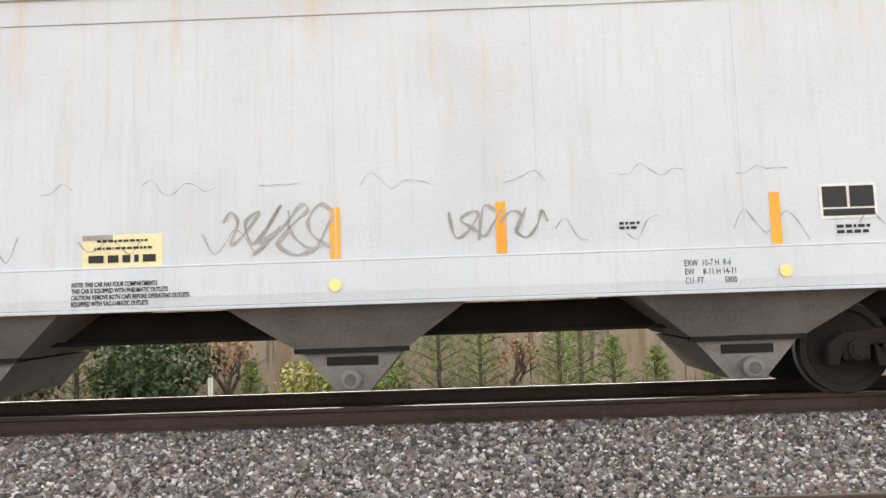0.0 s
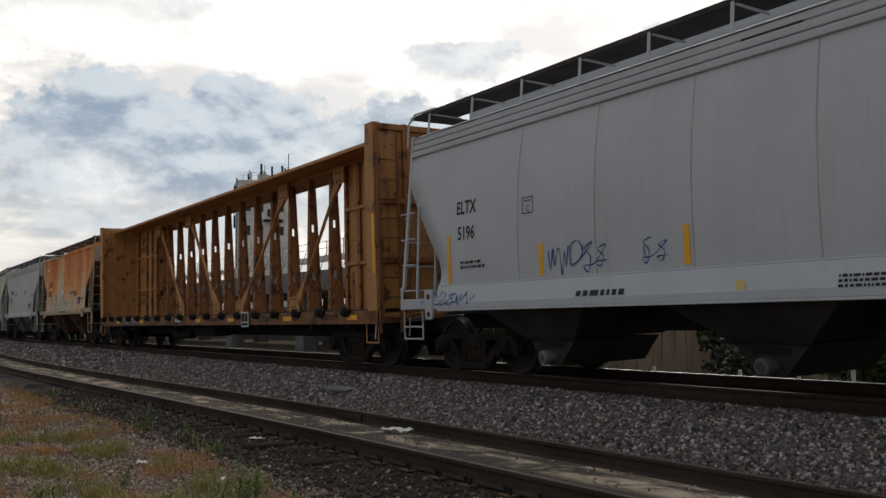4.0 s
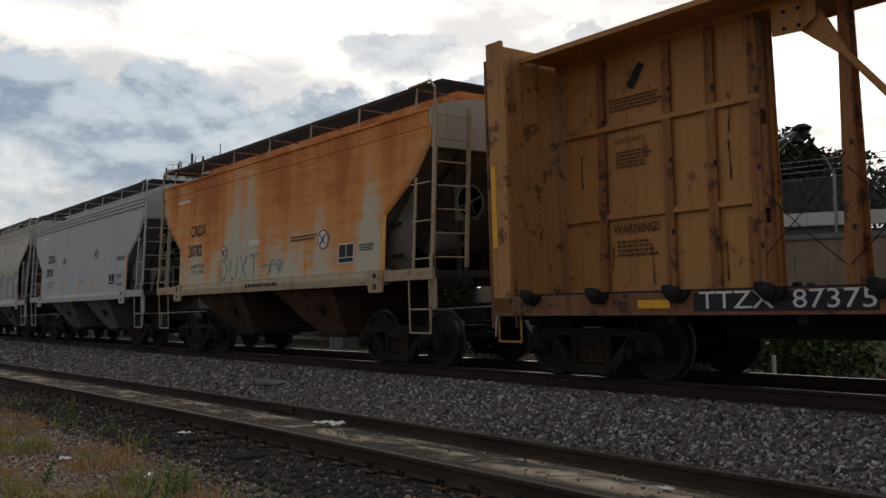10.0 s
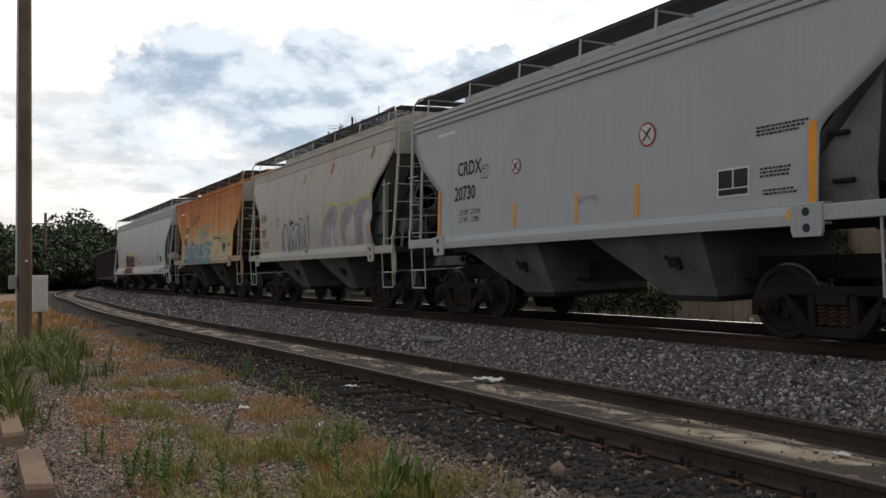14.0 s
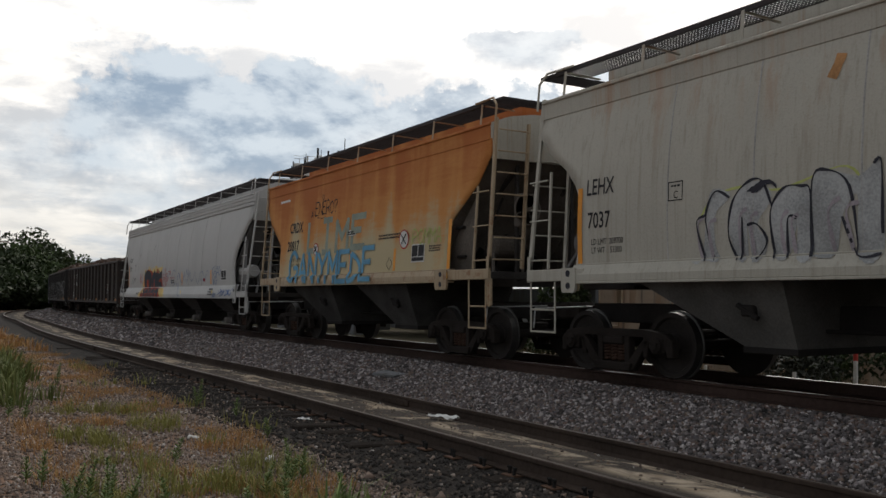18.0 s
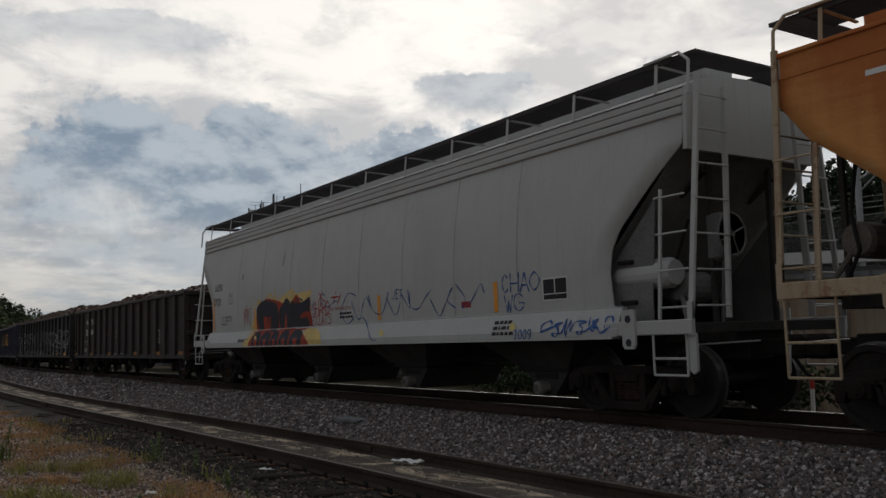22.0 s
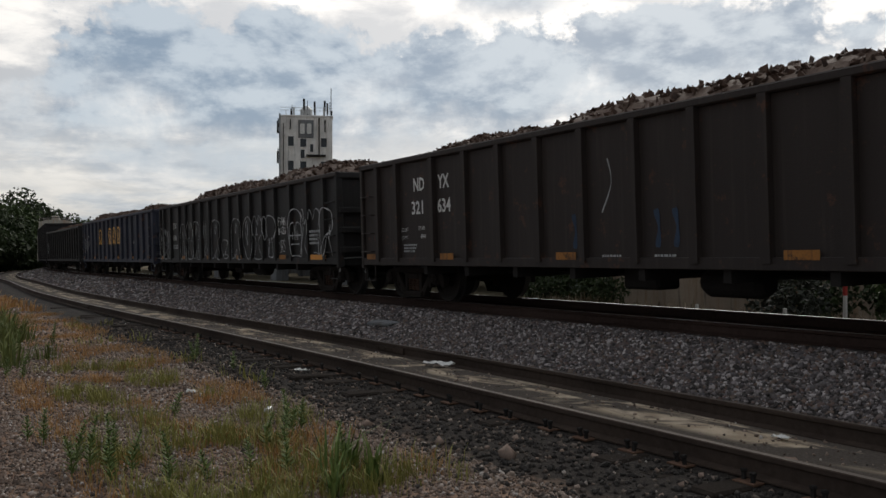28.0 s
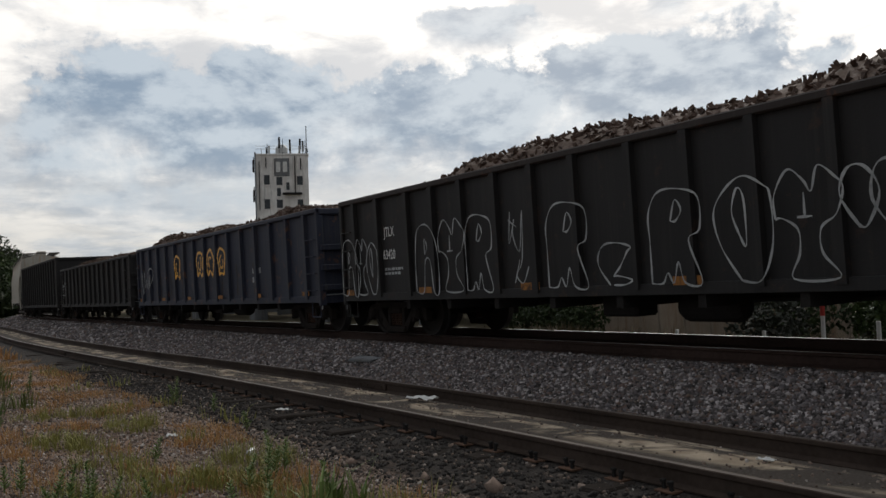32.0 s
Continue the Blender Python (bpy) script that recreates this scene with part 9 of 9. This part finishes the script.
# ---- trees ----
def tree(name, label, x, y, base, height, radius, leaf, seed, bare=0.3, count=2600, size=0.22, flat=1.0, category="tree", group=""):
    """Tapered trunk, forking limbs, and a crown of many leaf clumps round the limb ends."""
    r = random.Random(seed)
    root = tagged(new(name), label, category, group)
    root.location = (x, y, base)
    bm = bmesh.new()
    tips = []

    def limb(a, d, ln, rad, depth):
        b = a + d * ln
        made = bmesh.ops.create_cone(bm, cap_ends=False, segments=7 if depth < 2 else 4, radius1=rad, radius2=rad * 0.62, depth=ln)["verts"]
        bmesh.ops.transform(bm, matrix=Matrix.Translation((a + b) / 2) @ d.to_track_quat("Z", "Y").to_matrix().to_4x4(), verts=made)
        tips.append((b, depth))
        if depth < 4:
            for _ in range(3 if depth < 3 else 2):
                nd = (d + Vector((r.uniform(-1, 1), r.uniform(-1, 1), r.uniform(-0.35, 0.75))) * 0.85).normalized()
                limb(a + d * ln * r.uniform(0.6, 1.0), nd, ln * r.uniform(0.55, 0.8), rad * 0.55, depth + 1)

    limb(Vector((0, 0, -0.2)), Vector((r.uniform(-0.05, 0.05), 0, 1)).normalized(), height * bare + 0.2, height * 0.022 + 0.03, 0)
    part("trunk", bm, BARK, root)
    ends = [p for p, dpt in tips if dpt >= 2] or [Vector((0, 0, height * 0.6))]
    cen = Vector((0, 0, height * (bare + 1) / 2))
    hz = height * (1 - bare) / 2 + 0.001
    verts, faces = [], []
    for _ in range(count):
        e = r.choice(ends)
        v = Vector((r.gauss(0, 1), r.gauss(0, 1), r.gauss(0, 1))).normalized()
        k = 0.55 + 0.5 * noise.noise(v * 2.2 + Vector((seed, 0, 0)))
        shell = cen + Vector((v.x * radius, v.y * radius, v.z * hz)) * min(1.05, (k + 0.35) * r.random() ** 0.28)
        p = shell if r.random() < 0.8 else e + v * radius * 0.25
        s = size * r.uniform(0.5, 1.3)
        a, b = Vector((r.gauss(0, 1), r.gauss(0, 1), r.gauss(0, 1))).normalized(), Vector((r.gauss(0, 1), r.gauss(0, 1), r.gauss(0, 1))).normalized()
        c = a.cross(b).normalized()
        i = len(verts)
        verts += [tuple(p - a * s), tuple(p + c * s * 0.6), tuple(p + a * s), tuple(p - c * s * 0.6 + b * s * 0.2)]
        faces += [(i, i + 1, i + 2), (i, i + 2, i + 3)]
    me = bpy.data.meshes.new("crown")
    me.from_pydata(verts, [], faces)
    me.materials.append(leaf)
    ob = new("crown", me)
    ob.parent = root
    return root


def pine(x, y, base, height, seed, leaf=PINE, wide=0.36):
    """A young pine: a straight stem with whorls of branches, each feathered with needle tufts."""
    r = random.Random(seed)
    root = tagged(new("young_pine_tree"), "young light green pine growing beside the line", "tree", "young pines behind the line")
    root.location = (x, y, base)
    bm = bmesh.new()
    rod(bm, (0, 0, -0.1), (0, 0, height * 0.95), 0.03 + height * 0.008, 6)
    verts, faces = [], []
    levels = int(height * 3.2) + 3
    for k in range(levels):
        z = height * (0.12 + 0.86 * k / levels)
        reach = height * wide * (1 - 0.85 * k / levels) * r.uniform(0.75, 1.15)
        for j in range(6):
            a = j * 1.047 + k * 0.5 + r.uniform(-0.25, 0.25)
            tip = Vector((math.cos(a) * reach, math.sin(a) * reach, z + reach * 0.45))
            foot_ = Vector((0, 0, z))
            rod(bm, foot_, tip, 0.008, 4)
            for m in range(26):
                p = foot_.lerp(tip, r.uniform(0.25, 1.05)) + Vector((r.gauss(0, 0.045), r.gauss(0, 0.045), r.gauss(0, 0.045))) * (0.6 + height * 0.25)
                d = (Vector((r.gauss(0, 1), r.gauss(0, 1), r.gauss(0.5, 1)))).normalized() * r.uniform(0.06, 0.13)
                q = d.cross(Vector((r.gauss(0, 1), r.gauss(0, 1), r.gauss(0, 1)))).normalized() * 0.010
                i = len(verts)
                verts += [tuple(p - q), tuple(p + q), tuple(p + d)]
                faces.append((i, i + 1, i + 2))
    part("stem", bm, BARK, root)
    me = bpy.data.meshes.new("needles")
    me.from_pydata(verts, [], faces)
    me.materials.append(leaf)
    ob = new("needles", me)
    ob.parent = root


BACK = -0.08        # level of the ground behind the line
for k, (x, y, h) in enumerate(((-4.0, 16.4, 1.05), (0.3, 16.5, 1.9), (-0.5, 17.2, 2.2), (1.75, 16.2, 1.95), (2.7, 16.0, 1.35), (3.6, 16.6, 1.1), (-7.4, 16.6, 2.2), (-9.6, 17.0, 2.0), (-1.4, 17.0, 1.5), (4.6, 16.2, 0.9), (-2.6, 16.6, 1.0), (2.3, 17.4, 2.4), (5.6, 17, 1.8))):
    pine(x, y, BACK, h, 500 + k)
tree("dark_bush", "dense dark green bush behind the line", -5.45, 16.2, BACK, 1.95, 1.0, HOLLY, 31, 0.05, 2600, 0.06, category="bush", group="bushes behind the line")
tree("dark_bush", "dense dark green bush behind the line", -6.3, 16.8, BACK, 2.1, 0.8, HOLLY, 32, 0.05, 1800, 0.06, category="bush", group="bushes behind the line")
tree("dark_bush", "green leafy bush behind the line", -8.6, 15.2, BACK, 1.9, 0.85, MIDLEAF, 33, 0.05, 2600, 0.07, category="bush", group="bushes behind the line")
tree("dark_bush", "dusty grey-green bush behind the line", -11.7, 15.6, BACK, 1.45, 0.9, DUSTLEAF, 38, 0.05, 1500, 0.07, category="bush", group="bushes behind the line")
for k, (x, h, w_) in enumerate(((-12.6, 1.4, 1.0), (-10.9, 1.6, 0.9), (-7.2, 1.3, 0.9), (-9.2, 1.3, 0.9), (-20.4, 1.15, 0.9), (-21.9, 1.3, 1.0), (-23.4, 1.2, 0.9))):
    tree("dark_bush", "low dark bush at the foot of the road wall", x, 17.9 + 0.3 * (k % 3), BACK, h, w_, OAK, 70 + k, 0.05, 1500, 0.07, category="bush", group="bushes behind the line")
tree("autumn_sapling", "bare brown sapling with a few orange leaves", -4.5, 16.6, BACK, 2.4, 0.6, AUTUMN, 34, 0.2, 380, 0.05, category="tree")
tree("autumn_sapling", "thin brown sapling with sparse orange leaves", 0.9, 17.0, BACK, 2.2, 0.6, AUTUMN, 35, 0.2, 260, 0.05, category="tree")
tree("yellow_shrub", "yellow-green shrub behind the line", -1.6, 15.8, BACK, 1.5, 0.5, PINE, 36, 0.1, 900, 0.05, category="bush", group="bushes behind the line")
tree("yellow_shrub", "yellow-green shrub behind the line", -2.9, 15.9, BACK, 1.1, 0.6, PALE, 37, 0.1, 800, 0.05, category="bush", group="bushes behind the line")
blades("dry_grass", [(r_.uniform(-22, 9), r_.uniform(13.6, 16.8), r_.uniform(0.7, 1.4)) for _ in range(900)], STRAW, 8, "dull brown grass behind the line", "dry grass", (0.2, 0.5), 0.012, 16, 0.25)
blades("green_grass", [(r_.uniform(-22, 9), r_.uniform(14.0, 17.5), r_.uniform(0.6, 1.2)) for _ in range(350)], STRAW, 9, "green weeds behind the line", "weeds", (0.3, 0.7), 0.012, 16, 0.25)

# trees on and behind the road embankment
tree("oak_tree", "large dark evergreen oak behind the road wall", -18.5, 31, 2.0, 6.7, 4.3, NIGHT, 41, 0.18, 26000, 0.13)
tree("oak_tree", "smaller dark evergreen oak beside the large one", -20.6, 32, 2.0, 5.9, 2.9, NIGHT, 40, 0.15, 12000, 0.13)
tree("oak_tree", "large dark evergreen oak behind the road wall", -11.5, 33, 2.0, 6.2, 4.2, NIGHT, 42, 0.18, 24000, 0.13)
tree("leafy_tree", "rounded green tree behind the viaduct", -49.0, 31.5, 1.0, 7.6, 5.2, MIDLEAF, 43, 0.2, 7000, 0.24)
tree("leafy_tree", "green tree rising behind the viaduct", -56.5, 34, 1.0, 6.2, 3.6, MIDLEAF, 44, 0.2, 4000, 0.24)
for k, (u, zz, h, w_) in enumerate(((-1.27, 19.4, 4.4, 0.8), (-0.79, 19.6, 3.6, 0.9), (-1.21, 19.6, 3.9, 0.6))):
    tree("cypress_shrub", "dark upright shrub growing against the road wall", u * zz, zz, 0.2, h, w_, OAK, 45 + k, 0.1, 1500, 0.10, category="bush", group="shrubs along the wall")

# wood at the far end of the line
for k, (az, dist, h, w_) in enumerate(((88.6, 120, 8, 6), (87.4, 130, 9, 6.5), (86.2, 125, 8, 6), (85.2, 140, 10, 6), (84.5, 165, 13.5, 6.0), (83.6, 170, 12.0, 5.0), (82.6, 175, 10.5, 6), (81.4, 185, 9.5, 7),
                                       (80.0, 190, 10, 7), (89.8, 110, 8, 6), (91.2, 105, 8.5, 6), (78.5, 200, 9, 7), (77, 210, 9, 8), (86.9, 110, 5.5, 5), (85.6, 115, 5, 5), (84.3, 125, 5, 6), (83.0, 140, 5, 6), (88.0, 100, 5, 5), (81.8, 150, 5, 6))):
    a = radians(az)
    tree("far_tree", "dark broadleaf tree in the wood by the curve", -dist * math.sin(a), dist * math.cos(a), -0.1, h, w_, OAK if k % 3 else MIDLEAF, 600 + k, 0.12, 5200, 0.30, group="wood at the end of the yard")


# ---- a bird that crosses over the line ----
FEATHER = plain("dark_grey_feathers", (0.035, 0.034, 0.036), 0.7, 0, 0.3)
bird = tagged(new("bird"), "small dark bird flying over the line with beating wings", "bird")
bm = bmesh.new()
lathe(bm, [(0.004, -0.16), (0.03, -0.13), (0.045, -0.02), (0.04, 0.06), (0.028, 0.11), (0.022, 0.14), (0.004, 0.175)], "x", 12)
part("body", bm, FEATHER, bird, soft=True)
bm = bmesh.new()
prism(bm, [(-0.13, 0.004), (-0.27, 0.008), (-0.27, 0.0), (-0.13, -0.006)], -0.04, 0.04)
part("tail", bm, FEATHER, bird)
WINGS = []
for s in (-1, 1):
    bm = bmesh.new()
    outline = [(0.08, 0.0), (0.10, 0.09), (0.06, 0.20), (-0.04, 0.27), (-0.05, 0.18), (-0.07, 0.08), (-0.06, 0.0)]
    lo = [bm.verts.new((x, s * y, -0.003)) for x, y in outline]
    hi_ = [bm.verts.new((x, s * y, 0.005 * (1 - y / 0.27))) for x, y in outline]
    bm.faces.new(lo), bm.faces.new(hi_)
    for i in range(len(outline)):
        k = (i + 1) % len(outline)
        bm.faces.new((lo[i], lo[k], hi_[k], hi_[i]))
    WINGS.append((part("wing", bm, FEATHER, bird), s))


def bird_at(t):
    d = t - 25.1
    return Vector((-31.38 - 4.96 * d, 8.1 + 10.58 * d, 7.33 + 1.13 * max(-3.0, min(d, 0.4))))


def flight():
    course = math.atan2(10.58, -4.96)
    walk(bird, [(t, Matrix.Translation(bird_at(t)) @ Matrix.Rotation(course, 4, "Z")) for t in (0, 20, 22, 22.1, 23, 24, 24.5, 25, 25.4, 25.5, 25.6, 26, 27, 28, 30, 32)])
    beats = [0, 24.0] + [24.05 + 0.05 * k for k in range(50)] + [27.0, 32]
    for wing, s in WINGS:
        rows = []
        for t in beats:
            a = 42 * math.cos(math.tau * 5 * (t - 24.9)) * (1 if 24.0 < t < 26.6 else 0)
            rows.append((t, pose(0, s * 0.025, 0.01, s * a, 0, 0)))
        walk(wing, rows)

motions()
